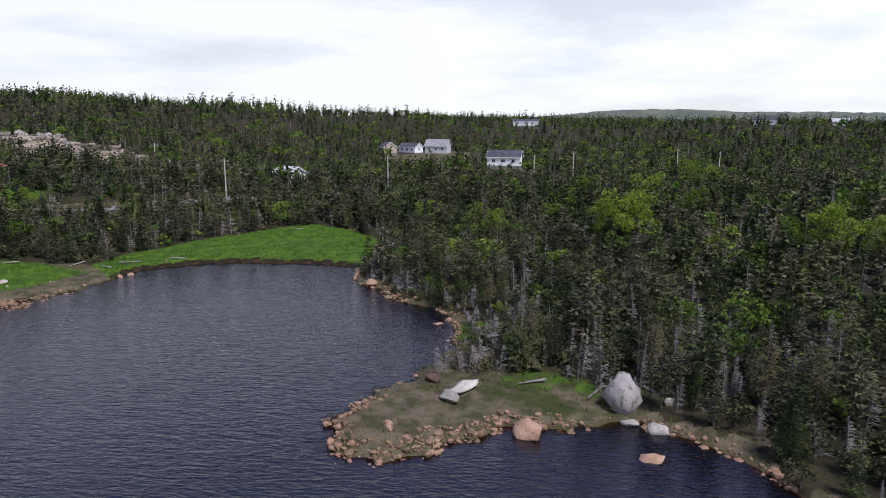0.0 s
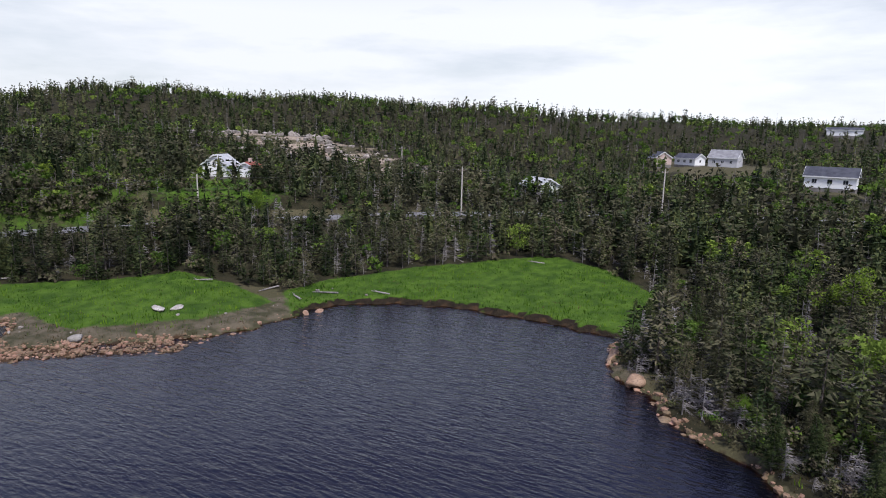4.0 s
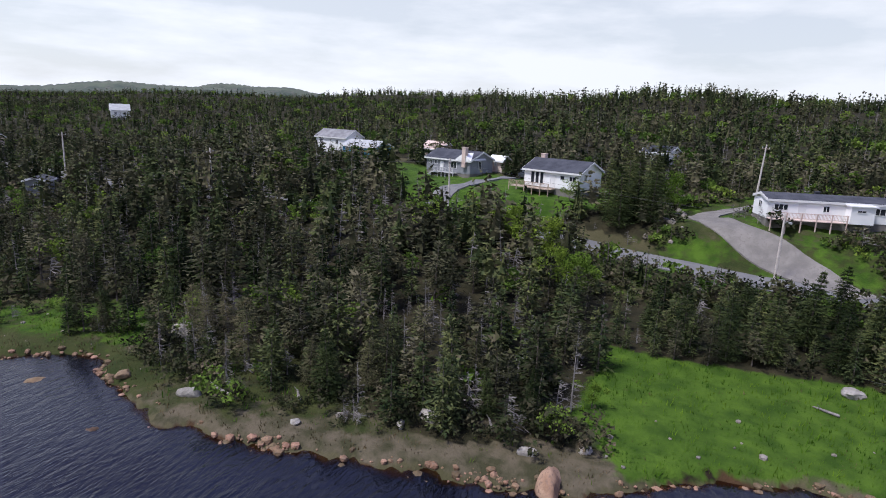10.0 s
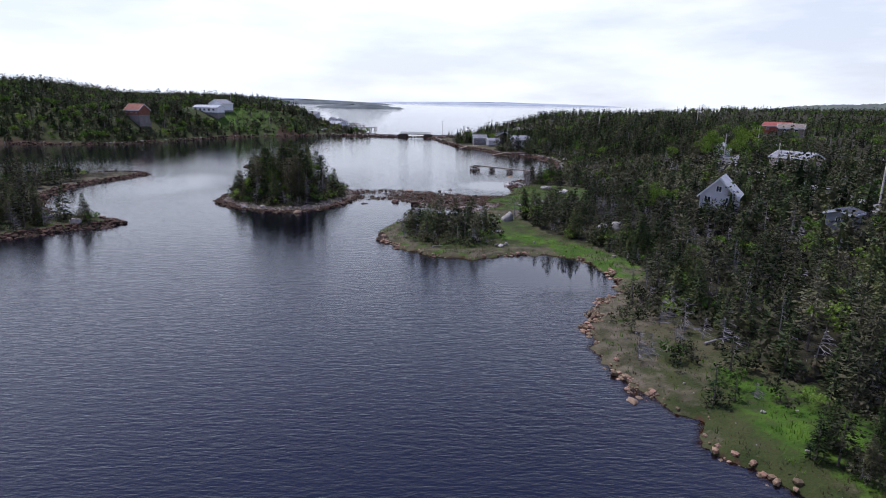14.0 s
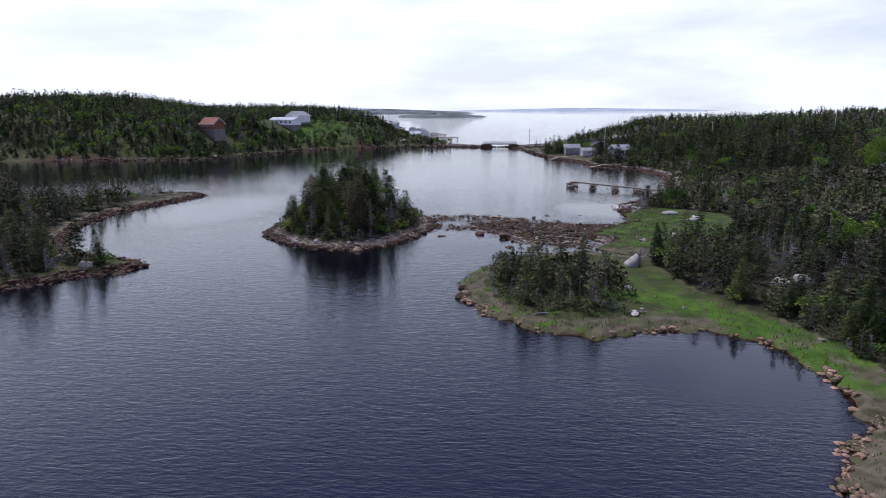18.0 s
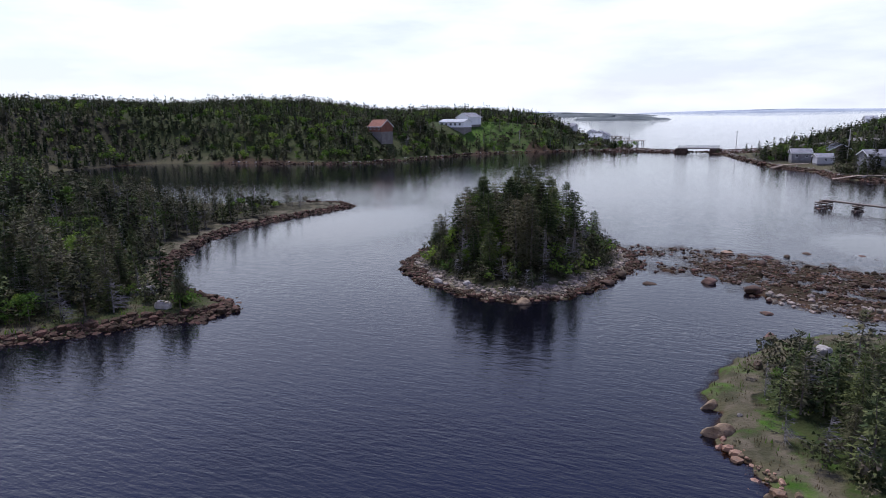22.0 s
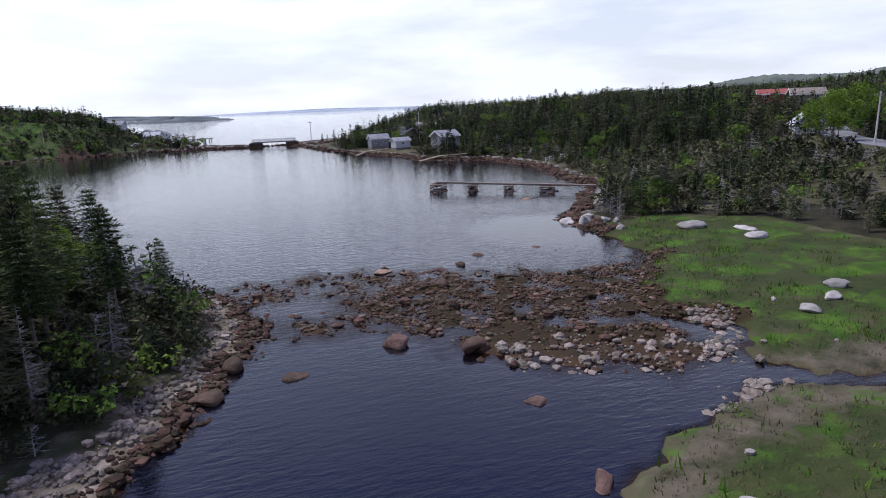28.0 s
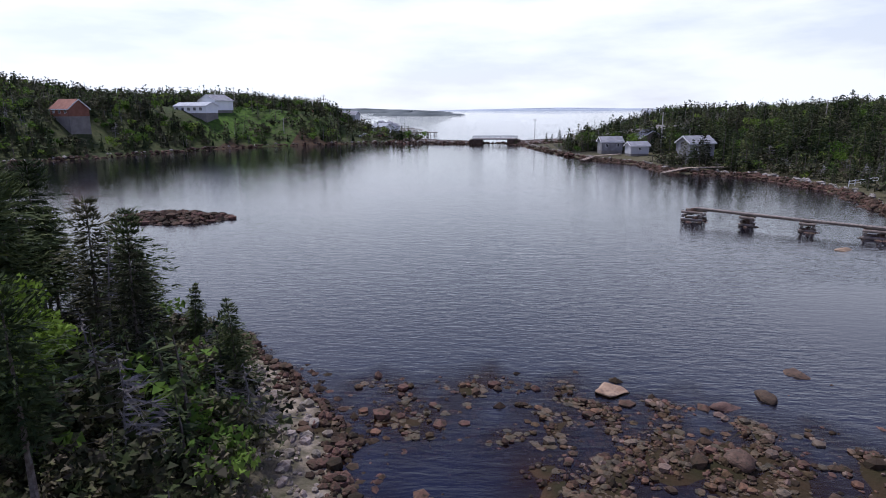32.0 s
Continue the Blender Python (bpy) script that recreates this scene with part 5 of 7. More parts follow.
# ---- stones ----
def stone_arrays(seed, flat=0.85, cuts=1):
    r = np.random.RandomState(seed)
    bm = bmesh.new()
    bmesh.ops.create_icosphere(bm, subdivisions=cuts, radius=1.0)
    v = np.array([x.co[:] for x in bm.verts])
    f = np.array([[x.index for x in p.verts] for p in bm.faces])
    bm.free()
    for _ in range(6):
        n = r.normal(0, 1, 3); n /= np.linalg.norm(n)
        k = v @ n
        lim = r.uniform(0.55, 0.9)
        v = v - np.outer(np.maximum(k - lim, 0), n)
    v = v * (1 + r.normal(0, 0.05, (len(v), 1))) * (r.uniform(0.8, 1.2), r.uniform(0.75, 1.05), flat * r.uniform(0.85, 1.15))
    return v, f


PEBBLES = [[(*stone_arrays(200 + i), 0)] for i in range(6)]


def strewn(name, n, pick, mats, label, seed, small=0.12, large=0.5, sink=0.25, kinds=PEBBLES, power=3.6, category="stones"):
    """Stones scattered by a rule: pick(px, py, d) gives the odds; joined as stuff."""
    r = np.random.RandomState(seed)
    x0, x1, y0, y1 = pick[0]
    px, py = r.uniform(x0, x1, n), r.uniform(y0, y1, n)
    d = shore(px, py)
    m = pick[1](px, py, d) > r.rand(n)
    px, py, d = px[m], py[m], d[m]
    s = small + (large - small) * r.rand(px.size) ** power
    z = np.maximum(height(px, py, d), -0.35) + s * (0.4 - sink)
    rows = np.stack([px, py, z, s, r.uniform(0, 6.28, px.size), r.randint(0, len(kinds), px.size), r.rand(px.size)], -1)
    return planted(name, kinds, rows, mats, label, category)


def band(d, lo, hi, soft=0.5):
    return smooth((d - lo) / soft) * smooth((hi - d) / soft)


strewn("tan_shore_stones", 260000, ((-70, 32, -102, 60), lambda x, y, d: band(d, -1.1, 0.75) * (0.10 + 0.9 * smooth(waves(x, y, 11, 61) + 0.45)) * (in_meadow(x, y) < 0.3) * 0.9), [RUBBLE_TAN], "tan and rust coloured stones along the waterline", 61, 0.08, 0.4)
strewn("spit_stones", 70000, ((-62, 24, -90, -36), lambda x, y, d: np.maximum(band(d, -2.0, 1.6) * (np.hypot((x + 44) / 14, (y + 44) / 6) < 1), 1.3 * (to_line(x, y, SPIT_SHOAL)[0] < 2.6 + 0.8 * waves(x, y, 4, 60)) * (d < 0.8)) * 0.75), [RUBBLE_TAN], "rust-brown stones round the low spits", 62, 0.09, 0.3)
strewn("island_dark_stones", 40000, ((-45, -6, 78, 128), lambda x, y, d: band(d, -1.5, 1.6) * (np.hypot(x + 26, y - 101) < 30) * (0.9 + 0 * x)), [RUBBLE_DARK], "dark brown weedy stones at the island's foot", 63, 0.09, 0.36, power=2.6)
strewn("island_pale_stones", 26000, ((-42, -8, 80, 125), lambda x, y, d: band(d, 1.3, 3.3) * inside(x, y, ISLAND) * (0.5 + 0.5 * (y < 96))), [RUBBLE_BUFF], "pale granite stones ringing the island bank", 64, 0.09, 0.36, power=2.6)
in_field = lambda x, y: zone(x, y, BAR_FIELD, 3.0) * smooth(0.7 + 0.9 * waves(x, y, 4.5, 66)) * (1 - 0.8 * smooth(2.2 - to_line(x, y, MUD)[0]))
south_side = [(6, 91), (9.5, 89.5), (12.5, 88), (13.5, 85.5)]
channel = [(19, 93.2), (17.6, 91), (16.4, 88.8), (14.4, 86.8), (12.3, 84.4), (10.6, 82.4)]
strewn("bar_stones", 70000, ((-12, 34, 88, 118), lambda x, y, d: (0.30 * in_field(x, y) + 0.08 * (to_line(x, y, SHALLOWS)[0] < 2.0 + waves(x, y, 3, 62)) + 0.03 * (to_line(x, y, BAR)[0] < 4)) * (d < 2)), [RUBBLE_DARK], "dark weed-covered stones on the tidal bar", 65, 0.06, 0.24, power=3.0)
strewn("bar_rust_stones", 26000, ((-12, 34, 88, 118), lambda x, y, d: (0.42 * in_field(x, y) * smooth(0.35 + waves(x, y, 7, 68)) + 0.12 * (to_line(x, y, BAR)[0] < 3)) * (d < 2)), [RUST], "rust-brown stones heaped on the tidal bar", 60, 0.07, 0.28, power=2.8)
strewn("bar_brown_stones", 22000, ((-8, 34, 84, 118), lambda x, y, d: (0.22 * in_field(x, y) + 0.16 * smooth((3 + waves(x, y, 3, 64) - to_line(x, y, south_side)[0]) / 1.5)) * (d < 1)), [RUBBLE_BROWN], "brown and tan stones in the shallow channel", 66, 0.07, 0.32, power=2.8)
strewn("bar_pale_stones", 17000, ((2, 24, 80, 98), lambda x, y, d: (0.34 * smooth((1.7 + 0.8 * waves(x, y, 4, 63) - to_line(x, y, channel)[0]) / 1.2) + 0.07 * (to_line(x, y, south_side)[0] < 3.2)) * (d < 1.2)), [RUBBLE_BUFF], "pale tan stones along the shallow channel", 59, 0.09, 0.44, power=2.2)
strewn("bar_outliers", 4200, ((-14, 30, 78, 128), lambda x, y, d: (d < -0.5) * ((to_line(x, y, MOUND)[0] < 15) + (to_line(x, y, BAR)[0] < 5)) * 0.35), [RUBBLE_DARK], "scattered dark stones standing in the shallows", 67, 0.12, 0.5, power=4)
strewn("west_shore_stones", 90000, ((-85, -42, 52, 148), lambda x, y, d: band(d, -1.6, 1.6) * 0.8), [RUBBLE_DARK], "dark stones and weed along the western shore", 68, 0.15, 0.55)
strewn("north_shore_stones", 120000, ((22, 60, 118, 262), lambda x, y, d: band(d, -1.5, 1.5) * 0.6), [RUBBLE_DARK], "dark stones along the northern bank", 69, 0.2, 0.7)
strewn("north_shore_pale_stones", 30000, ((22, 60, 118, 300), lambda x, y, d: band(d, 1.0, 3.2) * 0.22), [RUBBLE_PALE], "pale boulders above the tide line", 70, 0.2, 0.7)
strewn("far_shore_stones", 60000, ((-190, 22, 228, 350), lambda x, y, d: band(d, -1.5, 2.2) * 0.4), [RUBBLE_DARK, ], "dark stones along the far shore", 71, 0.3, 1.0)
strewn("far_shore_pale_stones", 40000, ((-190, 22, 228, 350), lambda x, y, d: band(d, 1.0, 3.4) * 0.2), [RUBBLE_PALE], "pale stones along the far shore", 72, 0.3, 0.9)
strewn("islet_stones", 1500, ((-53, -36, 155, 167), lambda x, y, d: band(d, -1.2, 9)), [RUBBLE_DARK], "dark weedy stones of a low islet", 73, 0.2, 0.8)
strewn("meadow_stones", 2600, ((-40, 45, -95, 118), lambda x, y, d: band(d, 1.0, 7) * (0.25 + 0.5 * smooth(waves(x, y, 9, 74)))), [RUBBLE_PALE], "pale stones lying in the shore grass", 74, 0.08, 0.34, power=3)
strewn("barren_stones", 800, ((10, 180, -220, -160), lambda x, y, d: barren(x, y)), [RUBBLE_PALE], "bare pale rocks on the cleared hill", 75, 0.4, 2.2, power=2)
strewn("roadside_stones", 1600, ((70, 130, -105, -38), lambda x, y, d: (to_line(x, y, [(76, -50), (88, -50)])[0] < 3) * 0.8 + (to_line(x, y, [(90, -66), (100, -95)])[0] < 9) * 0.14), [RUBBLE_PALE], "pale boulders on the slope by the drive", 76, 0.2, 0.9)
FLATS = [[(v * (1.2, 1, 0.3), f, mi)] for ((v, f, mi),) in PEBBLES]
strewn("rockweed", 110000, ((-46, 30, 80, 124), lambda x, y, d: (0.8 * (to_line(x, y, BAR)[0] < 4.2 + 2.0 * waves(x, y, 6, 81)) * smooth(waves(x, y, 2.6, 82) + 0.62) + 0.6 * (to_line(x, y, SHALLOWS)[0] < 1.9 + 1.5 * waves(x, y, 4, 80)) * smooth(waves(x, y, 2, 79) + 0.7) + 0.45 * in_field(x, y) * smooth(0.5 + waves(x, y, 3, 78)) + 0.5 * (np.hypot((x + 42) / 6, (y - 94) / 4) < 1) + 0.6 * band(d, -1.8, 0.2) * (np.hypot(x + 26, y - 101) < 29)) * (d < 0.6)), [WEED], "brown rockweed exposed on the tidal bar", 81, 0.07, 0.26, 0.3, FLATS, category="seaweed")
strewn("floating_weed", 9000, ((-80, -36, 84, 158), lambda x, y, d: (d < -1) * np.maximum(np.hypot((x + 52) / 13, (y - 129) / 8) < 1, np.hypot((x + 61) / 9, (y - 152) / 2.2) < 1) * 0.9 * smooth(waves(x, y, 6, 83) * 2 + 0.3)), [WEED], "patches of brown weed floating in calm water", 83, 0.1, 0.42, 0.45, [[(v * (1, 1, 0.25), f, mi)] for ((v, f, mi),) in FLATS], category="seaweed")
strewn("drowned_stones", 60000, ((-70, 32, -102, 60), lambda x, y, d: band(d, -3.2, -0.8) * 0.10 * smooth(waves(x, y, 8, 84))), [RUBBLE_TAN], "orange stones showing through the shallow water", 84, 0.15, 0.6, 0.4)

# single boulders: x, y, size, flatness, kind of stone
BOULDERS_PALE = [(-45.5, -49.4, 1.0, 0.5), (-46.5, -51.3, 1.1, 0.45), (-62.4, -50.5, 0.5, 0.8), (-60.7, -47.2, 0.85, 0.8), (-58.9, -48.0, 0.6, 0.6), (23.2, -19.6, 0.85, 0.6), (27.2, -37.0, 0.95, 0.6), (27.7, -47.4, 0.5, 0.7), (25.8, -44.0, 0.6, 0.6), (25.5, -35.4, 0.45, 0.7), (43.4, -65.4, 1.1, 0.4), (31.8, -11.2, 1.5, 0.6), (22.9, -28.8, 0.4, 0.7), (15.4, 54.0, 0.6, 0.4), (18.9, 73, 1.4, 0.8), (15.9, 62.2, 0.6, 0.4), (33, 62.5, 1.2, 0.9), (36, 63.2, 1.4, 0.8)]
BOULDERS_MORE = [(17.0, -67.2, 0.75, 0.7), (17.4, -76.4, 0.8, 0.4), (15.9, -77.8, 0.8, 0.4), (-59, 70.4, 1.3, 0.6), (-53.5, 67.4, 0.8, 0.8), (-21.9, 84.8, 0.5, 0.7), (-31.1, 86.1, 0.6, 0.7), (-27.4, 85.8, 0.5, 0.7), (5.7, 75.3, 0.7, 0.6), (4.5, 74.1, 0.5, 0.6), (27.4, 124.0, 1.1, 0.8), (26.2, 126.2, 1.2, 0.7), (29, 122.6, 0.7, 0.7), (34.1, 113.9, 1.4, 0.35), (36.6, 107.7, 1.3, 0.3), (37.9, 110.6, 0.9, 0.4), (29.4, 92.7, 0.9, 0.5), (24, 90, 0.8, 0.5), (27, 91, 0.7, 0.5)]
BOULDERS_TAN = [(-51.4, -45.6, 1.35, 0.75), (-59.4, -43.4, 0.95, 0.45), (-60.3, -44.4, 0.5, 0.5), (-41.6, -44.6, 0.5, 0.6), (23.6, -46.0, 1.2, 0.85), (4.6, -88.0, 0.75, 0.6), (5.4, -86.6, 0.65, 0.6), (20.6, -60.2, 0.6, 0.8), (19.3, 6.8, 0.7, 0.5), (20.9, -6.6, 1.0, 0.3), (23.4, -12.9, 0.7, 0.5), (-28.6, -91, 1.25, 0.6), (-31.6, -85.6, 1.0, 0.6), (-35, -80.4, 0.7, 0.6), (-20, 82.2, 0.8, 0.7), (-2.4, 60, 0.8, 0.6), (-2.8, 63.8, 0.6, 0.7), (29.5, 145.6, 1.1, 0.35), (-42.4, -70.2, 0.7, 0.5), (0.7, 113.4, 0.9, 0.4)]
BOULDERS_DARK = [(17.4, -16.7, 0.55, 0.7), (-43.8, -53.2, 0.7, 0.7), (-39.4, -38.7, 0.55, 0.5), (-8.3, 93.8, 0.85, 0.6), (-2.0, 96.3, 0.95, 0.7), (-11.6, 96.4, 0.8, 0.6), (-12.8, 92.4, 0.9, 0.6), (2.9, 86.2, 0.7, 0.6), (17.2, 116.4, 0.9, 0.4), (10.9, 116.0, 1.0, 0.35), (2.3, 93.6, 0.8, 0.6), (8, 113, 0.8, 0.5), (5.6, 111.9, 0.7, 0.5), (4.5, 107.2, 0.7, 0.6), (2.4, 79.4, 0.8, 0.5), (0.6, 70.6, 0.6, 0.5)]
STONE_MESH = {}


def boulder(x, y, s, flat, mat, words, group):
    key = (mat.name, int(x * 7 + y * 3) % 4, flat > 0.55)
    if key not in STONE_MESH:
        v, f = stone_arrays(300 + len(STONE_MESH), 0.75, 3)
        v = v * (1 + 0.05 * np.sin(v[:, [1, 2, 0]] * 5 + key[1]).sum(1, keepdims=True))
        STONE_MESH[key] = mesh_from("boulder", v, f, mat, smooth_faces=True)
    ob = new("boulder", STONE_MESH[key])
    z = max(ground_at(x, y), -0.3)
    ob.matrix_basis = pose(x, y, z + s * flat * 0.35, 0, 0, (x * 37 + y * 11) % 360)
    ob.scale = (s * 1.1, s * 0.9, s * flat / 0.75)
    return tagged(ob, words, "boulder", group)


GREY_ROCK = material("grey_rock", (0.20, 0.185, 0.18), 0.9, (0.31, 0.29, 0.28), 0.8, 0.6, 6, third=(0.13, 0.125, 0.12))
boulder(-58.5, -50.0, 1.6, 1.15, GREY_ROCK, "tall grey angular boulder standing on the spit", "pale boulders")
for rows, mat, words, group in ((BOULDERS_PALE + BOULDERS_MORE, GRANITE, "pale grey granite boulder lying on the grassy bank", "pale boulders"), (BOULDERS_TAN, TAN, "tan sunlit boulder at the edge of the water", "tan boulders"), (BOULDERS_DARK, DARK_STONE, "dark wet boulder standing in shallow water", "dark boulders")):
    for x, y, s, flat in rows:
        boulder(x, y, s, flat, mat, words, group)


# ---- houses ----
def box(x0, x1, y0, y1, z0, z1):
    v = np.array([(x, y, z) for z in (z0, z1) for y in (y0, y1) for x in (x0, x1)], float)
    f = np.array([(0, 2, 3, 1), (4, 5, 7, 6), (0, 1, 5, 4), (2, 6, 7, 3), (0, 4, 6, 2), (1, 3, 7, 5)])
    return v, f


def joined(pieces):
    V, F, o = [], [], 0
    for v, f in pieces:
        V.append(v); F.append(f + o); o += len(v)
    return np.concatenate(V), np.concatenate(F)


def solid(name, pieces, mat, parent, label=""):
    v, f = joined(pieces)
    return part(name, mesh_from(name, v, f, mat), parent, label)


def prism(L, W, z0, z1):
    """A triangular attic solid under a gable roof with the ridge along x."""
    v = np.array([(-L / 2, -W / 2, z0), (-L / 2, W / 2, z0), (-L / 2, 0, z1), (L / 2, -W / 2, z0), (L / 2, W / 2, z0), (L / 2, 0, z1)])
    f = np.array([(0, 2, 1, 1), (3, 4, 5, 5), (0, 1, 4, 3), (0, 3, 5, 2), (1, 2, 5, 4)])
    return v, f


def mesh_ngon(name, v, faces, mat):
    me = bpy.data.meshes.new(name)
    me.from_pydata([tuple(p) for p in v], [], [tuple(dict.fromkeys(int(i) for i in f)) for f in faces])
    me.materials.append(mat)
    return me


def window_part(root, side, u, zc, w, h, L, W, name="window", frame_mat=TRIM, pane_mat=GLASS, bars=1):
    """A framed opening on one side of a house; side: f, b (long), l, r (gables)."""
    t, out = 0.07, 0.06
    if side in "fb":
        y = (-W / 2 if side == "f" else W / 2)
        m = pose(u, y, zc, 0, 0, 0 if side == "f" else 180)
    else:
        x = (-L / 2 if side == "l" else L / 2)
        m = pose(x, u, zc, 0, 0, -90 if side == "l" else 90)
    pieces = [box(-w / 2, -w / 2 + t, -out, 0.03, -h / 2, h / 2), box(w / 2 - t, w / 2, -out, 0.03, -h / 2, h / 2), box(-w / 2 + t, w / 2 - t, -out, 0.03, h / 2 - t, h / 2), box(-w / 2 + t, w / 2 - t, -out, 0.03, -h / 2, -h / 2 + t)]
    for k in range(bars):
        c = -w / 2 + w * (k + 1) / (bars + 1)
        pieces.append(box(c - 0.03, c + 0.03, -out, 0.03, -h / 2 + t, h / 2 - t))
    fr = solid(name, pieces, frame_mat, root)
    fr.matrix_basis = m
    solid("pane", [box(-w / 2 + t, w / 2 - t, -0.02, 0.02, -h / 2 + t, h / 2 - t)], pane_mat, fr)
    return fr


def house(name, label, category, x, y, z, turn, L, W, wall, rise, wall_mat, roof_mat, windows=(), doors=(), chimney=None, deck=None, over=0.35, base=1.2):
    """A gabled house; its local -y side faces where turn says. windows: (side, along, height, w, h, bars)."""
    root = tagged(new(name), label, category)
    ca, sa = math.cos(radians(turn)), math.sin(radians(turn))
    corners = [ground_at(x + u * ca - v * sa, y + u * sa + v * ca) for u in (-L / 2, L / 2) for v in (-W / 2, W / 2)]
    if max(corners) > 0.5:
        z = min(z, max(corners) + 1.0)
    base = max(base, z - min(corners) + 0.3)
    root.matrix_basis = pose(x, y, z, 0, 0, turn)
    solid("wall", [box(-L / 2, L / 2, -W / 2, W / 2, 0, wall)], wall_mat, root)
    v, f = prism(L - 0.02, W - 0.02, wall, wall + rise)
    g = new("gable", mesh_ngon("gable", v, f, wall_mat)); g.parent = root
    solid("foundation", [box(-L / 2 + 0.05, L / 2 - 0.05, -W / 2 + 0.05, W / 2 - 0.05, -base, 0)], GRAVEL, root)
    th = 0.16
    k = rise / (W / 2)
    for sgn, nm in ((-1, "roof"), (1, "roof")):
        e = W / 2 + over
        v = np.array([(sx, sgn * yy, wall + rise - k * yy + dz) for dz in (0.02, th) for sx in (-L / 2 - over, L / 2 + over) for yy in (0, e)])
        f = [(0, 1, 3, 2), (4, 6, 7, 5), (0, 4, 5, 1), (2, 3, 7, 6), (0, 2, 6, 4), (1, 5, 7, 3)]
        r = new(nm, mesh_ngon(nm, v, f, roof_mat)); r.parent = root
        fa = np.array([(sx, sgn * (e + dy), wall + rise - k * e + dz) for dz in (-0.16, 0.12) for sx in (-L / 2 - over, L / 2 + over) for dy in (0.003, 0.05)])
        b = new("fascia", mesh_ngon("fascia", fa, f, TRIM)); b.parent = root
    for sx in (-1, 1):
        for sgn in (-1, 1):
            e = W / 2 + over
            v = np.array([(sx * (L / 2 + over + dx), sgn * yy, wall + rise - k * yy + dz) for dz in (-0.18, 0.14) for dx in (0.003, 0.05) for yy in (0, e)])
            r = new("barge_board", mesh_ngon("barge_board", v, [(0, 1, 3, 2), (4, 6, 7, 5), (0, 4, 5, 1), (2, 3, 7, 6), (0, 2, 6, 4), (1, 5, 7, 3)], TRIM)); r.parent = root
    for w in windows:
        window_part(root, *w[:5], L, W, bars=w[5] if len(w) > 5 else 1)
    for side, u, w, h in doors:
        window_part(root, side, u, h / 2 + 0.05, w, h, L, W, "door", TRIM, w and TRIM, 0)
    if chimney:
        cx, cy, cw, ch, mat = chimney
        solid("chimney", [box(cx - cw / 2, cx + cw / 2, cy - cw / 2, cy + cw / 2, wall * 0.5, wall + rise + ch), box(cx - cw / 2 - 0.06, cx + cw / 2 + 0.06, cy - cw / 2 - 0.06, cy + cw / 2 + 0.06, wall + rise + ch, wall + rise + ch + 0.12)], mat, root)
    if deck:
        x0, x1, depth, dz, mat = deck
        yb = -W / 2 - 0.02
        n = max(3, int(depth / 0.28))
        dk = solid("deck", [box(x0, x1, yb - depth + depth * i / n + 0.01, yb - depth + depth * (i + 1) / n - 0.01, dz - 0.05, dz) for i in range(n)], mat, root)
        for i in range(6):
            px_ = x0 + (x1 - x0) * i / 5
            solid("deck_post", [box(px_ - 0.06, px_ + 0.06, yb - depth, yb - depth + 0.12, -base - 0.5, dz + 0.95)], mat, dk)
        solid("railing", [box(x0, x1, yb - depth + 0.02, yb - depth + 0.08, dz + 0.88, dz + 0.95), box(x0, x1, yb - depth + 0.02, yb - depth + 0.08, dz + 0.25, dz + 0.30)] + [box(x0 + q, x0 + q + 0.04, yb - depth + 0.03, yb - depth + 0.07, dz + 0.3, dz + 0.88) for q in np.arange(0.15, x1 - x0, 0.16)], mat, dk)
    return root


def bearing(ax, ay, bx, by):
    return math.degrees(math.atan2(by - ay, bx - ax))


# east side: the long home, its garage, two bungalows
TURN = bearing(77.6, -61.5, 81.6, -76.8)
hz_ = 9.8
LONG = house("long_home", "long white single-storey home with a low slate roof and front deck", "house", 81.6, -68.7, hz_, TURN, 15.4, 4.6, 2.4, 0.55, WHITE, SLATE,
      [("f", -6.1, 1.5, 1.7, 0.8, 2), ("f", -0.7, 1.5, 0.8, 0.8, 1), ("f", 5.6, 1.5, 1.4, 0.9, 1), ("l", 0, 1.5, 1.0, 0.9, 1)], [("f", -3.6, 0.9, 2.0)], (-0.9, 0.4, 0.5, 0.35, SLATE), (-7.7, 1.2, 1.6, 0.1, PINK), 0.18, 1.6)
solid("porch", [box(1.6, 4.4, -3.6, -2.3, 0, 2.15), box(1.4, 4.6, -3.8, -2.31, 2.16, 2.3)], WHITE, LONG)
window_part(LONG, "f", 2.8, 1.6, 1.1, 0.35, 15.4, 7.22, bars=1)
house("garage", "white gabled garage with a blue-grey shingle roof", "garage", 85.5, -88.6, 10.9, TURN - 38, 6.2, 5.6, 2.6, 1.3, WHITE, SLATE, [("r", -0.5, 3.1, 0.6, 0.7, 1), ("r", 0.4, 3.1, 0.6, 0.7, 1), ("f", 0, 1.4, 0.9, 0.8, 1)])
T2 = bearing(90.4, -27.2, 87.4, -36.3)
house("bungalow", "white bungalow with dark roof and timber deck", "house", 92.6, -33.2, 9.9, T2, 10.0, 7.6, 2.7, 1.5, WHITE, SLATE,
      [("f", -3.4, 1.4, 0.7, 1.9, 0), ("f", -2.55, 1.4, 0.7, 1.9, 0), ("f", -1.7, 1.4, 0.7, 1.9, 0), ("f", 2.0, 1.75, 0.8, 0.7, 0), ("f", 3.8, 1.7, 1.2, 0.8, 1), ("r", -1.9, 1.8, 0.8, 0.9, 1), ("r", 1.5, 0.2, 0.6, 0.4, 0)], [("f", 0.3, 0.9, 2.0)], (-3.9, 0.3, 0.8, 0.7, PINK), (-6.4, 0.9, 2.4, -0.1, WOOD))
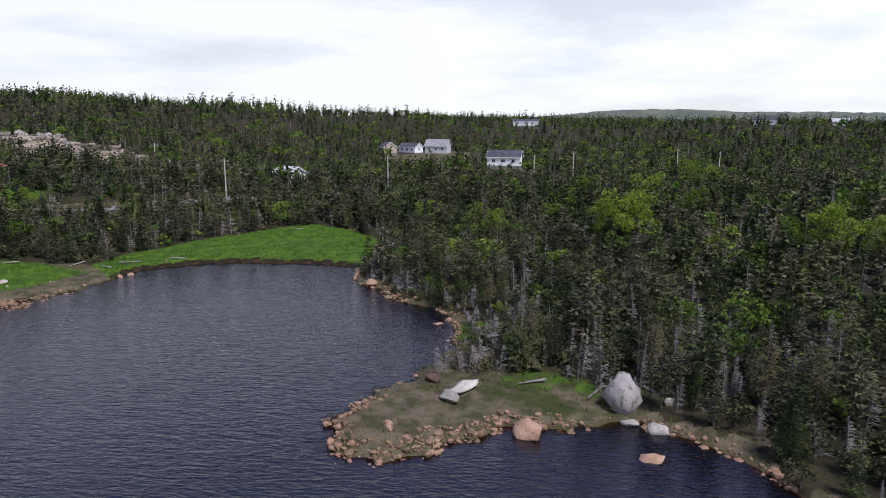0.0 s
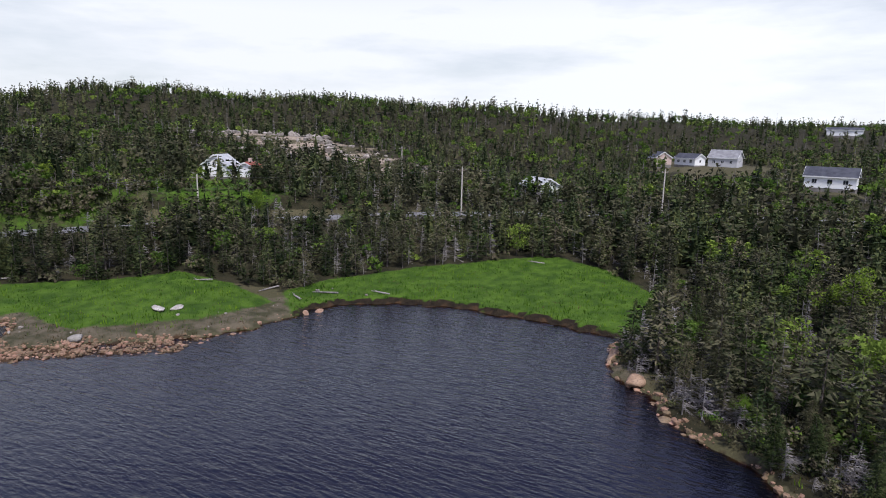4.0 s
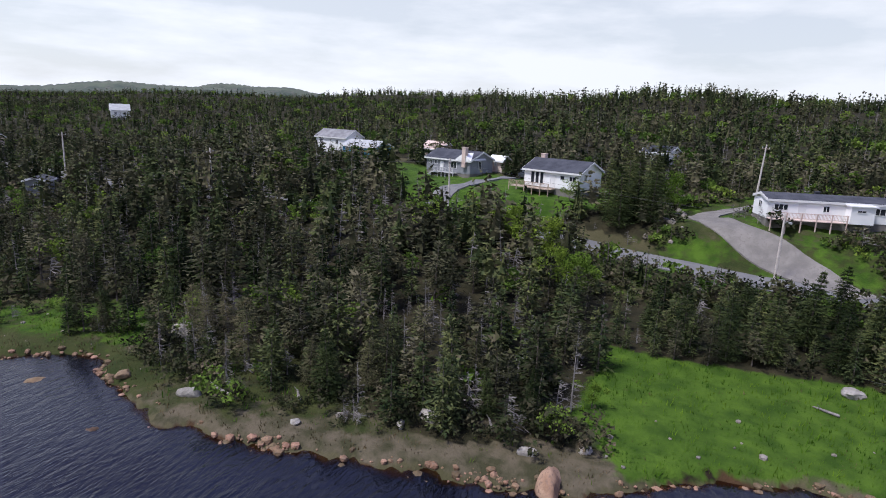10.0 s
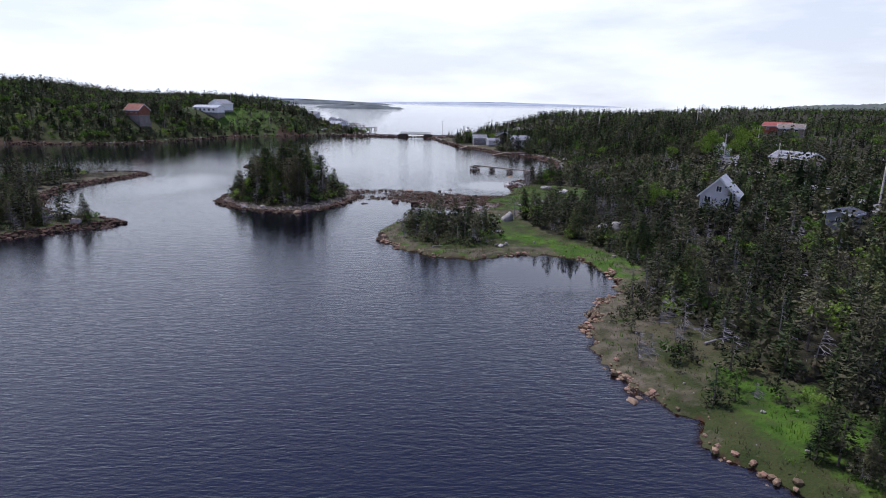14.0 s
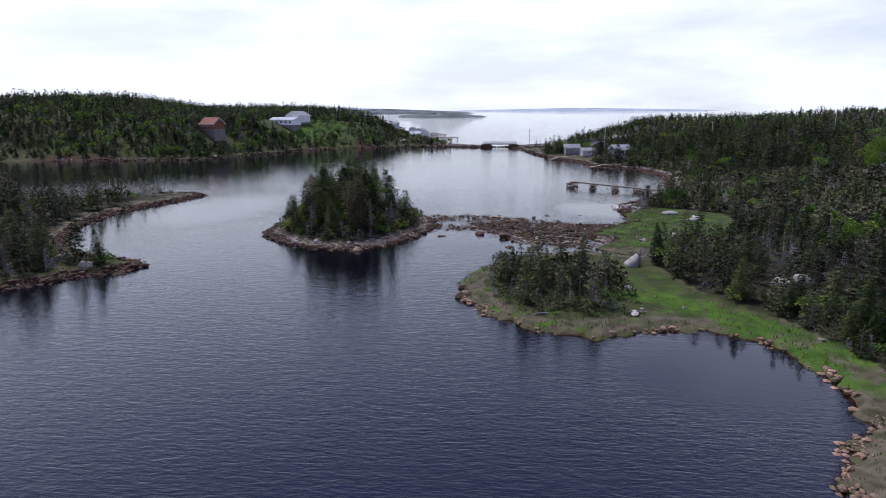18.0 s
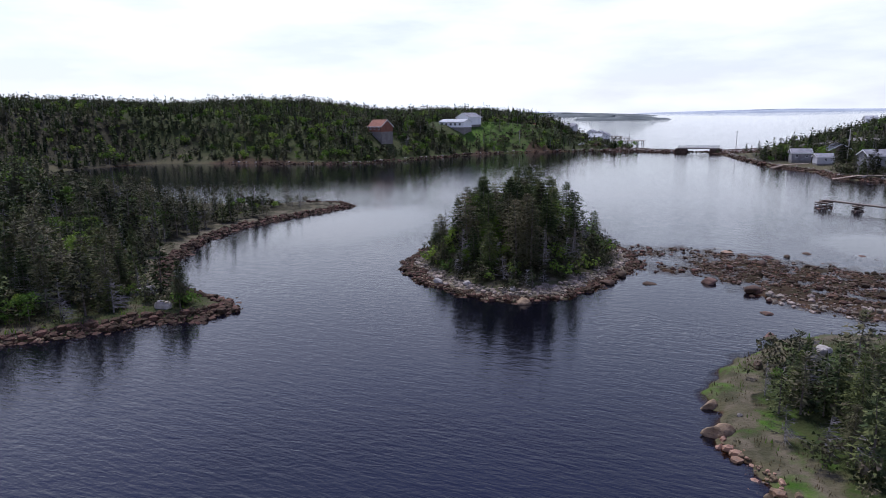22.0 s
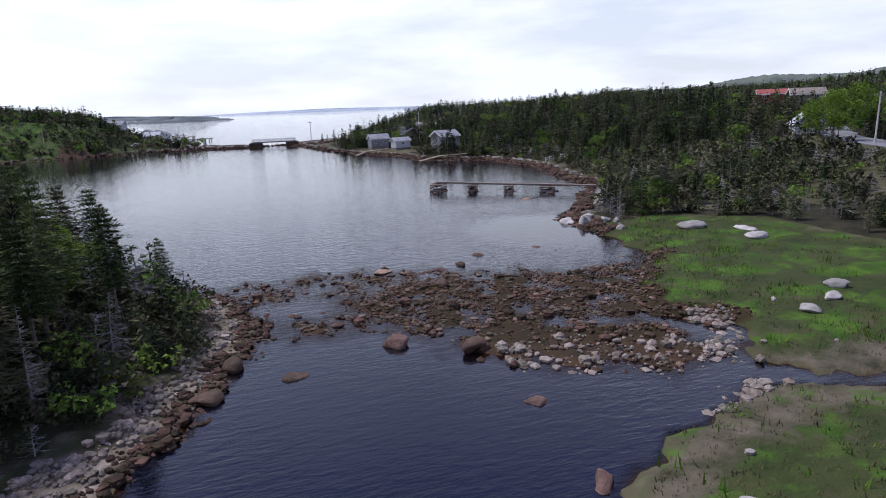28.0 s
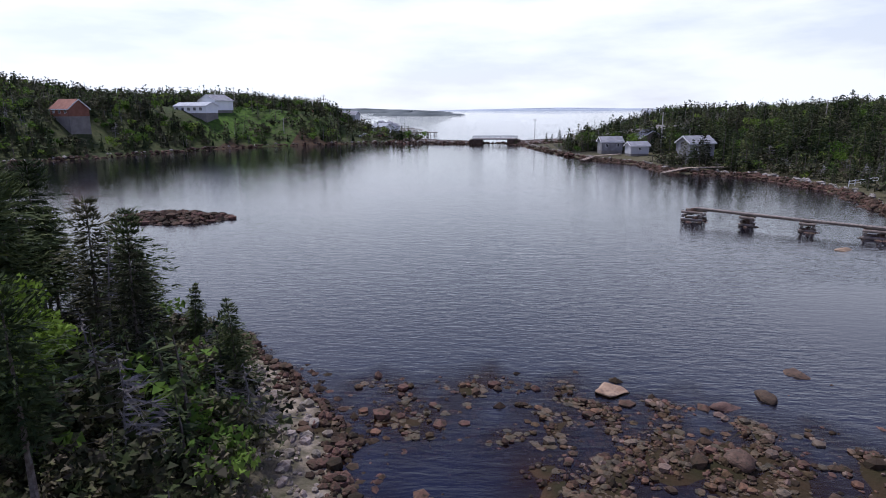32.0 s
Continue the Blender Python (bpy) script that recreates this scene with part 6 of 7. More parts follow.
B3 = house("blue_grey_bungalow", "blue-grey bungalow with brick chimney and front steps", "house", 109.2, -9.3, 9.3, T2, 11.0, 7.6, 2.6, 1.5, GREY_SIDING, SLATE,
      [("f", -4.4, 1.7, 0.8, 0.8, 1), ("f", -3.0, 1.7, 0.8, 0.8, 1), ("f", 1.2, 1.5, 2.1, 1.3, 2), ("r", -0.6, 1.6, 1.0, 1.5, 1), ("r", 1.9, 0.2, 0.6, 0.4, 0)], [("f", -1.5, 0.9, 2.0)], (4.2, -3.9, 0.85, 0.9, PINK), (-2.4, 2.4, 1.4, 0.0, LIGHT_SIDING))
solid("steps", [box(-3.2 - 0.28 * i, -2.45 - 0.28 * i + 0.28, -5.2, -4.0, -0.2 * i - 0.9, -0.2 * i - 0.05) for i in range(6)], LIGHT_SIDING, B3)
v, f = prism(5.2, 3.9, 2.6, 3.95)
gb = new("cross_gable", mesh_ngon("cross_gable", v, f, WHITE)); gb.parent = B3; gb.matrix_basis = pose(4.0, -1.6, 0, 0, 0, 90)
house("garden_shed", "small beige garden shed with a white roof", "shed", 113.5, -16.5, 9.4, T2, 3.2, 3.0, 2.3, 0.8, PINK, WHITE, [("f", 0, 1.5, 0.6, 0.6)])
house("blue_house", "bright blue bungalow with pale grey roof", "house", 121, 18, 9.8, T2 + 8, 9.5, 6.5, 2.4, 1.2, BLUE, PALE_ROOF, [("f", -3.4, 1.5, 0.9, 0.9), ("f", -1.2, 1.5, 0.9, 0.9), ("f", 1.0, 1.5, 0.9, 0.9), ("f", 3.2, 1.5, 1.2, 0.9)])
house("white_house", "white two-storey house with a grey roof", "house", 127, 29, 9.8, T2 + 8, 9.5, 6.5, 3.8, 1.6, WHITE, GREY_SHINGLE, [("f", -3, 2.6, 0.9, 1.0), ("f", 2, 2.6, 0.9, 1.0)])
house("pink_cottage", "low pinkish cottage half hidden by shrubs", "house", 131, 4, 9.8, T2, 6.0, 5.0, 2.3, 1.5, PINK, PINK, [("f", 0, 1.4, 1.0, 0.9)])
house("white_cabin", "small white cabin with dark roof behind a spruce", "house", 128, -47, 12.6, T2 - 5, 6.0, 5.0, 2.4, 1.1, WHITE, SLATE, [("f", -1.5, 1.4, 0.9, 0.9), ("f", 1.2, 1.4, 0.9, 0.9)])
# south side
house("white_cottage", "white cottage with dormer and reddish roof on a lawn", "house", 75, -136, 9.6, -70, 6.0, 6.2, 2.7, 2.2, WHITE, PALE_ROOF, [("l", 0, 2.9, 0.9, 1.0), ("f", -1.2, 1.4, 1.0, 1.0), ("f", 1.4, 1.4, 1.0, 1.0), ("l", 1.2, 1.3, 0.9, 1.0)])
house("cottage_wing", "white low wing with red shingle roof and porch windows", "house", 70.5, -140.5, 9.4, -70, 4.6, 5.0, 2.2, 1.2, WHITE, RED, [("f", -1.2, 1.3, 0.9, 1.0), ("f", 0.2, 1.3, 0.9, 1.0), ("f", 1.5, 1.3, 0.9, 1.0)], (), (0.5, 0, 0.7, 0.8, PINK))
house("grey_bungalow", "low house with pale roof among trees", "house", 10, -173, ground_at(10, -173) + 0.8, -35, 8, 6, 2.2, 1.6, WHITE, PALE_ROOF, [("f", -2, 1.4, 1, 0.9), ("f", 2, 1.4, 1, 0.9)])
for nm, lab, x, y, z, tn, L, W, wl_, rs, wm, rm in (
        ("white_house", "large white house with grey gables above the trees", -20, -287, 10.6, 170, 10, 8, 3.6, 2.6, LIGHT_SIDING, GREY_SHINGLE),
        ("house_wing", "white wing of a large house with grey roof", -8, -284, 11.0, 150, 9, 6, 2.6, 1.6, WHITE, SLATE),
        ("house_wing", "white low wing with pinkish gable above trees", 2, -280, 11.0, 120, 7, 6, 2.6, 2.0, PINK, SLATE),
        ("white_house", "white house with a dark slate roof among spruces", -50, -208, 10.0, 172, 10.5, 7, 2.8, 1.9, WHITE, SLATE),
        ("far_house", "distant white house with shallow blue roof", -64, -420, 24, 175, 16, 8, 3, 1.2, WHITE, SLATE),
        ("far_house", "distant white house on the wooded ridge", -222, -440, 25.5, 160, 14, 8, 3.4, 2.5, WHITE, SLATE),
        ("far_house", "small distant pale house on the ridge", -262, -425, 25.5, 160, 9, 6, 2.6, 1.8, WHITE, PALE_ROOF)):
    house(nm, lab, "house", x, y, z, tn, L, W, wl_, rs, wm, rm, [("f", -L * 0.3, wl_ * 0.55, 1.1, 1.1), ("f", 0, wl_ * 0.55, 1.1, 1.1), ("f", L * 0.3, wl_ * 0.55, 1.1, 1.1), ("r", 0, wl_ * 0.6, 1.0, 1.1)])
# north-east side
house("gable_house", "steep grey gabled house with a white metal roof", "house", 54.3, 67.5, 5.6, 57, 6.4, 5.6, 2.4, 2.8, LIGHT_SIDING, PALE_ROOF, [("l", 0.0, 3.4, 0.9, 1.0), ("l", -1.6, 1.6, 1.0, 1.0), ("l", 1.6, 1.6, 1.0, 1.0), ("f", 0, 1.6, 1.2, 1.0)], base=4.0)
house("tool_shed", "grey shed with dark flat roof among trees", "shed", 64.5, 51, 4.4, 35, 3.8, 3.2, 2.4, 0.5, GREY_SIDING, SLATE, [("l", 0, 1.5, 0.7, 0.7)], base=3.0)
house("pink_house", "pinkish bungalow with a tan roof on a rise", "house", 100, 122, 6.0, -60, 9.5, 7.5, 2.9, 1.3, PINK, GREY_SHINGLE, [("f", -2.5, 1.5, 1.1, 1.0), ("f", 2.5, 1.5, 1.1, 1.0), ("l", 0, 1.5, 1.1, 1.0), ("l", -2, 1.5, 0.6, 1.2)])
house("barn", "dark red barn with a red-brown roof", "barn", 153, 224, ground_at(153, 224) + 1.2, -40, 10, 8, 3.0, 1.3, RED, RED, [("f", -3, 2, 1, 1), ("f", 3, 2, 1, 1)])
house("brown_house", "dark brown house with a broad shingle roof", "house", 150, 209, ground_at(150, 209) + 0.8, -35, 9, 7, 2.4, 1.6, OLD_WOOD, OLD_WOOD, [("f", -2, 1.5, 1.2, 1), ("f", 2, 1.5, 1.2, 1)])
house("white_shed", "white shed with a long slanting metal roof", "shed", 99, 161, ground_at(99, 161) + 0.4, 55, 6, 5, 2.2, 2.0, WHITE, PALE_ROOF, [("f", 0, 1.2, 0.8, 0.8)])
house("far_house", "distant white house amid dark spruces", "house", 215, 200, ground_at(215, 200) + 0.6, -40, 8, 8, 3.6, 2.6, WHITE, PALE_ROOF, [("f", -2, 2, 1, 1.2), ("f", 2, 2, 1, 1.2), ("l", 0, 2, 1, 1.2)])
# boat sheds by the bridge
house("boathouse", "small grey boathouse with white front and pale roof", "boathouse", 48.0, 244.5, 2.0, 18, 7.0, 5.6, 3.2, 1.5, GREY_SHINGLE, GREY_SHINGLE, [("f", -1.9, 1.5, 1.2, 2.0, 1), ("f", -0.4, 1.5, 1.2, 2.0, 1), ("r", -0.8, 2.0, 0.8, 1.0), ("r", 0.9, 2.0, 0.8, 1.0), ("f", 1.8, 1.8, 1.0, 1.0)], [("r", 0, 0.9, 2.0)])
house("fish_shed", "weathered grey shingled shed by the water", "shed", 31.5, 267, 1.8, 5, 6.0, 4.4, 2.6, 1.2, GREY_SHINGLE, GREY_SHINGLE, [("f", -1.5, 1.4, 0.8, 0.9), ("f", 1.6, 1.4, 0.8, 0.9)])
house("fish_shed", "small grey shed with a reddish roof at the shore", "shed", 37.0, 258, 1.5, 12, 5.2, 3.8, 2.2, 0.9, LIGHT_SIDING, GREY_SHINGLE, [("f", 0, 1.3, 0.8, 0.8)])
house("brown_cottage", "brown cottage with white-edged gable roof", "house", 43, 270, 3.4, 100, 6.0, 6.6, 2.8, 1.9, OLD_WOOD, SLATE, [("l", 0, 1.6, 1.2, 1.0), ("l", -2, 1.6, 0.8, 1.0)])
house("low_shed", "low pale shed among bushes", "shed", 78, 236, 3.4, 10, 7, 4, 2.2, 0.8, WOOD, WOOD, [("f", 0, 1.2, 1.2, 0.8)])
# west hill
house("orange_house", "rust-orange house with a broad steep roof", "house", -134, 274.5, 12.0, -25, 9.5, 6.5, 2.4, 2.7, ORANGE, ORANGE, [("f", -3, 1.4, 1.1, 1.0), ("f", 0, 1.4, 1.1, 1.0), ("f", 3, 1.4, 1.1, 1.0)])
house("white_house", "long white house with a grey roof on the hill", "house", -115.5, 322, 12.6, -18, 15.5, 6.5, 2.7, 1.2, WHITE, PALE_ROOF, [("f", x, 1.5, 1.3, 1.2) for x in (-6.2, -3.4, -0.5, 2.4, 5.3)], base=2.4)
house("hilltop_house", "white two-storey house with a hipped grey roof", "house", -112.5, 334, 13.6, 65, 9, 9.5, 3.8, 2.2, WHITE, GREY_SHINGLE, [("l", -2.5, 2.4, 1.2, 1.4), ("l", 0, 2.4, 1.2, 1.4), ("l", 2.5, 2.4, 1.2, 1.4)], base=3.0)
house("grey_house", "long grey house beyond the hill", "house", -74, 392, 8.5, -10, 16, 7, 2.6, 1.6, LIGHT_SIDING, GREY_SHINGLE, [("f", -4, 1.5, 1.3, 1), ("f", 0, 1.5, 1.3, 1), ("f", 4, 1.5, 1.3, 1)])
house("red_shed", "bright red shed on the hill", "shed", -86, 386, 9.5, -10, 6, 5, 2.6, 1.5, RED, RED, [("f", 0, 1.4, 1, 1)])
house("white_cottage", "small white cottage near the bridge", "house", -52, 376, 4.2, -20, 7, 5, 2.5, 1.7, WHITE, PALE_ROOF, [("f", -1.5, 1.4, 0.9, 0.9), ("f", 1.5, 1.4, 0.9, 0.9)])
for x, y, z, L in ((-62, 470, 2.0, 7), (-55, 440, 1.8, 6), (-72, 500, 2.0, 7)):
    house("wharf_shed", "white fishing shed on the far wharf", "shed", x, y, z, 80, L, 5, 2.6, 1.6, WHITE, GREY_SHINGLE, [("f", 0, 1.4, 1, 1)])
house("headland_house", "distant white house on the wooded headland", "house", 118, 560, 9, 10, 8, 6, 3, 2, WHITE, PALE_ROOF, [("f", -2, 1.6, 1, 1), ("f", 2, 1.6, 1, 1)])


# ---- vehicles ----
def car(label, x, y, turn, paint, kind_="car", boat=False):
    root = tagged(new(kind_), label, kind_)
    root.matrix_basis = pose(x, y, ground_at(x, y) + 0.22, 0, 0, turn)
    prof = [(-2.2, 0.35), (-2.15, 0.85), (-1.2, 0.98), (-0.7, 1.42), (0.9, 1.45), (1.55, 1.0), (2.15, 0.92), (2.2, 0.35)]
    n = len(prof)
    v = np.array([(px_, s * (0.85 if z_ < 1.1 else 0.68), z_) for s in (-1, 1) for px_, z_ in prof])
    f = [tuple(range(n)), tuple(range(2 * n - 1, n - 1, -1))] + [(i, (i + 1) % n, (i + 1) % n + n, i + n) for i in range(n)]
    b = new("body", mesh_ngon("body", v, f, paint)); b.parent = root
    solid("glasshouse", [box(-0.85, 1.1, -0.80, 0.80, 1.02, 1.33)], GLASS, b)
    for wx_ in (-1.35, 1.35):
        for wy_ in (-0.8, 0.8):
            a = np.arange(12) / 12 * 2 * np.pi
            w = np.array([(wx_ + 0.32 * math.cos(q), wy_ + dy, 0.32 + 0.32 * math.sin(q)) for dy in (-0.1, 0.1) for q in a])
            fw = [tuple(range(12)), tuple(range(23, 11, -1))] + [(i, (i + 1) % 12, (i + 1) % 12 + 12, i + 12) for i in range(12)]
            t = new("wheel", mesh_ngon("wheel", w, fw, TYRE)); t.parent = root
    return root


car("red car parked beside the long home", 93.5, -81.5, 20, CAR_RED)
car("dark red van parked behind the garage drive", 97.5, -84, 60, CAR_RED, "van")
car("white pickup parked at the drive end", 89, -78.5, 100, CAR_WHITE, "pickup")
car("blue-grey car parked between two bungalows", 112.5, -21.5, 60, CAR_BLUE)
car("pale car parked between two bungalows", 114.5, -24.5, 60, CAR_WHITE)
car("dark car parked near the bungalow deck", 104.5, -24.5, 40, CAR_DARK)
car("white car parked by the far shore", -56, 352, 10, CAR_WHITE)
car("dark pickup parked by the far shore", -48, 352, 10, CAR_RED, "pickup")


# ---- poles and lines ----
def rod(p, q, r0, r1=None, sides=8):
    p, q = np.array(p, float), np.array(q, float)
    r1 = r0 if r1 is None else r1
    d = (q - p) / np.linalg.norm(q - p)
    a = np.cross(d, (0, 0, 1.0) if abs(d[2]) < 0.9 else (1.0, 0, 0)); a /= np.linalg.norm(a)
    b = np.cross(d, a)
    k = np.arange(sides) / sides * 2 * np.pi
    ring = np.outer(np.cos(k), a) + np.outer(np.sin(k), b)
    v = np.concatenate([p + ring * r0, q + ring * r1, [p], [q]])
    f = []
    for i in range(sides):
        j = (i + 1) % sides
        f += [(i, j, j + sides, i + sides), (i, 2 * sides, j, j), (i + sides, j + sides, 2 * sides + 1, 2 * sides + 1)]
    return v, f


def rods(name, items, mat, parent, label=""):
    V, F, o = [], [], 0
    for it in items:
        v, f = rod(*it)
        V.append(v); F += [tuple(i + o for i in q) for q in f]; o += len(v)
    ob = new(name, mesh_ngon(name, np.concatenate(V), F, mat))
    ob.parent = parent
    return tagged(ob, label)


def utility_pole(x, y, h=8.5, turn=0.0, lamp=False, lean=0.0, label=""):
    root = tagged(new("street_lamp" if lamp else "utility_pole"), label or ("grey wooden pole with a street lamp arm" if lamp else "grey weathered wooden utility pole with crossarm"), "street lamp" if lamp else "utility pole", "poles along the road")
    root.matrix_basis = pose(x, y, ground_at(x, y), lean, 0, turn)
    rods("pole", [((0, 0, -0.8), (0, 0, h), 0.16, 0.11)], POLE, root)
    if lamp:
        rods("lamp_arm", [((0, 0, h - 1.0), (-1.2, 0, h - 0.55), 0.04), ((-1.2, 0, h - 0.55), (-2.3, 0, h - 0.5), 0.035)], STEEL, root)
        solid("lamp_head", [box(-2.9, -2.2, -0.12, 0.12, h - 0.58, h - 0.42)], STEEL, root)
    else:
        solid("crossarm", [box(-0.9, 0.9, -0.06, 0.06, h - 0.7, h - 0.56)], OLD_WOOD, root)
        for q in (-0.8, 0.8):
            rods("insulator", [((q, 0, h - 0.56), (q, 0, h - 0.36), 0.05)], STEEL, root)
    return root


POLES_A = [(118, 174, 8.5), (89, 138, 8.5), (80, 96, 8.5), (81, 66, 8.5), (71, 20, 8.5), (80, -18, 8.5), (68, -62.5, 7.6), (49, -108, 8.5), (13, -139, 9.5), (-19, -167, 9.0), (-58, -179, 8.5), (-110, -186, 8.5)]
for i, (x, y, h) in enumerate(POLES_A):
    utility_pole(x, y, h, 60 if y < -80 else 5, lamp=(y == -62.5))
for x, y, h, ln in ((97, -62.5, 8.4, 3), (52, -178, 8.0, 0), (44.5, 262, 11, 0), (-84, 330, 8, 0), (-78, 372, 8, 0), (-112, 352, 9, 0), (88, 262, 9, 0), (130, 250, 9, 0), (-70, -190, 9, 0), (-104, -205, 9, 4), (16, 338, 9, 0)):
    utility_pole(x, y, h, 30, lean=ln, label="pale wooden utility pole standing among trees")


def line_curve(name, a, b, sag):
    cu = bpy.data.curves.new(name, "CURVE"); cu.dimensions = "3D"; cu.bevel_depth = 0.012; cu.bevel_resolution = 0
    sp = cu.splines.new("POLY"); sp.points.add(12)
    for i in range(13):
        t = i / 12
        p = Vector(a).lerp(Vector(b), t)
        sp.points[i].co = (p.x, p.y, p.z - sag * 4 * t * (1 - t), 1)
    cu.materials.append(CABLE)
    return tagged(new(name, cu), "thin dark power line strung between poles", "power line", "power lines")


for (x0, y0, h0), (x1, y1, h1) in zip(POLES_A[:-1], POLES_A[1:]):
    line_curve("power_line", (x0, y0, ground_at(x0, y0) + h0 - 0.4), (x1, y1, ground_at(x1, y1) + h1 - 0.4), 0.7)


# ---- old pier, landings, bridge ----
def crib(x, y, w, h, turn, label):
    """A log crib filled with stones, the foot of the old pier."""
    root = tagged(new("pier_crib"), label, "pier crib", "cribs of the old pier")
    root.matrix_basis = pose(x, y, -0.4, 0, 0, turn)
    r = np.random.RandomState(int(x * 10))
    for k in range(4):
        z = 0.15 + k * (h / 4)
        for s in (-1, 1):
            a, b = ((-w / 2 - 0.25, s * w / 2, z), (w / 2 + 0.25, s * w / 2, z)) if k % 2 else ((s * w / 2, -w / 2 - 0.25, z), (s * w / 2, w / 2 + 0.25, z))
            rods("log", [(a, b, 0.16 + r.uniform(-0.02, 0.03))], OLD_WOOD, root)
    for i in range(22):
        v, f = stone_arrays(500 + i % 5, 0.7)
        q = r.uniform(0.2, 0.5)
        out_ = r.uniform(0, 1) < 0.6
        c = r.normal(0, 1, 2); c = c / np.linalg.norm(c) * (w * r.uniform(0.55, 0.95) if out_ else w * r.uniform(0, 0.4))
        part("stone", mesh_from("stone", v * q + (c[0], c[1], 0.3 if out_ else h * r.uniform(0.4, 1.0)), f, DARK_STONE), root)
    return root


CRIBS = [(20.6, 161.6, 2.0, 1.85), (25.6, 158.2, 1.1, 1.7), (30.8, 154.9, 1.1, 1.55), (36.1, 151.4, 1.9, 1.45)]
PT = bearing(20.6, 161.6, 36.1, 151.4)
for x, y, w, h in CRIBS:
    crib(x, y, w, h, PT, "old log crib filled with dark weedy stones")
walkway = tagged(new("pier_walkway"), "sagging grey plank walkway on log stringers", "pier")
pts = [(x, y, h - 0.35) for x, y, w, h in CRIBS] + [(41.5, 145.4, 1.2)]
dx, dy = math.sin(radians(PT)), -math.cos(radians(PT))
for (x0, y0, z0), (x1, y1, z1) in zip(pts[:-1], pts[1:]):
    for s in (-0.35, 0.35):
        rods("stringer", [((x0 + dx * s, y0 + dy * s, z0), (x1 + dx * s, y1 + dy * s, z1), 0.11)], OLD_WOOD, walkway)
    n = int(math.hypot(x1 - x0, y1 - y0) / 0.42)
    for i in range(n):
        t = (i + 0.5) / n
        pl = solid("plank", [box(-0.17, 0.17, -0.5, 0.5, 0.1, 0.15)], OLD_WOOD, walkway)
        pl.matrix_basis = pose(x0 + (x1 - x0) * t, y0 + (y1 - y0) * t, z0 + (z1 - z0) * t + 0.01, 0, 0, PT)


def landing(name, label, pts_, width):
    root = tagged(new(name), label, "landing stage")
    for (x0, y0, z0), (x1, y1, z1) in zip(pts_[:-1], pts_[1:]):
        a = bearing(x0, y0, x1, y1)
        n = max(4, int(math.hypot(x1 - x0, y1 - y0) / 0.5))
        sx_, sy_ = -math.sin(radians(a)) * width * 0.4, math.cos(radians(a)) * width * 0.4
        for s in (-1, 1):
            rods("beam", [((x0 + s * sx_, y0 + s * sy_, z0 - 0.06), (x1 + s * sx_, y1 + s * sy_, z1 - 0.06), 0.07)], OLD_WOOD, root)
        for i in range(n):
            t = (i + 0.5) / n
            pl = solid("plank", [box(-0.22, 0.22, -width / 2, width / 2, 0.01, 0.06)], WOOD, root)
            pl.matrix_basis = pose(x0 + (x1 - x0) * t, y0 + (y1 - y0) * t, z0 + (z1 - z0) * t, 0, 0, a)
        rods("post", [((x0, y0, -2.2), (x0, y0, z0 - 0.1), 0.1)], OLD_WOOD, root)
    return root


landing("landing_stage", "pale plank gangway sloping down to a float", [(32.5, 217.3, 0.3), (38.5, 219.8, 1.1), (52.0, 220.5, 1.3)], 1.3)
landing("landing_stage", "pale plank gangway running from the fish sheds", [(20.9, 249.4, 0.3), (25.0, 255.0, 1.0), (33.0, 259.5, 1.2)], 1.2)
fence = tagged(new("garden_fence"), "small white rail fence on the bank", "fence")
for i in range(6):
    x = 55.5 + i * 1.3
    zf = ground_at(x, 191 + i * 0.6)
    rods("post", [((x, 191 + i * 0.6, zf - 0.3), (x, 191 + i * 0.6, zf + 1.1), 0.06)], TRIM, fence)
for zr in (0.5, 0.95):
    rods("rail", [((55.5, 191, ground_at(55.5, 191) + zr), (62, 194, ground_at(62, 194) + zr), 0.05)], TRIM, fence)
kayak = tagged(new("upturned_boat", mesh_from("upturned_boat", *stone_arrays(900, 0.5, 3), CAR_WHITE, smooth_faces=True)), "pale upturned boat lying on the shore", "boat")
kayak.matrix_basis = pose(57.2, 229.1, ground_at(57.2, 229.1) + 0.2, 0, 0, 15); kayak.scale = (2.0, 0.5, 0.6)

# causeway bridge: abutments, deck, railings
bridge = tagged(new("road_bridge"), "low concrete road bridge with railings over the narrows", "bridge")
bridge.matrix_basis = pose(0, 333, -0.5, 0, 0, -3)
solid("deck", [box(-9, 9, -3.2, 3.2, 2.3, 2.7)], GRAVEL, bridge, "grey concrete deck slab")
for s in (-1, 1):
    solid("abutment", [box(s * 7.4 - 2.6, s * 7.4 + 2.6, -3.6, 3.6, -2, 2.3)], DARK_STONE, bridge, "dark stone-built abutment")
    for zr in (3.15, 3.55):
        solid("rail", [box(-9, 9, s * 3.0 - 0.05, s * 3.0 + 0.05, zr, zr + 0.12)], STEEL, bridge)
    for i in range(9):
        q = -8.6 + i * 2.15
        solid("railing_post", [box(q - 0.07, q + 0.07, s * 3.0 - 0.07, s * 3.0 + 0.07, 2.75, 3.6)], STEEL, bridge)
ribbon("causeway_road", [(80, 300), (50, 312), (22, 330), (12, 332), (8, 332.6)], 5.5, GRAVEL, 0.35, "gravel causeway road leading to the bridge")
ribbon("west_road", [(-8, 333.4), (-14, 334.5), (-30, 342), (-45, 360), (-52, 390), (-60, 430), (-72, 480)], 5.5, GRAVEL, 0.25, "pale road climbing along the far shore")
strewn("causeway_stones", 9000, ((-42, 26, 318, 352), lambda x, y, d: (d > -1.5) * 0.5), [RUBBLE_DARK], "dark armour stones of the causeway", 90, 0.3, 0.9)
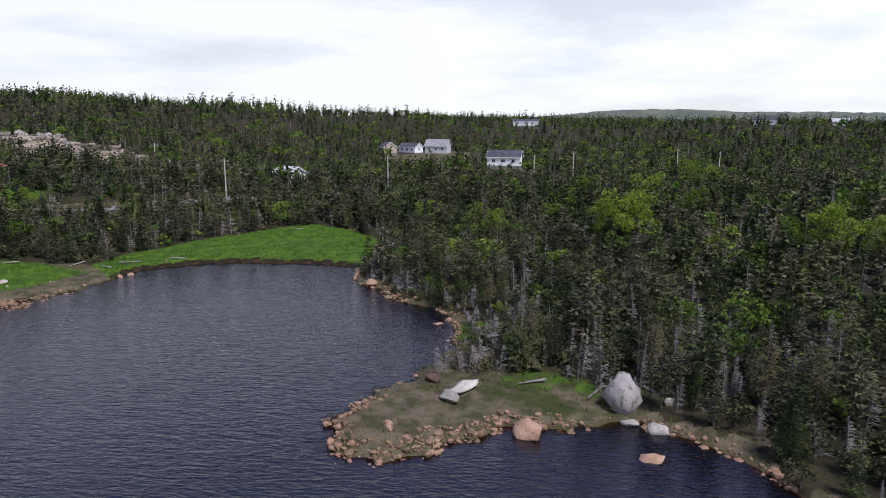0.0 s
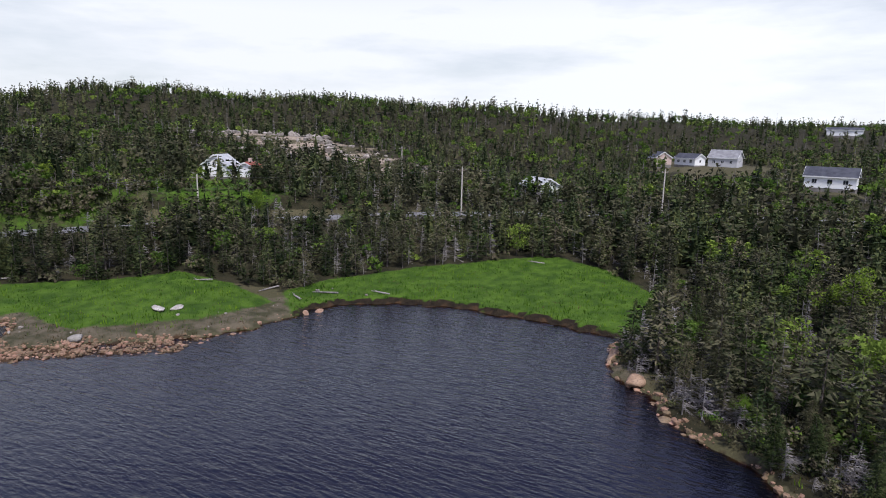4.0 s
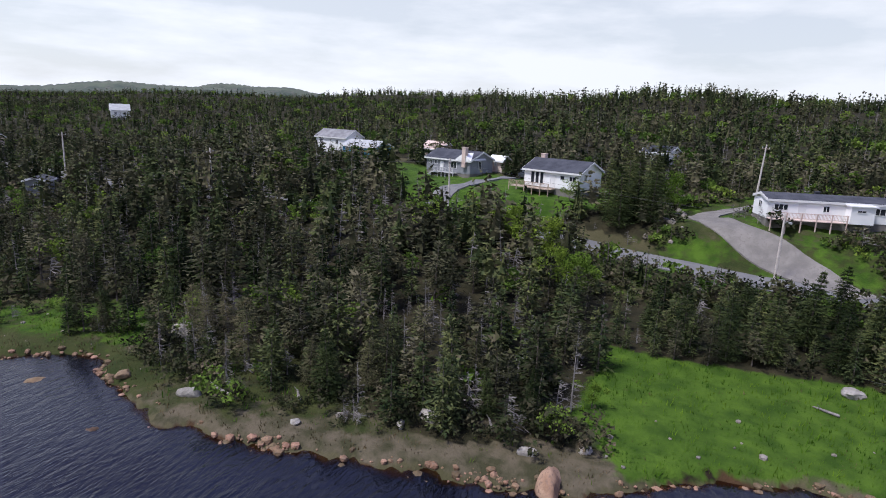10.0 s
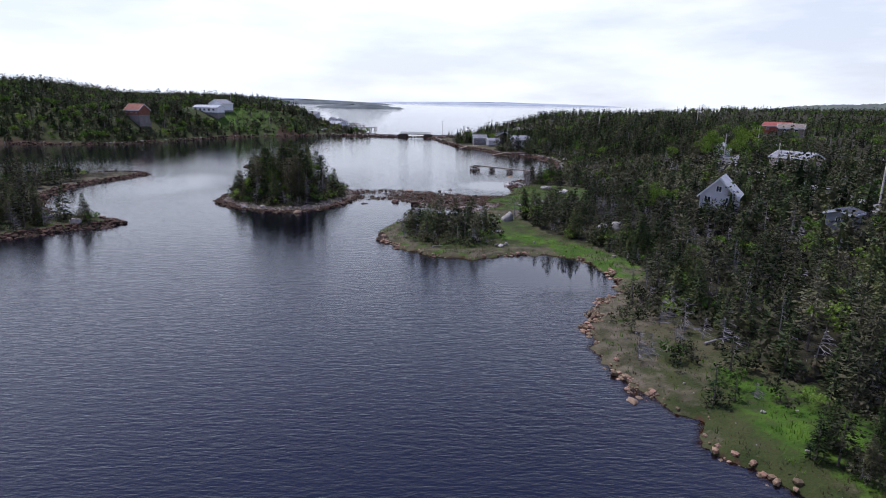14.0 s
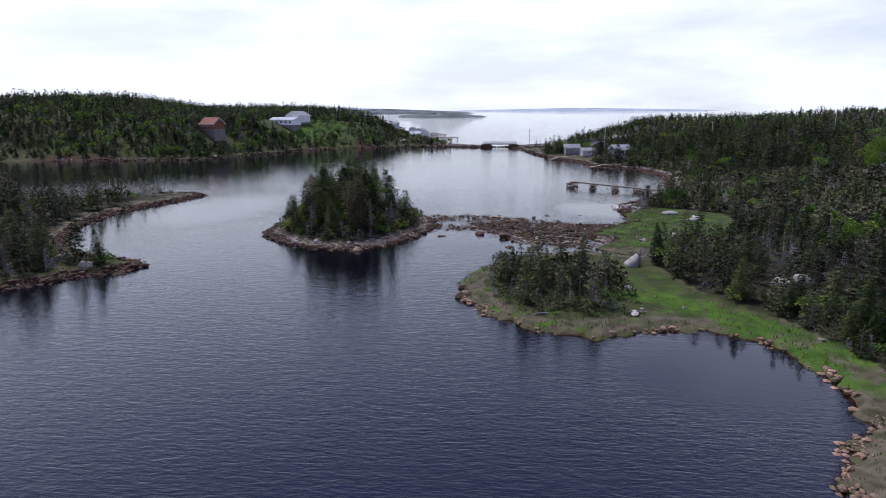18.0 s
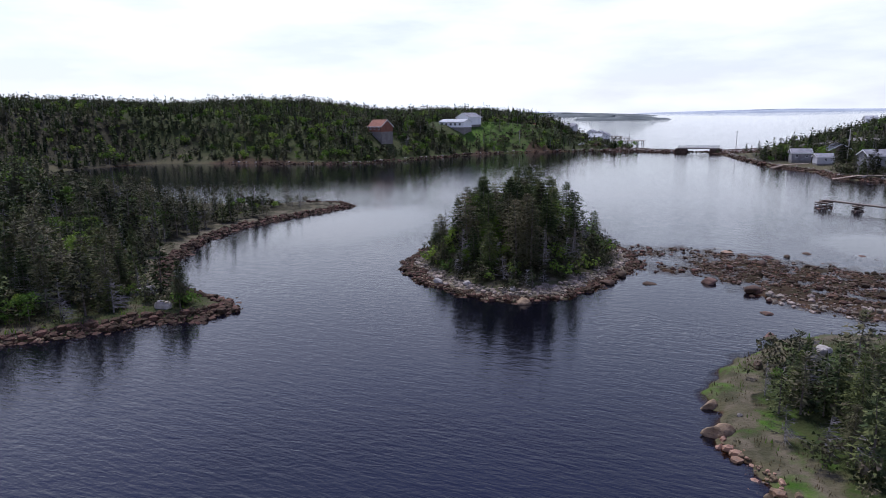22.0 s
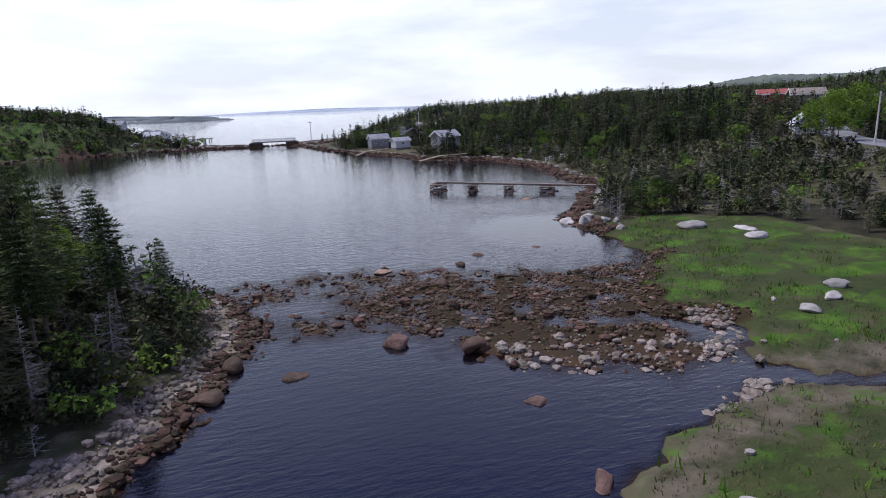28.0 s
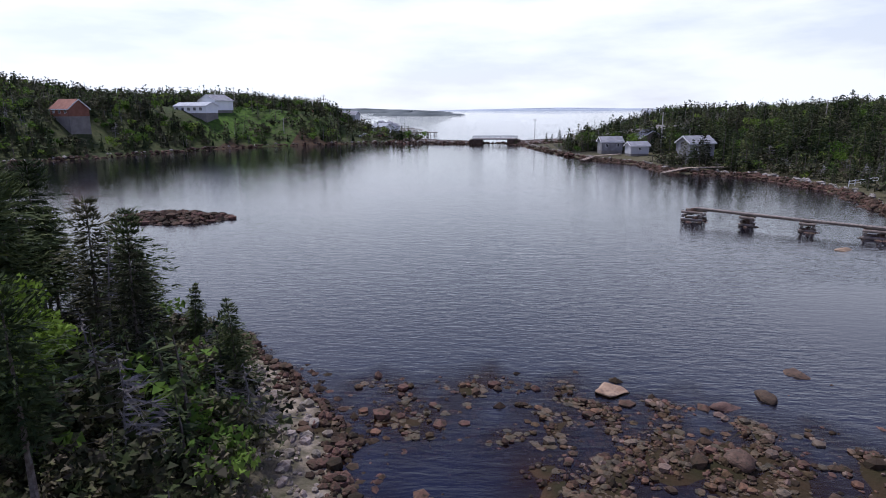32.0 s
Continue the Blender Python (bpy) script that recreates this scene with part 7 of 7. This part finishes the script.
strewn("causeway_pale_stones", 4000, ((-42, 26, 318, 352), lambda x, y, d: (d > 0.2) * 0.25), [RUBBLE_PALE], "pale stones on the causeway", 91, 0.25, 0.7)
for x, y, s in ((8, 326.5, 0.45), (-9, 330, 0.35), (19, 322, 0.6), (20.5, 318, 0.5), (-35, 340, 0.5), (24, 322, 0.7), (-40, 346, 0.6), (-28, 345, 0.5)):
    plant(SPRUCES[rng.randint(4)], x, y, s, 30)
# wharves beyond the narrows
for x, y in ((-38, 420), (-50, 462), (-58, 492)):
    w = tagged(new("fishing_wharf"), "low timber fishing wharf reaching over the sea", "wharf")
    w.matrix_basis = pose(x, y, 0, 0, 0, 15)
    solid("deck", [box(-9, 9, -3, 3, 1.3, 1.6)], OLD_WOOD, w)
    for i in range(6):
        for s in (-2.6, 2.6):
            rods("pile", [((-8 + i * 3.2, s, -2), (-8 + i * 3.2, s, 1.3), 0.2)], OLD_WOOD, w)

# ---- islands out at sea ----
def sea_island(label, x, y, L, W, h, seed):
    r = np.random.RandomState(seed)
    n, m = 60, 9
    V = []
    for j in range(m):
        k = j / (m - 1)
        for i in range(n):
            a = i / n * 2 * np.pi
            rr = (1 - k) * (1 + 0.18 * math.sin(3 * a + seed) + 0.1 * math.sin(7 * a))
            V.append((x + L / 2 * rr * math.cos(a), y + W / 2 * rr * math.sin(a), -1 + h * k ** 0.6 * (1 + 0.25 * math.sin(5 * a + seed)) + r.uniform(0, 2.0) * (0 < k < 1)))
    F = [(j * n + i, j * n + (i + 1) % n, (j + 1) * n + (i + 1) % n, (j + 1) * n + i) for j in range(m - 1) for i in range(n)]
    return tagged(new("sea_island", mesh_from("sea_island", V, F, FAR_WOOD, smooth_faces=True)), label, "island")


# no air volume: haze is mixed into both colours, greyed wood and blue-grey coast
FAR_WOOD = material("far_wood_hazed", (0.085, 0.10, 0.10), 1.0, (0.13, 0.145, 0.14), 0.03, 0.0)
FAR_HAZE = material("far_coast_hazed", (0.30, 0.34, 0.38), 1.0, (0.36, 0.40, 0.43), 0.01, 0.0)


def far_ridge(label, cx, cy, r, a0, a1, top, seed):
    """A long wooded ridge far inland: a rounded bank that follows an arc, with an uneven crest."""
    n, m = 160, 7
    a = np.radians(np.linspace(a0, a1, n))
    s = np.linspace(0, 1, n)
    rr = np.random.RandomState(seed)
    crest = top * (0.45 + 0.55 * np.sin(np.pi * s) ** 0.7) * (1 + 0.14 * np.sin(s * 9 + seed) + 0.07 * np.sin(s * 23 + 2 * seed)) + rr.uniform(-1.5, 1.5, n)
    V = []
    for j in range(m):
        k = j / (m - 1)
        d = r + 500 * (k - 0.5)
        z = -12 + (crest + 12) * np.sin(np.pi * k)
        V.append(np.stack([cx + d * np.cos(a), cy + d * np.sin(a), z], -1))
    i = np.arange(n * m).reshape(m, n)
    f = np.stack([i[:-1, :-1], i[:-1, 1:], i[1:, 1:], i[1:, :-1]], -1).reshape(-1, 4)
    ob = new("distant_ridge", mesh_from("distant_ridge", np.concatenate(V), f, RIDGE, smooth_faces=True))
    return tagged(ob, label, "ridge", kind="structure")


# woodland colour with the blue-green haze of distance painted in
RIDGE = material("ridge_wood_hazed", (0.060, 0.078, 0.062), 1.0, (0.10, 0.12, 0.085), 0.02, 0.0, third=(0.12, 0.115, 0.10))
far_ridge("hazy blue-green wooded ridge far to the south", 0, 0, 1900, 225, 296, 74, 5)
far_ridge("pale bald-topped wooded hill far to the north-east", 0, 0, 1700, 22, 46, 54, 8)
far_ridge("low wooded ridge far to the north-east", 0, 0, 1500, 26, 60, 42, 9)
sea_island("low wooded island beyond the narrows", -160, 1500, 200, 90, 9, 1)
sea_island("long low wooded island on the horizon", -520, 2600, 700, 150, 15, 2)
# these two strips take the colour with the most haze painted in
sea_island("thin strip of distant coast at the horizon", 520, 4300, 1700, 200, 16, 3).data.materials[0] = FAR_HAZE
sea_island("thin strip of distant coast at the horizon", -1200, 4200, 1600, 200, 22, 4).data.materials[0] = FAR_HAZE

# ---- driftwood ----
def drift_log(x, y, L, turn, pale=True):
    root = new("driftwood_log")
    r = np.random.RandomState(int(abs(x * 13 + y * 7)))
    tagged(root, "bleached driftwood log lying in the grass", "driftwood", "driftwood")
    root.matrix_basis = pose(x, y, ground_at(x, y) + 0.14, 0, r.uniform(-4, 4), turn)
    rods("log", [((-L / 2, 0, 0), (0, 0.06, 0.03), 0.11, 0.1), ((0, 0.06, 0.03), (L / 2, 0, 0), 0.1, 0.05)], DEAD_NEAR, root)
    rods("branch_stub", [((L * 0.2, 0, 0.05), (L * 0.32, 0.25, 0.4), 0.04, 0.015)], DEAD_NEAR, root)


for x, y, L, tn in ((15.6, 54.2, 2.2, 12), (24.4, -21.2, 2.6, 70), (26, -27, 2.0, 40), (7.5, -92.5, 3.2, 30), (9, -89, 2.6, -30), (2, -96.5, 2.5, 10), (40, -63, 1.8, 60), (22, -86, 2.8, 30), (14, -89.5, 3.0, 80), (-52, -53, 2.4, 20), (-57, -52, 3.4, 60), (-61, -53, 3.0, -40), (28, -41, 2.2, 25), (44, -70, 3.0, 100), (43, -73, 2.4, 50), (31, 24, 2.8, 50), (33, 20, 2.4, 100), (30, 16, 3.0, 20), (-30, -99, 2.2, 60), (6, 53, 1.6, 20), (-10, -119, 2.5, 10)):
    drift_log(x, y, L, tn)
